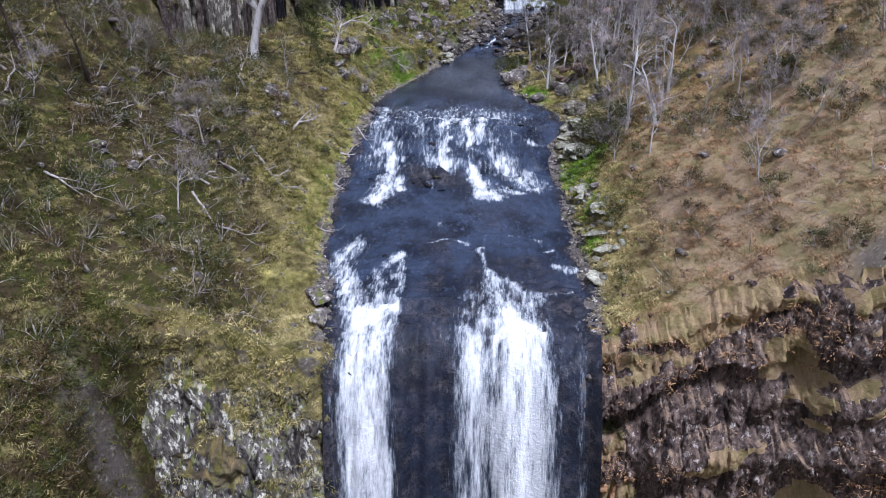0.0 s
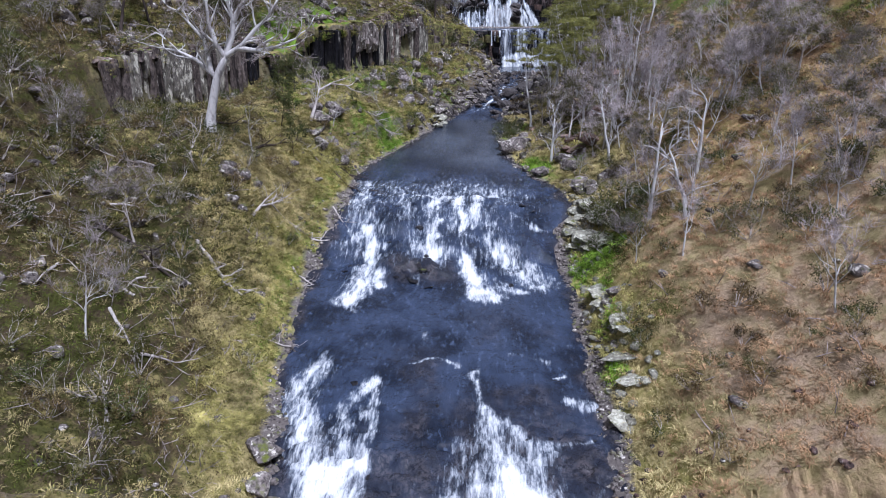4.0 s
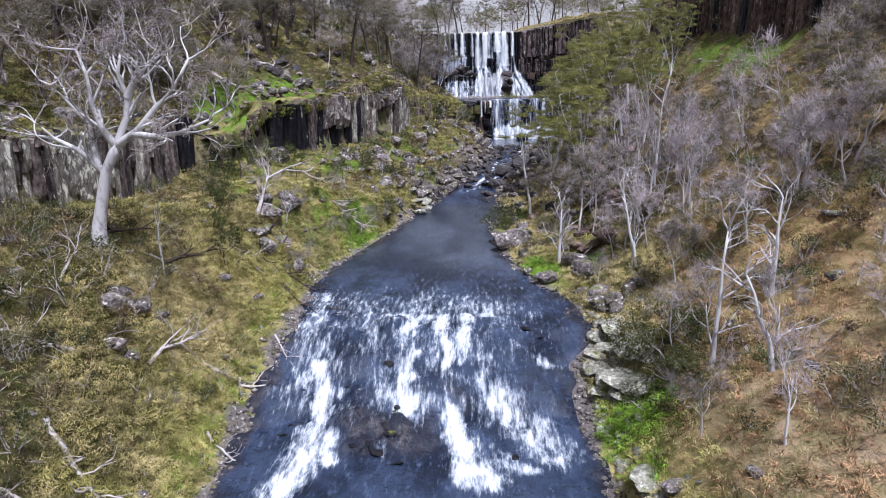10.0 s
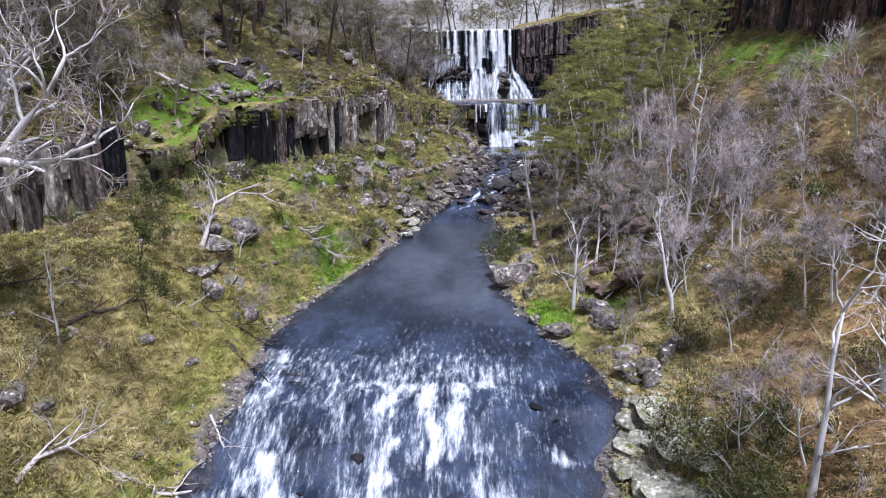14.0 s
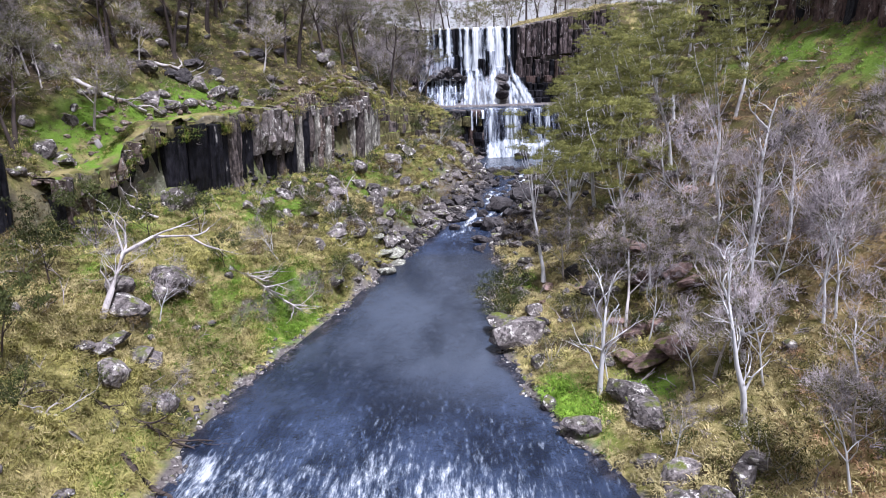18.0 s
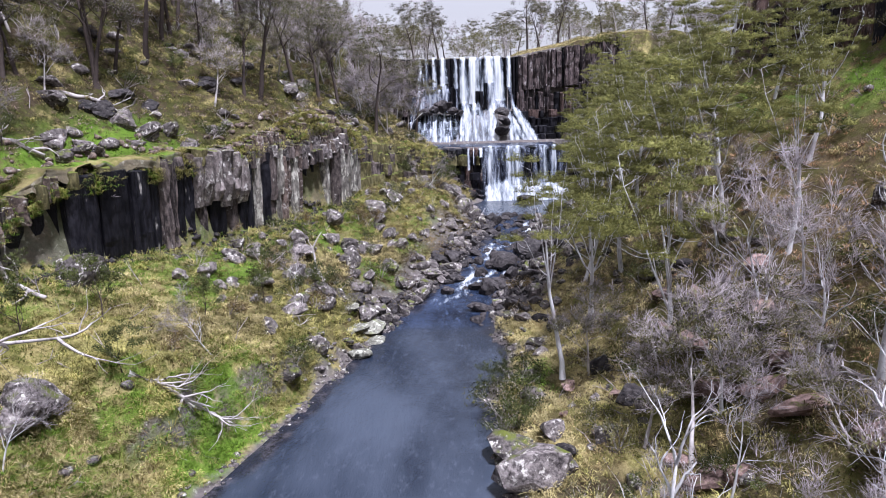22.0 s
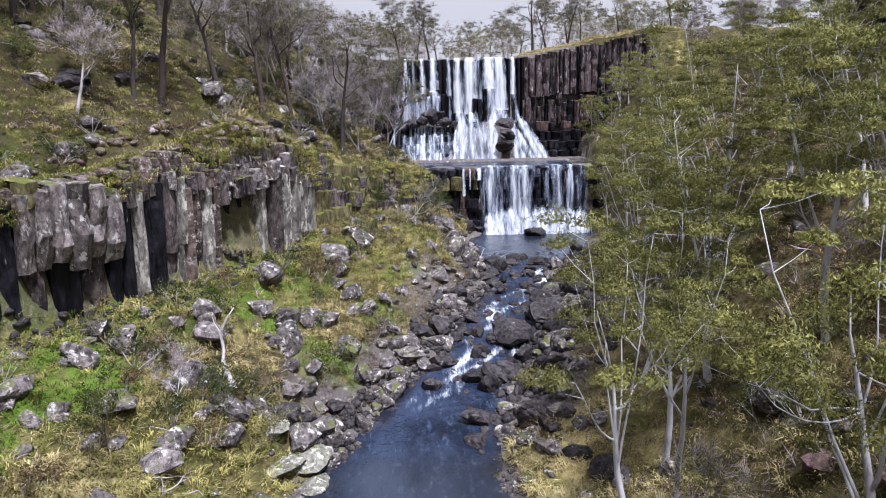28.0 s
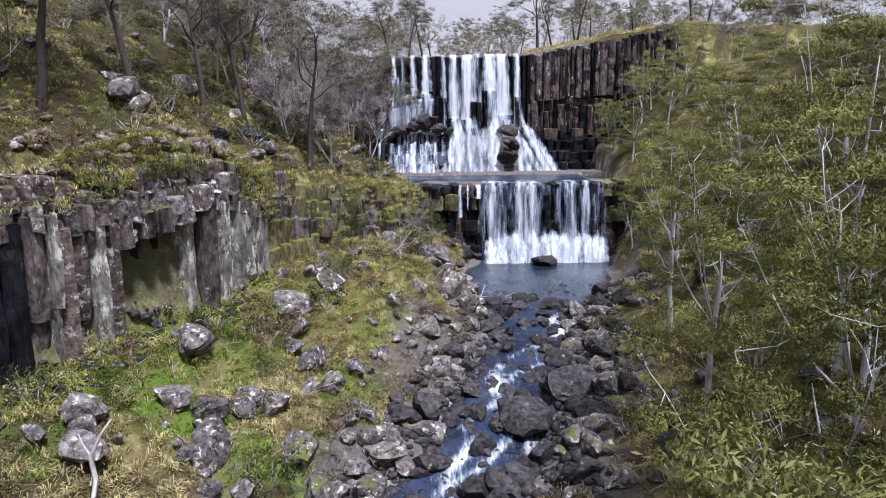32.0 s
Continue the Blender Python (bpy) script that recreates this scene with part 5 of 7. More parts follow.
for n in range(420):
    y = rng.uniform(98, 153)
    x = left_face(y)[0] + rng.uniform(-0.6, 1.4) + abs(rng.gauss(0, 0.6))
    foot.append((x, y, height(x, y), rng.uniform(0.2, 1.0)))
rubble("cliff_foot_stones", foot, M_DARKBOULDER, "dark broken stones along the foot of the cliff", 1)
caps = []
for n in range(700):
    y = rng.uniform(98, 157) if n < 560 else rng.uniform(63, 92)
    x = left_face(y)[0] - 0.6 - abs(rng.gauss(0, 1)) * 1.6
    caps.append((x, y, max(height(x, y), along(LEFT, y, 5) - 0.25), rng.uniform(0.25, 1.0)))
rubble("cap_stones", caps, M_LICHENROCK, "broken brown-grey stones along the cliff top", 2)
rubble("hillside_rocks", pts, M_BOULDER, "grey rocks strewn over the hillsides", 2)
for x, z, size in ((11.2, -5, 2.4), (12.6, -6, 3.0), (14.2, -7, 3.0), (10.6, -3.6, 1.8)):
    ob = put_boulder(x, float(brink_at(np.array([x]))[0]) - 3.2, size, M_REDROCK, "ochre rock exposed under the overhang", "red rocks", z=z)
    ob.data = OCHRE
pts, brown = [], []
for n in range(90):
    left = n % 3 == 0
    x = rng.uniform(-31, -16.5) if left else rng.uniform(10, 44)
    b = float(brink_at(np.array([x]))[0])
    y = b + 0.5 + rng.random() ** 2 * 7
    (pts if left else brown).append((x, y, height(x, y) - 0.05, rng.uniform(0.2, 0.75)))
rubble("outcrop_blocks", pts, M_BOULDER, "pale broken blocks on the outcrops below the left bank", 2)
rubble("brink_blocks", brown, M_BROWNROCK, "brown broken blocks on the cliff below the right bank", 2)

# ---- falling water ----
def ribbon(name, parent, material, path, width, strength, wide_end=1.0, nu=10, rng_=rng, fade=0.0):
    """A sheet of falling water along a list of (x, y, z), across x."""
    n = len(path)
    co = np.zeros((n, nu + 1, 3))
    foam = np.zeros((n, nu + 1))
    for i, (x, y, z) in enumerate(path):
        t = i / (n - 1)
        w = width * (1 + (wide_end - 1) * t) * (1 + 0.10 * math.sin(i * 1.7 + x))
        for j in range(nu + 1):
            u = j / nu - 0.5
            co[i, j] = (x + u * w + rng_.uniform(-0.04, 0.04), y - 0.25 * (1 - (2 * u) ** 2) + rng_.uniform(-0.06, 0.06), z)
            foam[i, j] = 0.5 + (strength + 0.16) * (1 - (2 * abs(u)) ** 1.6) - 0.26 - fade * max(0, 1 - t * 3)
    ob = sheet(name, co.reshape(-1, 3), n, nu + 1, material, {"foam": foam.ravel()})
    ob.parent = parent
    return ob


def drop(x, y0, z0, z1, out=1.2, drift=0.0, steps=14):
    rows = []
    for i in range(steps):
        t = i / (steps - 1)
        rows.append((x + drift * t, y0 - out * math.sqrt(t), z0 + (z1 - z0) * t))
    return rows


upper_falls = thing("waterfall_upper", Matrix.Translation((0, 212, 36)), "white upper waterfall dropping in strands over black basalt", "waterfall", kind="structure")


def fix(ob, parent):
    ob.matrix_parent_inverse = parent.matrix_world.inverted()


for x, w, zmid, s, flare in ((-9.0, 0.5, 49.6, 0.3, 5.5), (-7.5, 0.35, 49.0, 0.08, 3.0), (-5.8, 0.6, 46.9, 0.25, 2.2), (-3.7, 0.9, 47.2, 0.3, 2.6), (-0.9, 0.5, 46.5, 0.2, 1.6), (0.8, 1.0, 43.2, 0.28, 1.5), (3.2, 1.7, 43.0, 0.3, 1.3),
                             (4.9, 0.4, 45.0, 0.06, 1.4), (6.7, 1.4, 47.6, 0.34, 1.8), (8.6, 1.5, 43.6, 0.34, 1.6), (11.1, 0.6, 46.5, 0.22, 1.6)):
    fix(ribbon("strand", upper_falls, M_FALL, [(x, 214.6, 53.45)] + drop(x, 213.4, 53.3, zmid, 1.0, 0.2), w * 1.5, s, 1.6), upper_falls)
    fix(ribbon("strand", upper_falls, M_VEIL, drop(x + 0.2, 212.3, zmid + 0.3, 41.6, 0.9, 0.8 if x > 6 else 0.0), w * flare, s * 0.7, 1.25), upper_falls)
for x in np.arange(-10.4, -2, 1.9):
    fix(ribbon("strand", upper_falls, M_VEIL, drop(x, 212.0, 47.2 + rng.uniform(-1, 0.5), 41.5, 0.9), 1.6, 0.13, 1.1), upper_falls)
# the broken apron at the foot
STAIRS = ((211.0, 41.6), (208.85, 41.2), (208.6, 39.6), (207.9, 39.4), (207.6, 38.0), (206.95, 37.8), (206.7, 36.5), (205.9, 36.2), (205.6, 34.9), (204.9, 34.8))
for x in np.arange(-10.8, 1.5, 0.62):
    a, d = rng.uniform(-0.12, 0.12), rng.uniform(-0.6, 0.3)
    fix(ribbon("strand", upper_falls, M_FALL if rng.random() < 0.5 else M_VEIL, [(x + d * k / 9, y - 0.35 + a, z + rng.uniform(-0.5, 0.35)) for k, (y, z) in enumerate(STAIRS)], 0.85, rng.uniform(-0.1, 0.2), 1.4), upper_falls)
for x, d in ((1.4, 0.0), (2.3, 0.1), (3.2, 0.2), (4.1, 0.1), (5.0, 0.2), (5.9, 0.2), (6.8, 0.3), (7.5, 0.3), (10.5, 0.8), (10.7, 2.0), (10.9, 3.2), (11.1, 4.4), (11.3, 5.4)):
    fix(ribbon("strand", upper_falls, M_FALL, drop(x, 210.4, 43.6 + rng.uniform(-1.2, 1.6) - max(0, x - 7) * 0.2, 35.0, 4.2, d), 1.7 if x < 9 else 1.4, rng.uniform(0.06, 0.24), 1.5, fade=0.45), upper_falls)

lower_tier = thing("waterfall_middle", Matrix.Translation((12, 190, 25)), "broad white second tier falling into the plunge pool", "waterfall", kind="structure")
for n, x in enumerate(np.arange(5.0, 21.8, 0.9)):
    thin = 0.5 + 0.5 * math.sin(n * 2.1) * math.sin(n * 0.9 + 1) - (0.7 if 13 < x < 15.6 or x > 19 else 0.05)
    mat = M_FALL if thin > 0.45 else M_VEIL
    fix(ribbon("strand", lower_tier, mat, [(x, 192.6, 34.95)] + drop(x, 190.6, 34.85, 24.7, 1.7, -0.10 * max(0, x - 17)), rng.uniform(1.1, 2.1), -0.04 + 0.24 * thin, 1.15), lower_tier)
for n, x in enumerate(np.arange(5.6, 20.5, 0.9)):
    top = 27.6 + 1.6 * abs(math.sin(n * 1.3))
    fix(ribbon("splash", lower_tier, M_FALL, drop(x, 189.4, top + rng.uniform(-0.3, 1.2), 24.6, 2.4, rng.uniform(-0.6, 0.6)), rng.uniform(1.2, 2.2), 0.26, 1.35, fade=0.6), lower_tier)
for x, w, z1 in ((1.6, 0.6, 30.5), (2.6, 0.3, 31.5), (4.0, 0.9, 33)):
    fix(ribbon("strand", lower_tier, M_VEIL, drop(x, 190.4, 34.7, z1, 1.5), w, 0.25, 1.2), lower_tier)

ledge_pool = grid_object("ledge_pool", np.linspace(-10.5, 21.5, 80), np.linspace(191.4, 207.5, 40), lambda x, y: 34.74 + 0.03 * fbm(x, y, 2, 80) - 1.2 * smooth(5.2, 3.4, x) * smooth(198, 193, y) - 1.0 * smooth(19.5, 21.5, x),
                         M_WATER, {"foam": lambda x, y, z: np.clip(smooth(201.5, 206, y) * 0.6 + 0.5 * smooth(193.5, 191.5, y) * smooth(3, 6, x), 0, 1) * smooth(19, 15, x), "shallow": lambda x, y, z: 0 * x + 0.2})
tagged(ledge_pool, "shallow water spreading over the rock ledge", "water", kind="structure")

# ---- trees ----
class Wood:
    """Gathers tubes for one mesh."""

    def __init__(self):
        self.v, self.f = [], []

    def tube(self, points, radii, sides, link=None):
        base = len(self.v)
        for i, p in enumerate(points):
            a, b = points[max(0, i - 1)], points[min(len(points) - 1, i + 1)]
            d = (b - a).normalized()
            s = d.orthogonal().normalized()
            q = d.cross(s)
            for k in range(sides):
                w = 2 * math.pi * k / sides
                self.v.append(p + (s * math.cos(w) + q * math.sin(w)) * radii[i])
        for i in range(len(points) - 1):
            for k in range(sides):
                a, b = base + i * sides + k, base + i * sides + (k + 1) % sides
                self.f.append((a, b, b + sides, a + sides))
        self.f.append(tuple(base + (len(points) - 1) * sides + k for k in range(sides)))
        if link is not None:
            self.f.append((link, base, base + 1))
        return base

    def mesh(self, name, material):
        return mesh_of(name, [tuple(p) for p in self.v], self.f, material, True)


def grow(wood, tips, r, p, d, length, radius, depth, wander, up, split, shrink=0.66, sides=5, steps=5, link=None):
    """One limb and the limbs that leave it; tips collects the ends."""
    pts, rad = [p.copy()], [radius]
    for i in range(steps):
        d = (d + Vector((r.gauss(0, wander), r.gauss(0, wander), r.gauss(0, wander * 0.7) + up))).normalized()
        p = p + d * length / steps
        pts.append(p.copy())
        rad.append(radius * (1 - 0.55 * (i + 1) / steps))
    base = wood.tube(pts, rad, sides, link)
    if depth == 0:
        tips.append((p, d))
        tips.append((pts[-3], d))
        return
    for k in range(split):
        j = steps - (k * 2) % (steps - 1) if k else steps
        q = pts[max(2, j)]
        side = Vector((r.gauss(0, 1), r.gauss(0, 1), r.gauss(0, 0.5))).normalized()
        nd = (d + side * r.uniform(0.5, 0.95)).normalized()
        grow(wood, tips, r, q, nd, length * r.uniform(shrink - 0.12, shrink + 0.1), rad[max(2, j)] * 0.72, depth - 1, wander, up, split, shrink, max(3, sides - 1), max(3, steps - 1), base + max(2, j) * sides)


def leaves(r, tips, material, count, spread, size, droop=0.5, name="crown", flat=0.6, low=0.35, skin=0.4):
    """Domed clumps of narrow leaves round the tips: most leaves lie in the skin of their clump. spread may be given tip by tip."""
    n = len(tips) * count
    rs = np.random.RandomState(r.randrange(1 << 30))
    base = np.repeat(np.array([t[0][:] for t in tips]), count, 0)
    o = rs.normal(0, 1, (n, 3))
    o /= np.linalg.norm(o, axis=1, keepdims=True)
    o[:, 2] = np.where(o[:, 2] < 0, o[:, 2] * low, o[:, 2])
    wide = np.repeat(np.broadcast_to(np.asarray(spread, float), len(tips)), count)[:, None]
    lump = 0.8 + 0.35 * np.sin(base[:, :1] * 5 + o[:, :1] * 4.1) * np.sin(base[:, 1:2] * 5 + o[:, 1:2] * 4.7 + o[:, 2:] * 3)
    c = base + o * wide * lump * rs.rand(n, 1) ** skin * (1, 1, flat)
    o[:, 2] += 0.25
    d = rs.normal(0, 1, (n, 3))
    d -= 0.8 * o * np.sum(d * o, 1)[:, None]
    d[:, 2] -= droop
    d /= np.linalg.norm(d, axis=1, keepdims=True)
    s = np.cross(d, o + rs.normal(0, 0.35, (n, 3)))
    s /= np.maximum(np.linalg.norm(s, axis=1, keepdims=True), 0.01)
    L = size * rs.uniform(0.6, 1.3, (n, 1))
    V = np.stack([c - d * L * 0.5, c + s * L * 0.13, c + d * L * 0.5, c - s * L * 0.13], 1).reshape(-1, 3)
    i = np.arange(n)[:, None] * 4
    F = np.concatenate([i + [0, 1, 2], i + [0, 2, 3]], 1).reshape(-1, 3)
    return tri_mesh(name, V, F, material)


def build_gum(name, seed, tall, radius, bark, crown, label, limbs=6, wide=0.24, bare=0.5, clumps=4, clump=1.15, count=300, size=0.17):
    """A gum: a bare forking trunk, limbs that sweep up and out, and umbrella clumps of leaves at their ends."""
    r = random.Random(seed)
    root = thing(name, Matrix(), label, "tree")
    w = Wood()
    d, p, pts, rad, n = Vector((r.uniform(-0.08, 0.08), r.uniform(-0.08, 0.08), 1)).normalized(), Vector((0, 0, -0.6)), [], [], 10
    for i in range(n + 1):
        pts.append(p.copy())
        rad.append(radius * (1.35 if i == 0 else 1 - 0.94 * (i / n) ** 1.2))
        d = (d + Vector((r.gauss(0, 0.07), r.gauss(0, 0.07), 0.03))).normalized()
        p = p + d * (tall * 0.8 + 0.6) / n
    w.tube(pts, rad, 8)
    part("trunk", w.mesh("trunk", bark), root)
    centres = []
    for k in range(limbs):
        b = Wood()
        j = min(n, int(n * bare) + k % 5)
        a = 2.4 * k + r.uniform(-0.4, 0.4)
        rise = r.uniform(0.58, 0.98) * tall
        reach = tall * wide * math.sqrt(max(0.1, 1 - ((rise / tall - 0.72) / 0.32) ** 2)) * r.uniform(0.7, 1.1)
        end = Vector((pts[-1].x * 0.5 + math.cos(a) * reach, pts[-1].y * 0.5 + math.sin(a) * reach, rise))
        line = []
        for i in range(7):
            t = i / 6
            q = pts[j].lerp(end, t)
            line.append(Vector((q.x + r.gauss(0, 0.06) * (0 < i), q.y + r.gauss(0, 0.06) * (0 < i), q.z - reach * 0.22 * math.sin(t * math.pi) + r.gauss(0, 0.04))))
        base = b.tube(line, [rad[j] * 0.5 * (1 - 0.82 * i / 6) for i in range(7)], 6)
        for m in range(clumps):
            i = (6, 5, 4, 6, 3, 5)[m % 6]
            tip = line[i] + Vector((r.gauss(0, 1.05), r.gauss(0, 1.05), r.uniform(0.1, 1.3)))
            mid = line[i].lerp(tip, 0.5) + Vector((r.gauss(0, 0.15), r.gauss(0, 0.15), -0.1))
            b.tube([line[i], mid, tip], [rad[j] * 0.13, rad[j] * 0.08, 0.008], 4, base + i * 6)
            centres.append((tip, None))
        part("branch", b.mesh("branch", bark), root)
    spread = [clump * r.uniform(0.65, 1.2) for _ in centres]
    part("crown", leaves(r, centres, crown, count, spread, size, 0.7, flat=0.55, low=0.3, skin=0.22), root)["kind"] = "stuff"
    return root


def build_tree(name, seed, tall, radius, bark, crown, label, category, lean=0.08, fork=0.45, limbs=4, depth=3, split=3, leaf=(16, 0.9, 0.34), twigs=2, spread=0.75, up=0.05, wander=0.13, limb=0.5, far=False, every=1, flat=0.6):
    """A tree standing at the origin: trunk, main branches, fine twigs and crown as parts."""
    r = random.Random(seed)
    root = thing(name, Matrix(), label, category)
    w = Wood()
    d = Vector((r.uniform(-lean, lean), r.uniform(-lean, lean), 1)).normalized()
    p, pts, rad = Vector((0, 0, -0.6)), [], []
    n = 9
    for i in range(n + 1):
        pts.append(p.copy())
        t = i / n
        rad.append(radius * (1.35 if i == 0 else 1 - 0.7 * t))
        d = (d + Vector((r.gauss(0, 0.05), r.gauss(0, 0.05), 0.03))).normalized()
        p = p + d * (tall * (fork + 0.2) + 0.6) / n
    w.tube(pts, rad, 8)
    part("trunk", w.mesh("trunk", bark), root)
    tips = []
    b = Wood()
    for k in range(limbs):
        b = b if far else Wood()
        j = min(n, int(n * fork / (fork + 0.2)) + k % 4)
        a = 2 * math.pi * (k + r.uniform(-0.3, 0.3)) / limbs
        nd = (d * (1.0 - spread * 0.5) + Vector((math.cos(a), math.sin(a), r.uniform(0.1, 0.6))) * spread).normalized()
        if k == limbs - 1:
            j, nd = n, (d + Vector((0, 0, 0.3))).normalized()
        grow(b, tips, r, pts[j], nd, tall * limb * r.uniform(0.75, 1.1), rad[j] * (0.95 if j == n else 0.62), depth, wander, up, split)
        if not far or k == limbs - 1:
            part("branch", b.mesh("branch", bark), root)
    if twigs:
        b = Wood()
        for q, dd in tips:
            for _ in range(twigs):
                e = (dd + Vector((r.gauss(0, 0.6), r.gauss(0, 0.6), r.gauss(0.2, 0.4)))).normalized()
                m = q + e * tall * 0.055
                b.tube([q, m, m + (e + Vector((r.gauss(0, 0.5), r.gauss(0, 0.5), r.gauss(0.1, 0.4)))).normalized() * tall * 0.07], [0.017, 0.012, 0.004], 3)
        part("twig_spray", b.mesh("twig_spray", M_TWIG), root)["kind"] = "stuff"
    if crown:
        part("crown", leaves(r, tips[::every], crown, *leaf, flat=flat), root)["kind"] = "stuff"
    return root


TREES = {}


def plant(kind, x, y, scale=1.0, label="", group="", z=None, turn=None, tilt=0.06):
    """A copy of one of the grown trees at a place."""
    m = Matrix.LocRotScale((x, y, height(x, y) - 0.1 if z is None else z), Euler((rng.uniform(-tilt, tilt), rng.uniform(-tilt, tilt), rng.uniform(0, 6.28) if turn is None else turn)), None)
    variants = TREES[kind]
    first = next((v for v in variants if not v[1]), None)
    if first:
        ob = first[0]
        first[1] = True
        ob.matrix_world = m
    else:
        ob = copy_thing(rng.choice(variants)[0], m)
    ob.scale = (scale, scale, scale * rng.uniform(0.92, 1.1))
    if label:
        ob["label"] = label
    if group:
        ob["group"] = group
    return ob


def kind(name, count, make):
    TREES[name] = [[make(k), False] for k in range(count)]


kind("gum", 5, lambda k: build_gum("gum_tree", 100 + k, 17, 0.24, M_BARK_WHITE, M_LEAF_OLIVE, "white-trunked gum tree with an olive-green crown", 10 + k % 3, 0.28, 0.42, 5, 1.3, 640, 0.19))
kind("bare", 6, lambda k: build_tree("bare_tree", 200 + k, 10, 0.125, M_BARK_WHITE, None, "leafless grey tree with fine pale twigs on the slope", "tree", lean=0.3, fork=0.3, limbs=6, depth=3, split=2, spread=0.75, wander=0.2, limb=0.26, up=0.08, twigs=4))
kind("thin", 4, lambda k: build_tree("thin_tree", 300 + k, 9, 0.15, M_BARK_GREY, M_LEAF_GREY, "thin grey tree with sparse dull leaves", "tree", lean=0.2, fork=0.35, limbs=5, depth=3, split=3, leaf=(12, 0.6, 0.24), spread=0.8, wander=0.2, limb=0.24, twigs=3))
kind("dark", 4, lambda k: build_tree("dark_tree", 400 + k, 15, 0.32, M_BARK_DARK, M_LEAF_HILL, "tall dark-trunked tree with a sparse grey-green crown", "tree", lean=0.1, fork=0.45, limbs=6, depth=3, split=3, leaf=(34, 0.9, 0.26), spread=0.8, wander=0.19, limb=0.22, far=True, every=2, twigs=1))
kind("sapling", 3, lambda k: build_tree("sapling", 500 + k, 5, 0.09, M_BARK_DARK, M_LEAF_DARK, "small dark green bushy tree on the bank", "tree", lean=0.25, fork=0.25, limbs=5, depth=2, split=3, leaf=(22, 0.6, 0.26), twigs=0, spread=0.8, limb=0.42))
kind("distant", 5, lambda k: build_tree("rim_tree", 600 + k, 12, 0.2, M_BARK_GREY, M_LEAF_GREY, "grey-green gum tree on the plateau above the falls", "tree", lean=0.15, fork=0.28, limbs=7, depth=3, split=3, leaf=(26, 0.8, 0.28), twigs=0, spread=0.75, limb=0.27, wander=0.2, far=True, every=3, flat=0.5))

kind("slim", 2, lambda k: build_gum("slim_gum", 150 + k, 18, 0.22, M_BARK_WHITE, M_LEAF_OLIVE, "slender white-trunked gum tree with a thin olive crown", 8, 0.17, 0.5, 4, 1.05, 430, 0.17))

# trees that stand out
plant("gum", 15.4, 107.2, 1.18, "tall white-trunked gum tree with a wide olive crown", "gums by the river", z=22.4, tilt=0.02)
plant("slim", 12.2, 117.5, 0.9, group="gums by the river")
plant("slim", 8.4, 109.8, 1.0, "slender white-trunked gum tree leaning over the stream", "gums by the river", z=22.2, tilt=0.02)
for x, y, s in ((12.5, 121, 1.0), (17, 126, 1.15), (20.5, 134, 1.2), (24, 118, 1.2), (16.5, 140, 1.0), (22, 147, 1.15), (27, 128, 1.2), (19, 155, 1.0), (25.5, 158, 1.1),
                (28, 140, 1.1), (23.5, 168, 0.95), (29, 168, 1.0), (27, 178, 0.85), (30, 152, 1.1), (25, 108, 1.05), (30, 116, 1.1), (33, 130, 1.0), (21.5, 121, 1.1), (14, 131, 0.95), (31, 183, 0.8), (26, 186, 0.7), (23, 199, 0.7), (26, 196, 0.75), (29, 203, 0.7), (25, 207, 0.6), (31.5, 207, 0.65), (30, 194, 0.8), (34, 199, 0.7), (22.5, 181, 0.5), (24, 190, 0.6), (36, 205, 0.6), (34, 145, 1.0)):
    plant("gum", x, y, s * (0.95 if x < 22 else 0.78), group="gums by the river")
for n in range(26):
    y = rng.uniform(66, 105)
    x = along(RIVER, y, 3) + 10 + rng.random() * 24
    plant(rng.choice(("bare", "bare", "thin")), x, y, rng.uniform(0.7, 1.25), group="bare trees on the right slope", tilt=0.18)
for x, y, s in ((18.6, 43.4, 0.9), (15.6, 49.5, 0.75), (25.8, 29.2, 0.85), (21.5, 52, 0.8), (24.5, 45, 0.9), (29, 38, 0.8), (19.2, 57.5, 0.85), (17, 61, 0.7), (31, 33, 0.8), (13.3, 79, 0.55), (11, 88, 0.6), (16.4, 84, 0.75), (19.5, 80.5, 0.8), (20, 71, 0.75), (34, 47, 0.9)):
    plant("bare", x, y, s, "white leafless twisted tree in the dry grass", "bare trees on the right slope")
for n in range(24):
    y = rng.uniform(36, 100)
    x = along(RIVER, y, 3) + 14 + rng.random() * 26
    plant(rng.choice(("thin", "bare", "thin")), x, y, rng.uniform(0.5, 1.0), group="bare trees on the right slope", tilt=0.2)
for n in range(10):
    y = rng.uniform(84, 124)
    x = along(RIVER, y, 3) + 6.5 + rng.random() * 16
    plant(rng.choice(("bare", "bare", "thin")), x, y, rng.uniform(0.9, 1.45), "tall pale leafless tree on the bushy bank", "bare trees on the right slope", tilt=0.2)
for n in range(80):
    y = rng.uniform(78, 205)
    cb = along(LEFT, y, 3)
    x = cb - 3 - rng.random() * 28
    plant(rng.choice(("dark", "dark", "thin")), x, y, rng.uniform(0.7, 1.15), group="trees on the left hillside")
for n in range(44):
    y = rng.uniform(92, 158)
    x = along(LEFT, y, 3) - 4.5 - rng.random() * 18
    plant(rng.choice(("dark", "dark", "sapling", "thin")), x, y, rng.uniform(0.6, 1.1), group="trees on the left hillside", tilt=0.12)
for n in range(38):
    y = rng.uniform(168, 210)
    x = along(LEFT, y, 3) - 2 - rng.random() * 18
    plant(rng.choice(("bare", "thin", "bare", "thin")), x, y, rng.uniform(0.7, 1.1), group="trees on the left hillside", tilt=0.3)
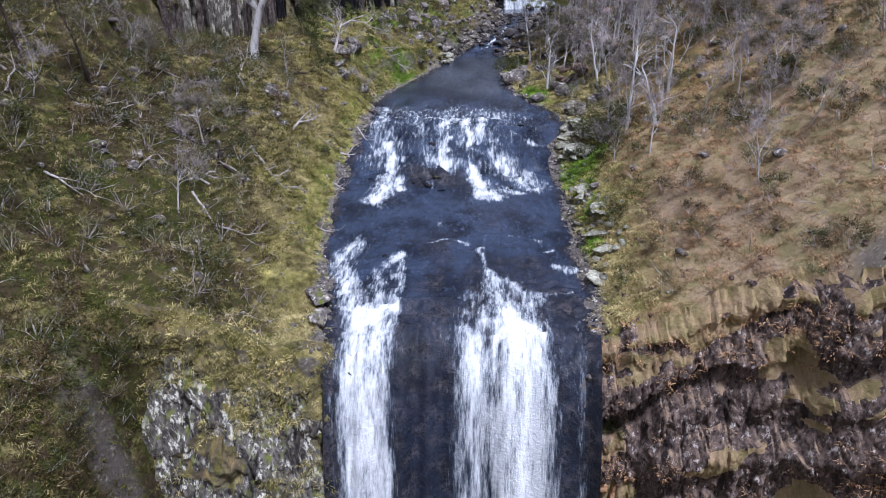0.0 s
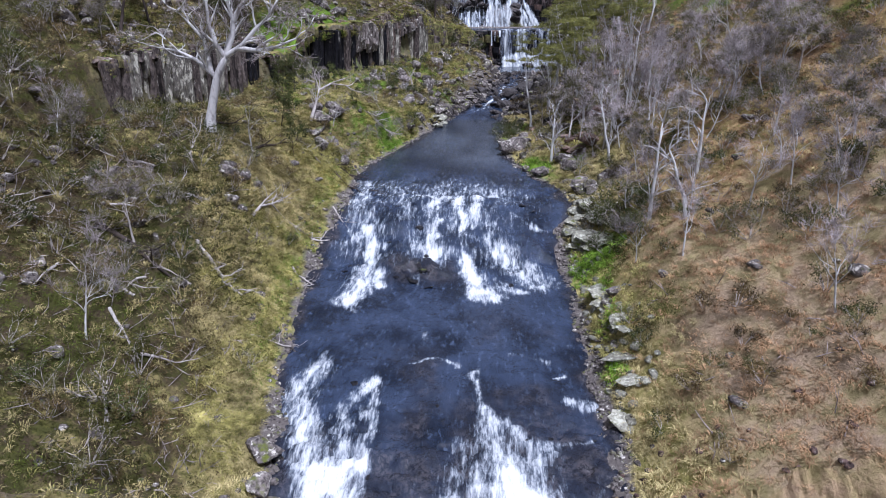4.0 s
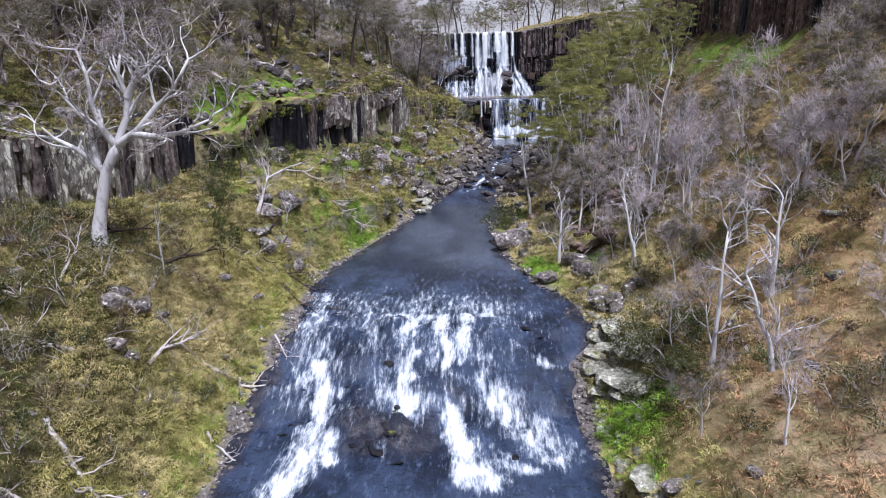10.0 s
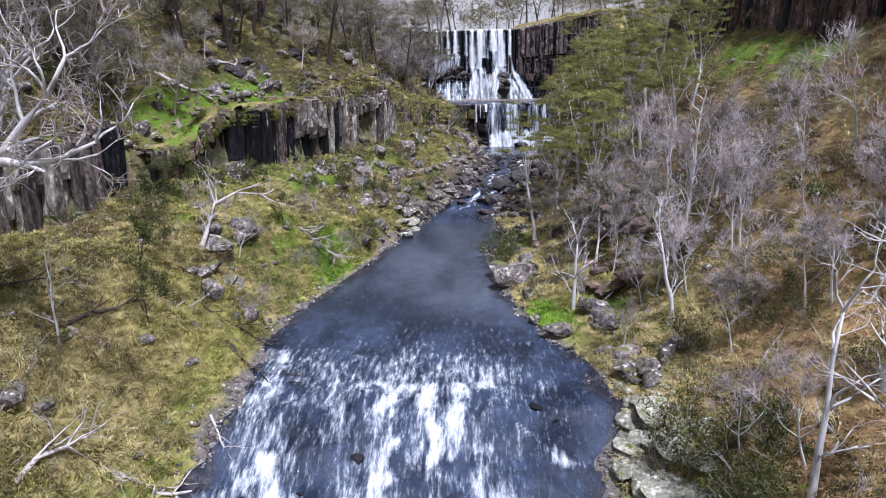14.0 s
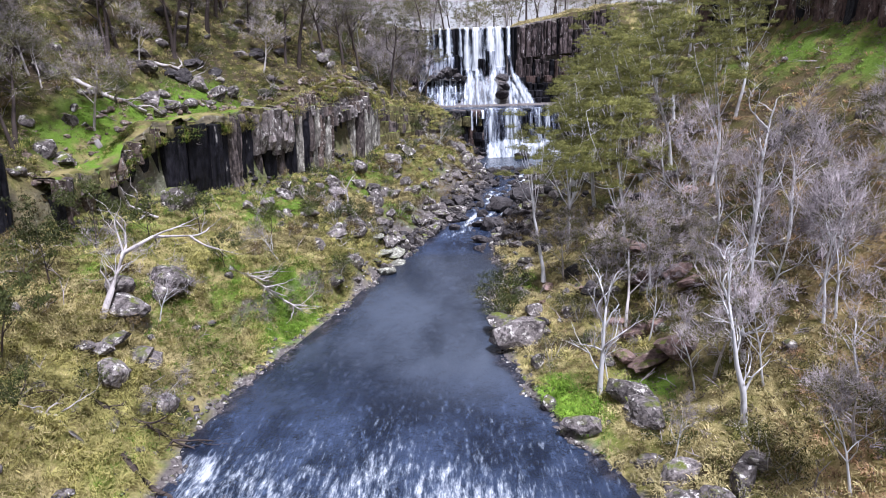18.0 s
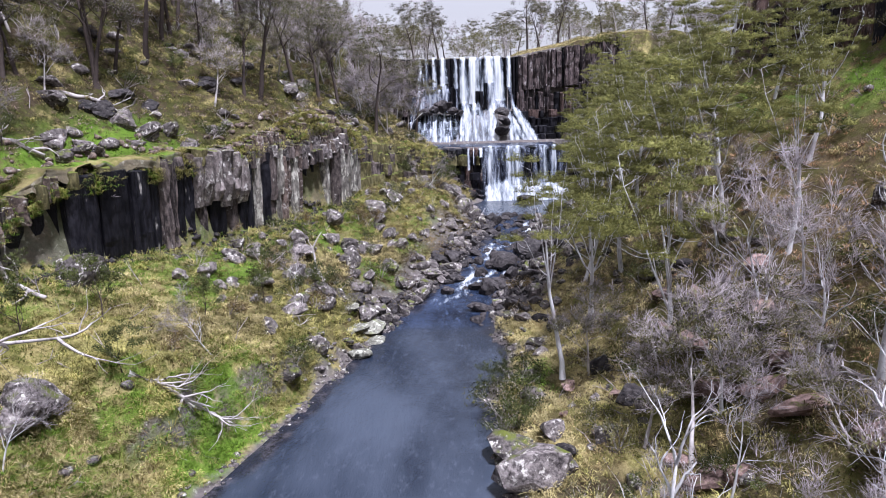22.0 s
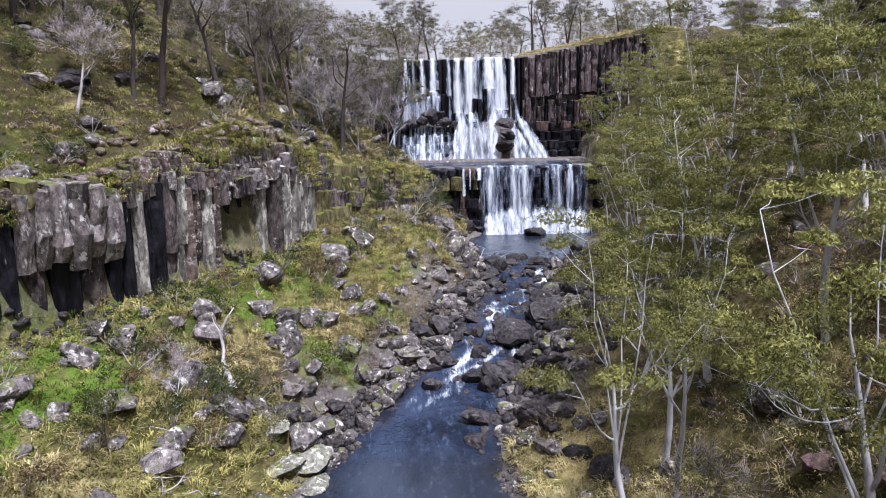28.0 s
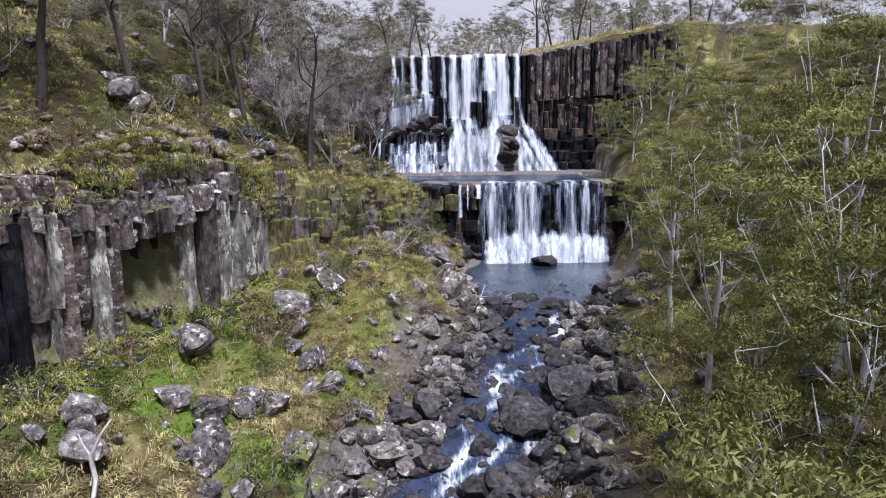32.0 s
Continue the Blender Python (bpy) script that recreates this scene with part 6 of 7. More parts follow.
for n in range(30):
    y = rng.uniform(24, 75)
    x = along(LEFT, y, 3) + rng.uniform(-22, 12 if y < 52 else -3)
    plant(rng.choice(("thin", "bare", "dark")), x, y, rng.uniform(0.5, 0.95), group="trees on the left hillside", tilt=0.2)
for x, y, s in ((-27.5, 74, 1.0), (-31, 80, 1.2), (-33, 89, 1.1), (-30.5, 101, 1.0), (-28, 107, 1.0), (-22, 112, 0.8), (-33, 96, 1.2), (-14.5, 125, 0.7), (-9.5, 165, 0.9), (-3.5, 173, 1.0), (-2, 178, 0.9), (-23, 100, 0.7), (-18.5, 118, 0.8), (4.5, 104, 0.6), (2.4, 112.5, 0.55), (4, 114.5, 0.5)):
    plant("sapling", x, y, s, group="saplings on the bank", tilt=0.15)
for x, y, s in ((-25.5, 91, 0.6), (-28.5, 89, 0.7), (-20, 108, 0.6), (-17, 123, 0.55), (-6, 168, 0.7), (-7, 172, 0.6), (-22.6, 84.5, 0.5)):
    plant("bare", x, y, s, "leaning dead white tree on the grassy bank", "dead trees on the left bank", tilt=0.45)
for n in range(240):
    y = 222 + rng.random() ** 1.4 * 110
    x = rng.uniform(-95, 95)
    if abs(x) < 9 and y < 250:
        continue
    if x > 10 and y < 236 + x * 0.2:
        continue
    plant(rng.choice(("distant", "distant", "bare", "dark")), x, y, rng.uniform(0.7, 1.2), group="trees on the plateau")
for n in range(46):
    y = rng.uniform(60, 215)
    x = along(LEFT, y, 6) - rng.uniform(-3, 22)
    plant(rng.choice(("distant", "dark")), x, y, rng.uniform(0.8, 1.2), group="trees on the plateau")
for n in range(26):
    y = rng.uniform(60, 205)
    x = along(RIGHT, y, 3) + 4 + rng.random() * 18
    plant(rng.choice(("distant", "bare", "thin")), x, y, rng.uniform(0.6, 0.95), group="trees on the plateau")

# the great white dead-looking gum on the left terrace
r = random.Random(9)
white_gum = thing("white_gum", Matrix.Translation((-34.6, 63.2, 30.9)), "large spreading white gum with bare twisting limbs", "tree")
w = Wood()
pts = [Vector(p) for p in ((0, 0, -0.8), (0.2, 0, 0.5), (0.55, 0, 1.8), (1.2, 0, 4.0), (1.8, 0, 5.8), (2.6, 0, 7.2), (3.3, 0, 8.3))]
w.tube(pts, [0.85, 0.64, 0.55, 0.5, 0.48, 0.43, 0.34], 10)
part("trunk", w.mesh("trunk", M_BARK_WHITE), white_gum)
GUM_LIMBS = (((1.7, 0, 5.6), (0.6, 0.3, 6.5), (-0.8, 0.6, 7.6), (-3.0, 1, 8.6), (-4.8, 1.2, 8.9)), ((1.0, 0.2, 6.2), (0.7, 0.5, 8.5), (0.4, 0.8, 10), (-1.2, 1, 11.8), (-2.6, 1.2, 13.2)),
         ((3.0, 0, 8.0), (2.3, -0.5, 9.5), (1.8, -0.6, 11.5), (1.9, -0.8, 14.0), (1.5, -1, 16)), ((3.2, 0, 8.2), (4.2, 0.3, 10.4), (4.4, 0.5, 12.2), (3.9, 0.5, 14.0), (4.3, 0.6, 15.6)),
         ((4.4, 0.5, 12.0), (5.1, 0.7, 13.3), (6.2, 1.0, 14.6), (7.4, 1.2, 15.4)), ((3.1, 0, 8.0), (5.4, -0.5, 9.3), (7.5, -0.8, 11.3), (9.3, -1, 12.8), (10.8, -1, 15)), ((5.0, -0.4, 9.0), (7, -1, 8.8), (9.5, -1.5, 9.1), (12.4, -2, 10.2)),
         ((2.4, 0, 7.0), (2.6, 1.6, 8.6), (3.0, 3.2, 10.6), (2.6, 4.6, 12.4)))
for row in GUM_LIMBS:
    b, tips = Wood(), []
    line = [Vector(p) for p in row]
    n = len(line) - 1
    base = b.tube(line, [0.36 - 0.27 * i / n for i in range(n + 1)], 7)
    for i in range(1, n + 1):
        ahead = (line[i] - line[i - 1]).normalized()
        for _ in range(2):
            d = (ahead + Vector((r.gauss(0, 0.7), r.gauss(0, 0.7), r.gauss(0.25, 0.4)))).normalized()
            grow(b, tips, r, line[i].copy(), d, r.uniform(2.0, 3.4), 0.20 - 0.11 * i / n, 2, 0.2, 0.03, 2, 0.7, 5, link=base + i * 7)
    ob = part("branch", b.mesh("branch", M_BARK_WHITE), white_gum)
    t = Wood()
    for q, dd in tips:
        for _ in range(4):
            e = (dd + Vector((r.gauss(0, 0.6), r.gauss(0, 0.6), r.gauss(0, 0.5)))).normalized()
            t.tube([q, q + e * 0.7, q + e * 0.9 + Vector((r.gauss(0, 0.5), r.gauss(0, 0.5), r.gauss(0, 0.4)))], [0.028, 0.02, 0.007], 3)
    part("twig_spray", t.mesh("twig_spray", M_TWIG), ob)["kind"] = "stuff"
    part("foliage", leaves(r, tips, M_LEAF_GREY, 13, 0.75, 0.22, name="foliage"), ob)["kind"] = "stuff"

# ---- bushes ----
def build_bush(name, seed, material, label, size=1.0, count=46):
    r = random.Random(seed)
    root = thing(name, Matrix(), label, "bush")
    w, tips = Wood(), []
    for k in range(7):
        a = k * 0.9 + r.uniform(-0.3, 0.3)
        grow(w, tips, r, Vector((0, 0, -0.1)), Vector((math.cos(a) * 0.6, math.sin(a) * 0.6, 0.8)).normalized(), 0.8 * size, 0.03, 1, 0.2, 0.02, 3, 0.6, 3, 3)
    part("stem", w.mesh("stem", M_BARK_GREY), root)
    part("foliage", leaves(r, tips, material, count, 0.42 * size, 0.17, -0.3, "foliage", 0.8), root)["kind"] = "stuff"
    return root


TREES["heath"] = [[build_bush("heath_bush", 700 + k, M_HEATH, "low brown-green heath bush in the grass", 1.0, 14), False] for k in range(4)]
TREES["shrub"] = [[build_bush("shrub", 720 + k, M_LEAF_DARK, "rounded dark green shrub on the slope", 1.2, 16), False] for k in range(3)]
TREES["grey"] = [[build_bush("grey_bush", 740 + k, M_LEAF_GREY, "grey twiggy bush on the slope", 1.2, 9), False] for k in range(3)]
TREES["tall_bush"] = [[build_bush("tall_bush", 760 + k, M_OLIVE_SCRUB, "loose olive-grey bush with bare stems", 1.6, 20), False] for k in range(3)]
for n in range(250):
    y = rng.uniform(22, 186)
    cb, xl = along(LEFT, y, 3), along(RIVER, y, 2)
    x = rng.uniform(cb - 26, xl - 2.5)
    if x > -26 and y < 110 and rng.random() < 0.75:
        continue
    plant(rng.choice(("heath", "heath", "grey", "shrub")), x, y, rng.uniform(0.8, 1.9), group="bushes on the left slope", tilt=0.3)
for n in range(210):
    y = rng.uniform(30, 186)
    x = along(RIVER, y, 3) + 2.5 + rng.random() * 34
    plant(rng.choice(("heath", "grey", "grey", "shrub", "heath")), x, y, rng.uniform(0.7, 1.8), group="bushes on the right slope", tilt=0.3)
for n in range(230):
    y = rng.uniform(-6, 72)
    x = rng.uniform(-58, -25 - (4 if y > 30 else 0))
    if x > -29 and y < float(brink_at(np.array([x]))[0]) + 1:
        continue
    plant(rng.choice(("heath", "heath", "grey", "shrub", "tall_bush")), x, y, rng.uniform(1.0, 2.1), group="bushes on the left slope", tilt=0.3)
for n in range(170):
    y = rng.uniform(24, 104)
    x = along(RIVER, y, 3) + 4 + rng.random() ** 0.8 * 32
    if y < float(brink_at(np.array([x]))[0]) + 1 or pale_at(np.array([x]), np.array([y]))[0] > 0.5 and rng.random() < 0.6:
        continue
    plant(rng.choice(("heath", "heath", "grey", "shrub", "tall_bush")), x, y, rng.uniform(0.7, 1.7), group="bushes on the right slope", tilt=0.3)
for x, y in ((15.5, 62.5), (16.5, 60.5), (17.6, 63), (16, 58.5), (18.5, 59), (15, 66), (17.2, 57), (14.5, 64), (13.8, 56.3), (19, 62), (3.2, 104.5), (3.6, 107), (2.8, 110), (4.2, 105.5), (5, 111.5)):
    plant(rng.choice(("shrub", "tall_bush")), x, y, rng.uniform(1.4, 2.2), "dark green shrub thicket beside the rapids", "shrubs by the rapids")

for n in range(44):
    left = n < 26
    x = rng.uniform(-50, -30) if left else rng.uniform(12, 40)
    b = float(brink_at(np.array([x]))[0])
    y = rng.uniform(-6, 24) if left else b + rng.uniform(0.6, 14)
    plant(rng.choice(("heath", "grey", "shrub")), x, y, rng.uniform(0.7, 1.5), group="bushes on the left slope" if left else "bushes on the right slope", tilt=0.3)
for n in range(26):
    x, y = rng.uniform(-34, -28.5), rng.uniform(-5, 11)
    plant(rng.choice(("heath", "shrub", "heath")), x, y, rng.uniform(0.9, 1.6), group="bushes on the left slope", tilt=0.3)
for x, z in ((10.6, 2.6), (11.4, 1.2), (12.6, 0.4), (10.4, 0.2), (11.8, -0.8), (13.4, -1.4)):
    plant("shrub", x, float(brink_at(np.array([x]))[0]) - 2.2, rng.uniform(0.9, 1.5), "green shrub clinging to the cliff beside the falls", "shrubs by the falls", z=z)

# ---- grass ----
def tussocks(name, xs, ys, material, label, blades=24, tall=0.46, wide=0.7, zs=None):
    """Tufts of arching blades over the ground, one mesh."""
    rs = np.random.RandomState(len(xs) + blades)
    n = len(xs) * blades
    x, y = np.repeat(xs, blades), np.repeat(ys, blades)
    size = np.repeat(rs.uniform(0.6, 1.35, len(xs)), blades)
    a = rs.rand(n) * 2 * np.pi
    rad = wide * size * rs.rand(n) ** 0.6
    bx, by = x + np.cos(a) * rad * 0.35, y + np.sin(a) * rad * 0.35
    z = np.repeat(heights(xs, ys) if zs is None else zs, blades) - 0.08
    h = tall * size * rs.uniform(0.55, 1.2, n)
    tx, ty = bx + np.cos(a) * rad, by + np.sin(a) * rad
    w = 0.021 * size * rs.uniform(0.6, 1.5, n)
    px, py = -np.sin(a) * w, np.cos(a) * w
    mx, my = bx + np.cos(a) * rad * 0.4, by + np.sin(a) * rad * 0.4
    V = np.stack([np.stack([bx, by, z], 1), np.stack([mx + px, my + py, z + h * 0.85], 1), np.stack([tx, ty, z + h * rs.uniform(0.5, 1.0, n)], 1), np.stack([mx - px, my - py, z + h * 0.85], 1)], 1).reshape(-1, 3)
    i = np.arange(n)[:, None] * 4
    F = np.concatenate([i + [0, 1, 3], i + [3, 1, 2]], 1).reshape(-1, 3)
    return tagged(new(name, tri_mesh(name, V, F, material)), label, "grass", kind="stuff")


rs = np.random.RandomState(5)
N = 60000
gy = rs.uniform(-8, 188, N)
left = rs.rand(N) < 0.6
cb, xl, xr = along(LEFT, gy, 3), along(RIVER, gy, 2), along(RIVER, gy, 3)
gx = np.where(left, xl - 0.9 - (xl - cb + 14 + 14 * (gy < 75)) * rs.rand(N), xr + 0.9 + 42 * rs.rand(N) ** 1.2)
ok = (rock_at(gx, gy) < 0.4) & ((gy > brink_at(gx) + 0.2) | (gx < -29)) & (np.abs(gx - cb + 0.7) > 0.9) & ~(left & (gy < 70) & (scrub_at(gx, gy) > 0.5) & (rs.rand(N) < 0.68)) & ~(~left & (gy > 80) & (gx > xr + 5) & (rs.rand(N) < 0.6)) & ~(left & (gy > 95) & (rs.rand(N) < np.where(gx < cb - 1, 0.75, 0.4)))
ey = rs.uniform(24, 118, 9000)
ex = along(RIVER, ey, 2) - 1.6 - rs.rand(9000) * np.interp(ey, [24, 40, 60, 118], [4, 7, 12, 7])
gx, gy, left = np.concatenate([gx[ok], ex]), np.concatenate([gy[ok], ey]), np.concatenate([left[ok], np.ones(9000, bool)])
lush = lush_at(gx, gy) > rs.rand(len(gx)) * 0.9
dry = ~lush & (dry_at(gx, gy) > rs.rand(len(gx)))
rest = ~lush & ~dry
patch = fbm(gx * 0.09, gy * 0.09, 3, 90)
olive = rest & (patch + rs.normal(0, 0.25, len(gx)) > np.where(left & (gy > 98), -0.08, 0.34))
straw = rest & ~olive
M_GRASS_OLIVE = leaf_material("olive_grass_blade", (0.15, 0.14, 0.04), (0.43, 0.385, 0.14), single=0.12)
tussocks("straw_grass", gx[straw], gy[straw], M_GRASS, "straw-coloured tussock grass on the banks")
tussocks("olive_grass", gx[olive], gy[olive], M_GRASS_OLIVE, "olive-green tussock grass on the banks")
tussocks("dry_grass", gx[dry], gy[dry], M_GRASS_DRY, "dry orange-brown grass on the slope", 20, 0.36, 0.66)
tussocks("green_grass", gx[lush], gy[lush], M_GRASS_GREEN, "bright green grass in damp hollows", 15, 0.36, 0.6)

vx, vy = [], []
for x, y, wide, count in ((12.8, 57.6, 2.3, 420), (14.2, 56.0, 1.6, 160), (7.4, 85.2, 1.7, 260), (7.0, 88.6, 1.2, 120), (12.4, 43.2, 1.0, 70), (12.6, 50.8, 0.9, 60), (11.9, 62.9, 0.8, 60), (11.5, 36.6, 0.8, 50), (6.5, 112.5, 1.4, 90)):
    vx.append(rs.normal(x, wide * 0.55, count))
    vy.append(rs.normal(y, wide * 0.8, count))
vx, vy = np.concatenate(vx), np.concatenate(vy)
dryland = vx > along(RIVER, vy, 3) + 0.4
tussocks("vivid_grass", vx[dryland], vy[dryland], M_GRASS_GREEN, "vivid green grass tufts on the damp right bank", 18, 0.5, 0.6)
gy2 = rs.uniform(215.2, 226, 2600)
gx2 = rs.uniform(12.5, 44, 2600)
tussocks("rim_grass", gx2, gy2, M_GRASS, "straw-coloured grass along the rim beside the falls", 8, 0.35, 0.7)
# grass and moss hanging over the top of the left cliff
hy = np.concatenate([rs.uniform(63, 82, 260), rs.uniform(103, 156, 3000), rs.uniform(104, 122, 1100), rs.uniform(152, 188, 1300)])
drop_by = rs.rand(len(hy)) ** 2 * np.where(hy > 152, 5.0, 2.6)
hx = np.array([left_face(v)[0] for v in hy]) + 0.55 - np.maximum(0, 1.4 - drop_by) * 1.3 + np.where(hy > 152, drop_by * 0.15 - 0.3, 0)
hz = along(LEFT, hy, 5) + 0.1 - drop_by
some = fbm(hy * 0.22, hy * 0, 3, 97) + rs.normal(0, 0.3, len(hy)) > -0.1
green = some & (rs.rand(len(hy)) < np.where((hy > 106) & (hy < 121), 0.6, 0.15))
tussocks("cliff_grass", hx[some & ~green], hy[some & ~green], M_GRASS_OLIVE, "olive and straw grass hanging over the cliff edge", 14, 0.4, 0.7, hz[some & ~green])
tussocks("cliff_moss", hx[green], hy[green], M_GRASS_GREEN, "bright green moss and fern on the cliff top", 14, 0.3, 0.6, hz[green])

by = rs.uniform(98, 156, 1500)
bx = np.array([left_face(v)[0] for v in by]) + rs.uniform(-0.2, 2.6, 1500)
pick = rs.rand(1500) < 0.35
tussocks("foot_grass", bx[~pick], by[~pick], M_GRASS_OLIVE, "olive grass along the foot of the column cliff", 13, 0.45, 0.7)
tussocks("foot_moss", bx[pick], by[pick], M_GRASS_GREEN, "green grass along the foot of the column cliff", 13, 0.4, 0.6)
# tufts rooted on the two faces beside the lower falls
for name, (X, Y, Z), count, mat, label in (("outcrop_grass", OUTCROP, 2600, M_GRASS_OLIVE, "olive grass rooted in the cracks of the outcrop"), ("outcrop_straw", OUTCROP, 1200, M_GRASS, "straw grass hanging over the top of the outcrop"), ("bluff_grass", BLUFF, 2200, M_GRASS_DRY, "dry grass rooted on the ledges of the brown cliff")):
    i, j = rs.randint(2, X.shape[0], count), rs.randint(0, X.shape[1], count)
    px, py, pz = X[i, j], Y[i, j], Z[i, j]
    good = fbm(px * 0.35, pz * 0.35, 3, 98) + rs.normal(0, 0.2, count) > np.interp(i / X.shape[0], [0.0, 0.26, 0.36], [-0.5, -0.2, 0.3] if X is OUTCROP[0] else [-0.3, 0.05, 0.15])
    tussocks(name, px[good], py[good], mat, label, 13, 0.4, 0.7, pz[good])

# ---- low scrub, too dense to count ----
def scrub(name, xs, ys, material, label, count=27, size=0.9, leaf=0.22):
    rs = np.random.RandomState(len(xs))
    zs = heights(xs, ys)
    tips, spread = [], []
    for x, y, z in zip(xs, ys, zs):
        s = size * rs.uniform(0.45, 1.35) ** 1.3
        tips.append((Vector((x, y, z - 0.05 * s)), None))
        spread.append(s)
    me = leaves(random.Random(len(xs)), tips, material, count, spread, leaf, -0.5, name, 0.75, 0.1)
    return tagged(new(name, me), label, "scrub", kind="stuff")


rs = np.random.RandomState(12)
sy = rs.uniform(-14, 100, 11000)
sx = along(RIVER, sy, 2) - 4 - rs.rand(11000) ** 0.8 * 50
keep = scrub_at(sx, sy) + 0.3 * fbm(sx * 0.1, sy * 0.1, 3, 95) > rs.rand(11000) * 0.75
keep &= ~((sx > -29) & (sy < brink_at(sx) + 0.3))
brownish = fbm(sx * 0.12, sy * 0.12, 3, 96) + rs.normal(0, 0.25, 11000) > np.interp(sy, [20, 40], [0.35, -0.1])
scrub("heath_scrub", sx[keep & brownish], sy[keep & brownish], M_HEATH, "low brown heath covering the left slope", 62, 1.6, 0.26)
mossy = fbm(sx * 0.09 + 4, sy * 0.09, 3, 92) + rs.normal(0, 0.15, 11000) > 0.22
scrub("moss_scrub", sx[keep & ~brownish & mossy], sy[keep & ~brownish & mossy], M_MOSS_SCRUB, "yellow-green scrub in patches on the left slope", 62, 1.5, 0.24)
scrub("olive_scrub", sx[keep & ~brownish & ~mossy], sy[keep & ~brownish & ~mossy], M_OLIVE_SCRUB, "dense olive-green scrub covering the left slope", 62, 1.6, 0.26)
sy = rs.uniform(72, 200, 1800)
sx = along(LEFT, sy, 3) - 2.5 - rs.rand(1800) * 28
scrub("hill_heath", sx, sy, M_MAUVE, "brown heath between the hillside trees", 36, 1.0, 0.24)
sy = rs.uniform(66, 204, 7000)
sx = along(LEFT, sy, 3) - 2.5 - rs.rand(7000) * 30
scrub("hill_scrub", sx, sy, M_OLIVE_SCRUB, "grey-green undergrowth below the hillside trees", 36, 1.0, 0.22)
sy = rs.uniform(60, 190, 4600)
sx = along(RIVER, sy, 3) + 6 + rs.rand(4600) ** 1.2 * 36
scrub("slope_scrub", sx, sy, M_MAUVE, "mauve-brown undergrowth between the bare trees", 36, 1.1, 0.24)
sy = rs.uniform(84, 186, 3600)
sx = along(LEFT, sy, 3) + 1.5 + (along(RIVER, sy, 2) - along(LEFT, sy, 3) - 3) * rs.rand(3600)
thick = fbm(sx * 0.16, sy * 0.16, 3, 94) + rs.normal(0, 0.3, 3600) > np.interp(sy, [84, 118], [0.5, -0.3])
mossy = rs.rand(3600) < 0.35
scrub("bank_heath", sx[thick & ~mossy], sy[thick & ~mossy], M_HEATH, "brown heath below the column cliff", 40, 1.0, 0.2)
scrub("bank_scrub", sx[thick & mossy], sy[thick & mossy], M_OLIVE_SCRUB, "olive scrub below the column cliff", 40, 1.1, 0.2)
sy = rs.uniform(130, 180, 1900)
sx = along(RIVER, sy, 2) - 2.4 - rs.rand(1900) * 9
thick = fbm(sx * 0.25, sy * 0.25, 3, 87) + rs.normal(0, 0.25, 1900) > 0.0
scrub("stream_heath", sx[thick], sy[thick], M_HEATH, "brown heath on the bank above the stream boulders", 60, 1.1, 0.16)
sy = rs.uniform(97, 130, 1300)
sx = along(LEFT, sy, 3) + 2 + (along(RIVER, sy, 2) - along(LEFT, sy, 3) - 5) * rs.rand(1300)
thick = fbm(sx * 0.18, sy * 0.18, 3, 86) + rs.normal(0, 0.2, 1300) > 0.05
scrub("fern_scrub", sx[thick], sy[thick], M_MOSS_SCRUB, "yellow-green fern and scrub on the bank below the cliff", 50, 1.1, 0.18)
sy = rs.uniform(36, 80, 1500)
sx = along(RIVER, sy, 3) + 3.0 + rs.rand(1500) * np.interp(sy, [36, 60, 80], [5, 8, 11])
thick = fbm(sx * 0.2, sy * 0.2, 3, 89) + rs.normal(0, 0.25, 1500) > 0.05
scrub("river_thicket", sx[thick], sy[thick], M_OLIVE_SCRUB, "olive brush between the shelf stones and the dry slope", 50, 1.1, 0.2)
sy = rs.uniform(36, 104, 1700)
sx = along(RIVER, sy, 3) + 9 + rs.rand(1700) * 30
thick = fbm(sx * 0.13, sy * 0.13, 3, 88) + rs.normal(0, 0.2, 1700) > np.interp(sy, [36, 60], [0.45, 0.2])
scrub("slope_heath", sx[thick], sy[thick], M_HEATH, "brown heath in clumps on the dry slope", 45, 1.1, 0.2)
sy = rs.uniform(-8, 12, 420)
sx = rs.uniform(-34, -27, 420)
scrub("gully_scrub", sx, sy, M_OLIVE_SCRUB, "olive scrub filling the gully beside the outcrop", 30, 1.1, 0.34)
sy = rs.uniform(74, 130, 2800)
sx = along(RIVER, sy, 3) + 2.4 + rs.rand(2800) ** 0.8 * 17
thick = fbm(sx * 0.2, sy * 0.2, 3, 99) + rs.normal(0, 0.25, 2800) > 0.0
tan = fbm(sx * 0.15 + 9, sy * 0.15, 3, 93) + rs.normal(0, 0.2, 2800) > 0.0
scrub("bank_thicket", sx[thick & ~tan], sy[thick & ~tan], M_OLIVE_SCRUB, "olive-green thicket between the river and the bare trees", 60, 1.1, 0.18)
scrub("bank_reeds", sx[thick & tan], sy[thick & tan], M_TAN, "tan and gold low scrub between the river and the bare trees", 60, 1.0, 0.2)
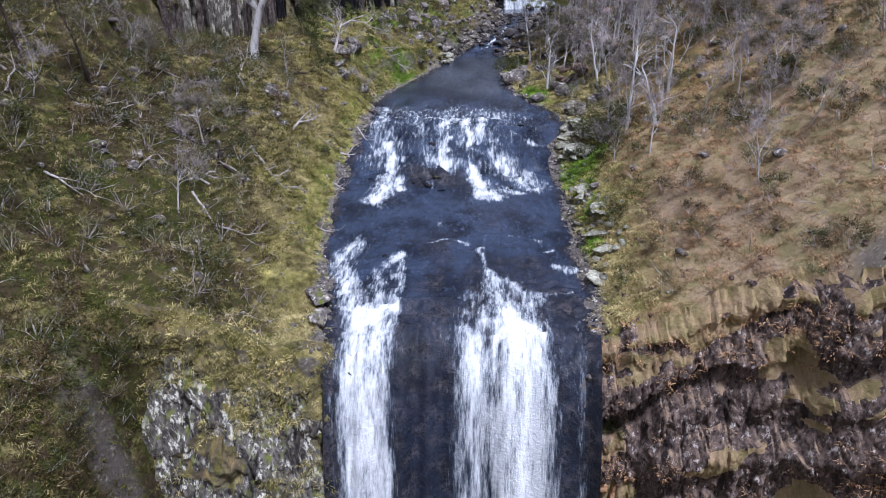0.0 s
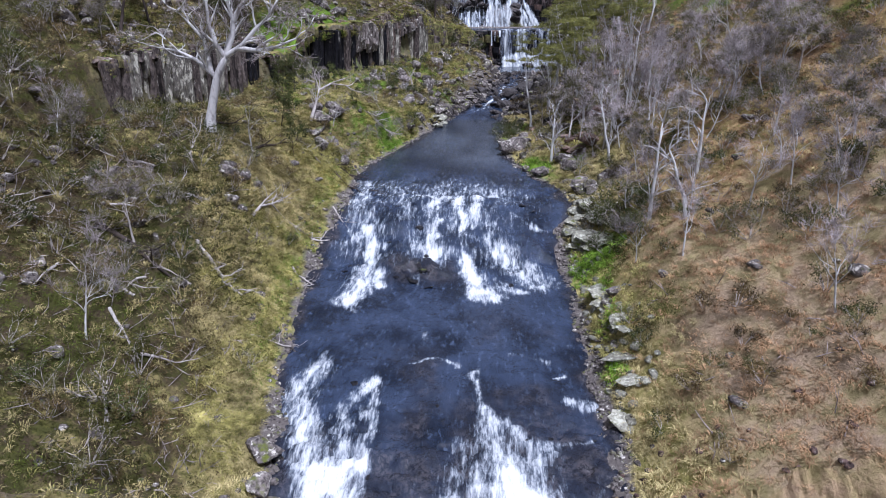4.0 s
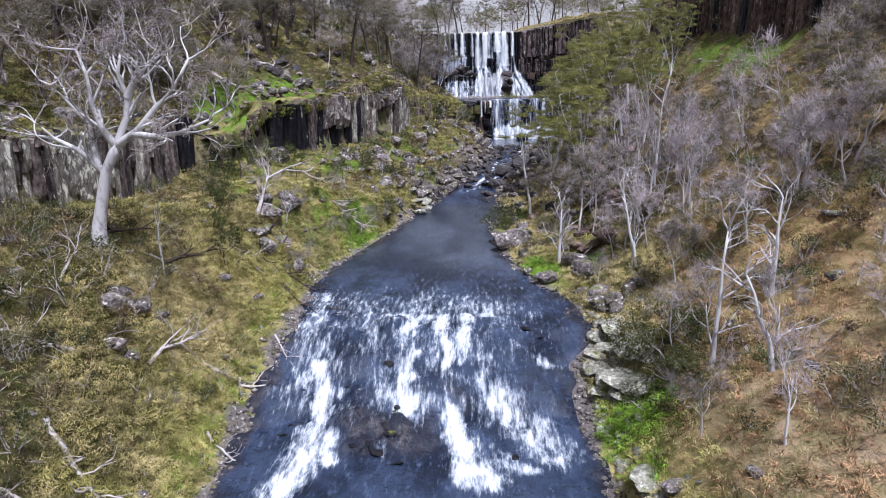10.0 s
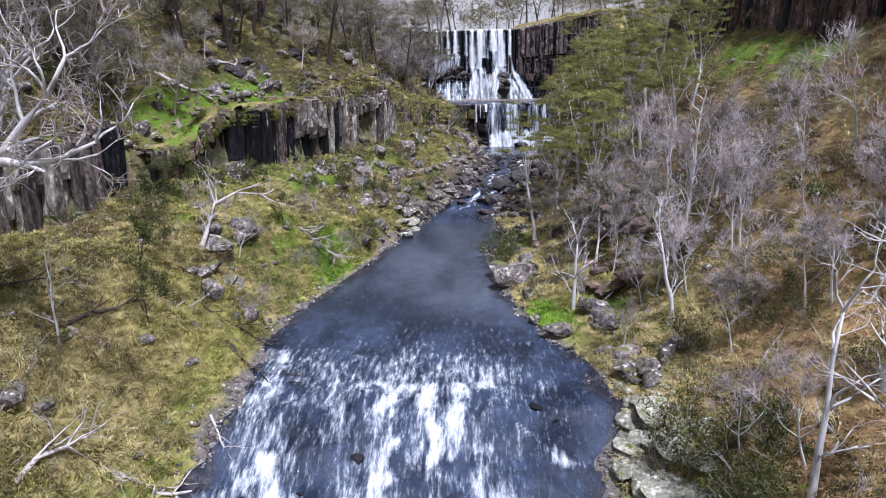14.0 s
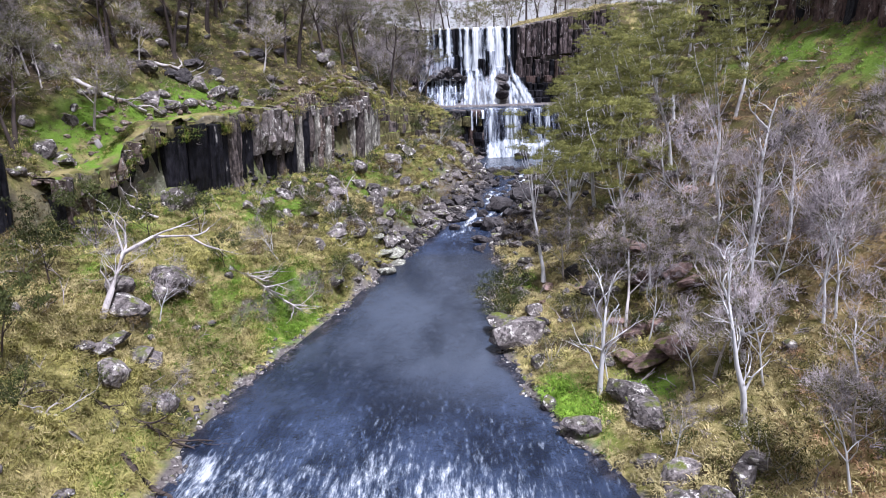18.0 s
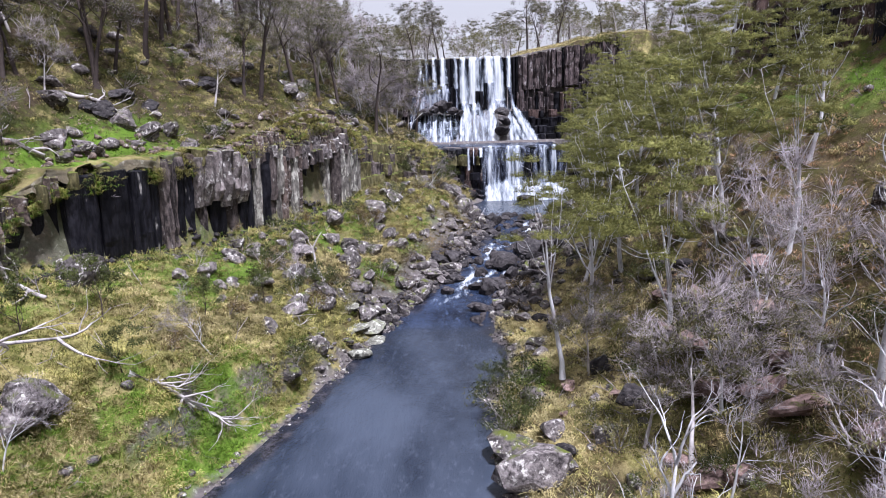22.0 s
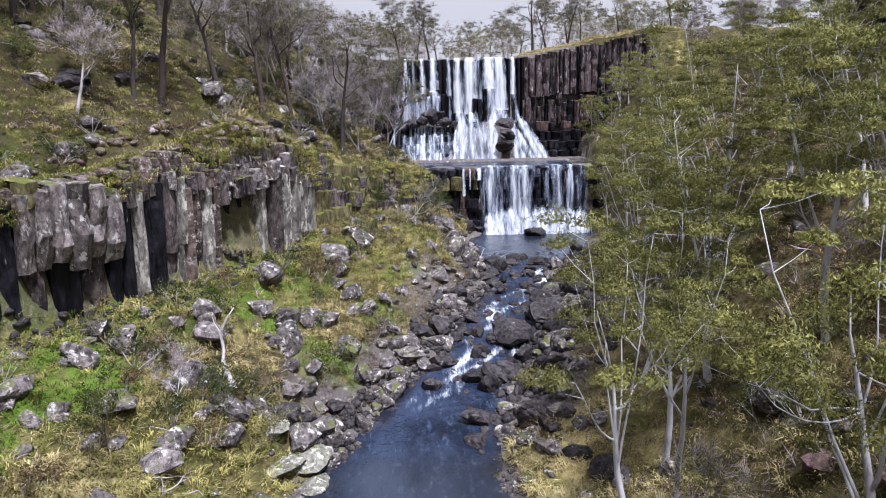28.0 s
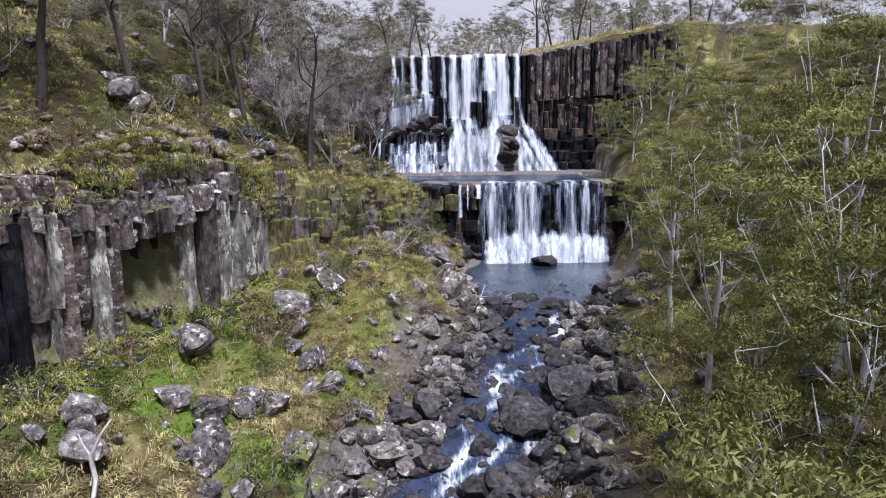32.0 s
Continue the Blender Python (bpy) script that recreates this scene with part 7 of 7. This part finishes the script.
# dead sticks lying and standing in the scrub
sticks = Wood()
r = random.Random(21)
for n in range(1500):
    y = r.uniform(18, 190) if n < 900 else r.uniform(16, 62)
    x = along(RIVER, y, 2) - 4 - r.random() * (44 if n < 900 else 34) if n >= 900 or r.random() < 0.6 else along(RIVER, y, 3) + 5 + r.random() * 30
    p = Vector((x, y, height(x, y)))
    d = Vector((r.gauss(0, 1), r.gauss(0, 1), abs(r.gauss(0.2, 0.5)))).normalized()
    L = r.uniform(0.8, 2.6)
    q = p + d * L * 0.5 + Vector((r.gauss(0, 0.1), r.gauss(0, 0.1), 0.05))
    e = (d + Vector((r.gauss(0, 0.4), r.gauss(0, 0.4), r.gauss(0.1, 0.3)))).normalized()
    base = sticks.tube([p, q, q + e * L * 0.6], [0.045, 0.035, 0.012], 3)
    sticks.tube([q, q + (d + Vector((r.gauss(0, 0.8), r.gauss(0, 0.8), 0.2))).normalized() * L * 0.5], [0.03, 0.01], 3, base + 3)
tagged(new("dead_sticks", sticks.mesh("dead_sticks", M_TWIG)), "pale dead sticks scattered in the scrub", "sticks", kind="stuff")

# ---- fallen timber ----
def fallen_log(x, y, length, radius, turn, material, label, limbs=3, rise=0.08, seed=0):
    r = random.Random(seed)
    root = thing("fallen_log", Matrix.Translation((x, y, height(x, y) + radius * 0.5)), label, "log", "fallen timber")
    d = Vector((math.cos(turn), math.sin(turn), 0))
    pts, p = [], Vector((0, 0, 0))
    base = height(x, y)
    for i in range(8):
        q = d * length * i / 7
        pts.append(Vector((q.x + r.uniform(-0.1, 0.1), q.y + r.uniform(-0.1, 0.1), height(x + q.x, y + q.y) - base + rise * length * (i / 7) ** 1.5 * 0.5)))
    w = Wood()
    w.tube(pts, [radius * (1 - 0.08 * i) for i in range(8)], 8)
    part("trunk", w.mesh("trunk", material), root)
    for k in range(limbs):
        b, tips = Wood(), []
        side = Vector((-d.y, d.x, 0)) * r.choice((-1, 1))
        grow(b, tips, r, pts[3 + k % 5], (d + side * r.uniform(0.3, 1) + Vector((0, 0, r.uniform(0.1, 0.7)))).normalized(), length * r.uniform(0.25, 0.5), radius * 0.4, 1, 0.25, 0.0, 2, 0.6, 4)
        part("branch", b.mesh("branch", material), root)
    return root


for n, (x, y, length, rad, turn, mat) in enumerate(((-38, 41.5, 7, 0.32, -0.1, M_BARK_DARK), (-33, 69, 4.5, 0.16, 0.1, M_BARK_GREY), (-31, 47, 6, 0.25, -0.5, M_BARK_GREY), (-25.5, 62, 5, 0.2, 0.4, M_BARK_GREY), (-24, 57, 4, 0.14, -0.6, M_BARK_GREY),
                                                (-22.8, 78, 6, 0.22, -0.35, M_BARK_DARK), (-29.5, 77, 5, 0.2, 0.0, M_BARK_GREY), (-18, 116.5, 4, 0.16, 0.3, M_BARK_GREY), (-3.5, 171, 9, 0.16, -0.15, M_BARK_GREY), (-38, 108, 6, 0.35, -0.2, M_BARK_GREY),
                                                (-42, 112, 7, 0.3, 0.4, M_BARK_GREY), (-45, 35, 6, 0.2, 0.5, M_BARK_GREY), (-33, 33, 5, 0.16, -0.7, M_BARK_GREY), (-38, 122, 6, 0.25, 0.7, M_BARK_GREY), (24, 90, 5, 0.15, 2.0, M_BARK_GREY), (20, 68, 4, 0.12, 0.6, M_BARK_GREY), (-21.5, 70, 4, 0.12, -0.9, M_BARK_GREY), (-24, 40, 4, 0.12, 0.3, M_BARK_GREY))):
    fallen_log(x, y, length, rad, turn, mat, "weathered grey fallen log with broken limbs in the grass" if mat == M_BARK_GREY else "dark charred fallen log lying in the grass", 3 + n % 3, seed=n)
def dead_tree(points, radius, material, label, spray=2, seed=0):
    """A dead trunk along points given as (x, y, height above the ground there), with bare limbs."""
    r = random.Random(seed)
    line = [Vector((x, y, height(x, y) + h)) for x, y, h in points]
    root = thing("dead_tree", Matrix.Translation(line[0]), label, "tree", "fallen timber")
    line = [p - line[0] for p in line]
    n = len(line) - 1
    w = Wood()
    w.tube(line, [radius * (1 - 0.75 * i / n) for i in range(n + 1)], 8)
    part("trunk", w.mesh("trunk", material), root)
    for i in range(1, n + 1):
        for _ in range(spray):
            b, tips = Wood(), []
            d = ((line[i] - line[i - 1]).normalized() + Vector((r.gauss(0, 0.5), r.gauss(0, 0.5), r.gauss(0.15, 0.3)))).normalized()
            grow(b, tips, r, line[i].copy(), d, r.uniform(1.6, 3.0), radius * 0.4, 2, 0.22, 0.02, 2, 0.7, 4)
            part("branch", b.mesh("branch", material), root)
    return root


dead_tree(((-28.4, 87.8, -0.3), (-27.8, 88.6, 2.0), (-27.2, 90.2, 4.2), (-25.8, 92.5, 6.0), (-23.8, 95.0, 7.4)), 0.3, M_BARK_GREY, "pale dead tree leaning out over the grassy bank", 2, 1)
dead_tree(((-22.7, 100.1, 0.1), (-21.4, 101.0, 0.5), (-20.0, 102.0, 1.1), (-18.6, 103.0, 1.6)), 0.26, M_BARK_GREY, "fallen dead tree with a fan of bare twigs", 4, 2)
dead_tree(((-28.3, 56.9, 0.1), (-27.6, 58.3, 0.7), (-26.8, 60.0, 0.9), (-25.7, 61.6, 0.5)), 0.24, M_BARK_GREY, "weathered fallen branch spreading over the grass", 3, 3)
dead_tree(((-31.7, 68.9, 0.2), (-30.9, 71.0, 0.5), (-30.0, 73.3, 0.4), (-29.2, 75.5, 0.3)), 0.28, M_BARK_DARK, "dark fallen log lying across the grass", 1, 4)
dead_tree(((-31.2, 67.6, 0.0), (-31.3, 67.8, 1.5), (-31.6, 68.2, 3.0), (-31.5, 68.4, 4.2)), 0.12, M_BARK_WHITE, "thin white dead sapling beside the log", 2, 5)
dead_tree(((-26.9, 80.7, 0.3), (-25.2, 81.2, 0.6), (-23.4, 81.8, 0.5), (-21.4, 82.2, 0.6)), 0.24, M_BARK_DARK, "crooked dead trunk lying down to the water", 3, 6)
dead_tree(((-35.2, 66.2, 0.3), (-34.8, 67.8, 0.5), (-34.5, 69.6, 0.7)), 0.24, M_BARK_DARK, "charred broken log under the white gum", 2, 7)
for k, (x, y, tall, lean) in enumerate(((17.9, 54.5, 10.5, 0.4), (24.0, 59.3, 8.0, 0.2), (17.7, 79.0, 9.0, -1.6), (20.5, 50.2, 9.0, -2.4), (19.3, 83.7, 8.0, -1.2), (10.1, 86.9, 7.0, 0.3), (22.8, 92.4, 10, 0.6))):
    dead_tree(((x, y, -0.3), (x + lean * 0.15, y + 0.1, tall * 0.25), (x + lean * 0.5, y + 0.2, tall * 0.5), (x + lean * 0.7, y + 0.5, tall * 0.75), (x + lean, y + 0.4, tall)), 0.24, M_BARK_WHITE, "white-barked bare tree with forked limbs above the rapids", 2, 20 + k)
for k in range(16):
    x, y, a = r.uniform(-52, -27), r.uniform(22, 62), r.uniform(0, 6.28)
    L = r.uniform(2.2, 4.5)
    dead_tree(tuple((x + math.cos(a) * L * t, y + math.sin(a) * L * t, 0.15 + 0.9 * t * (1.3 - t)) for t in (0, 0.35, 0.7, 1.0)), 0.15, M_BARK_GREY, "grey fallen limb with bare branches in the scrub", 1, 40 + k)
stump = thing("dead_stump", Matrix.Translation((-16.4, 130.4, height(-16.4, 130.4))), "crooked pale dead trunk standing by the slab", "stump", "fallen timber")
w = Wood()
w.tube([Vector(p) for p in ((1.6, -3.0, -0.6), (0.9, -2.0, 0.0), (0.2, -1.0, 0.6), (0.0, -0.2, 1.5), (-0.2, 0, 2.6), (0.4, 0.1, 3.7), (0.9, 0.2, 4.4))], [0.24, 0.2, 0.17, 0.14, 0.11, 0.07, 0.03], 8)
w.tube([Vector(p) for p in ((-0.2, 0, 2.6), (-0.6, 0.1, 3.2), (-0.7, 0.1, 3.7))], [0.08, 0.05, 0.02], 6)
part("trunk", w.mesh("trunk", M_BARK_GREY), stump)
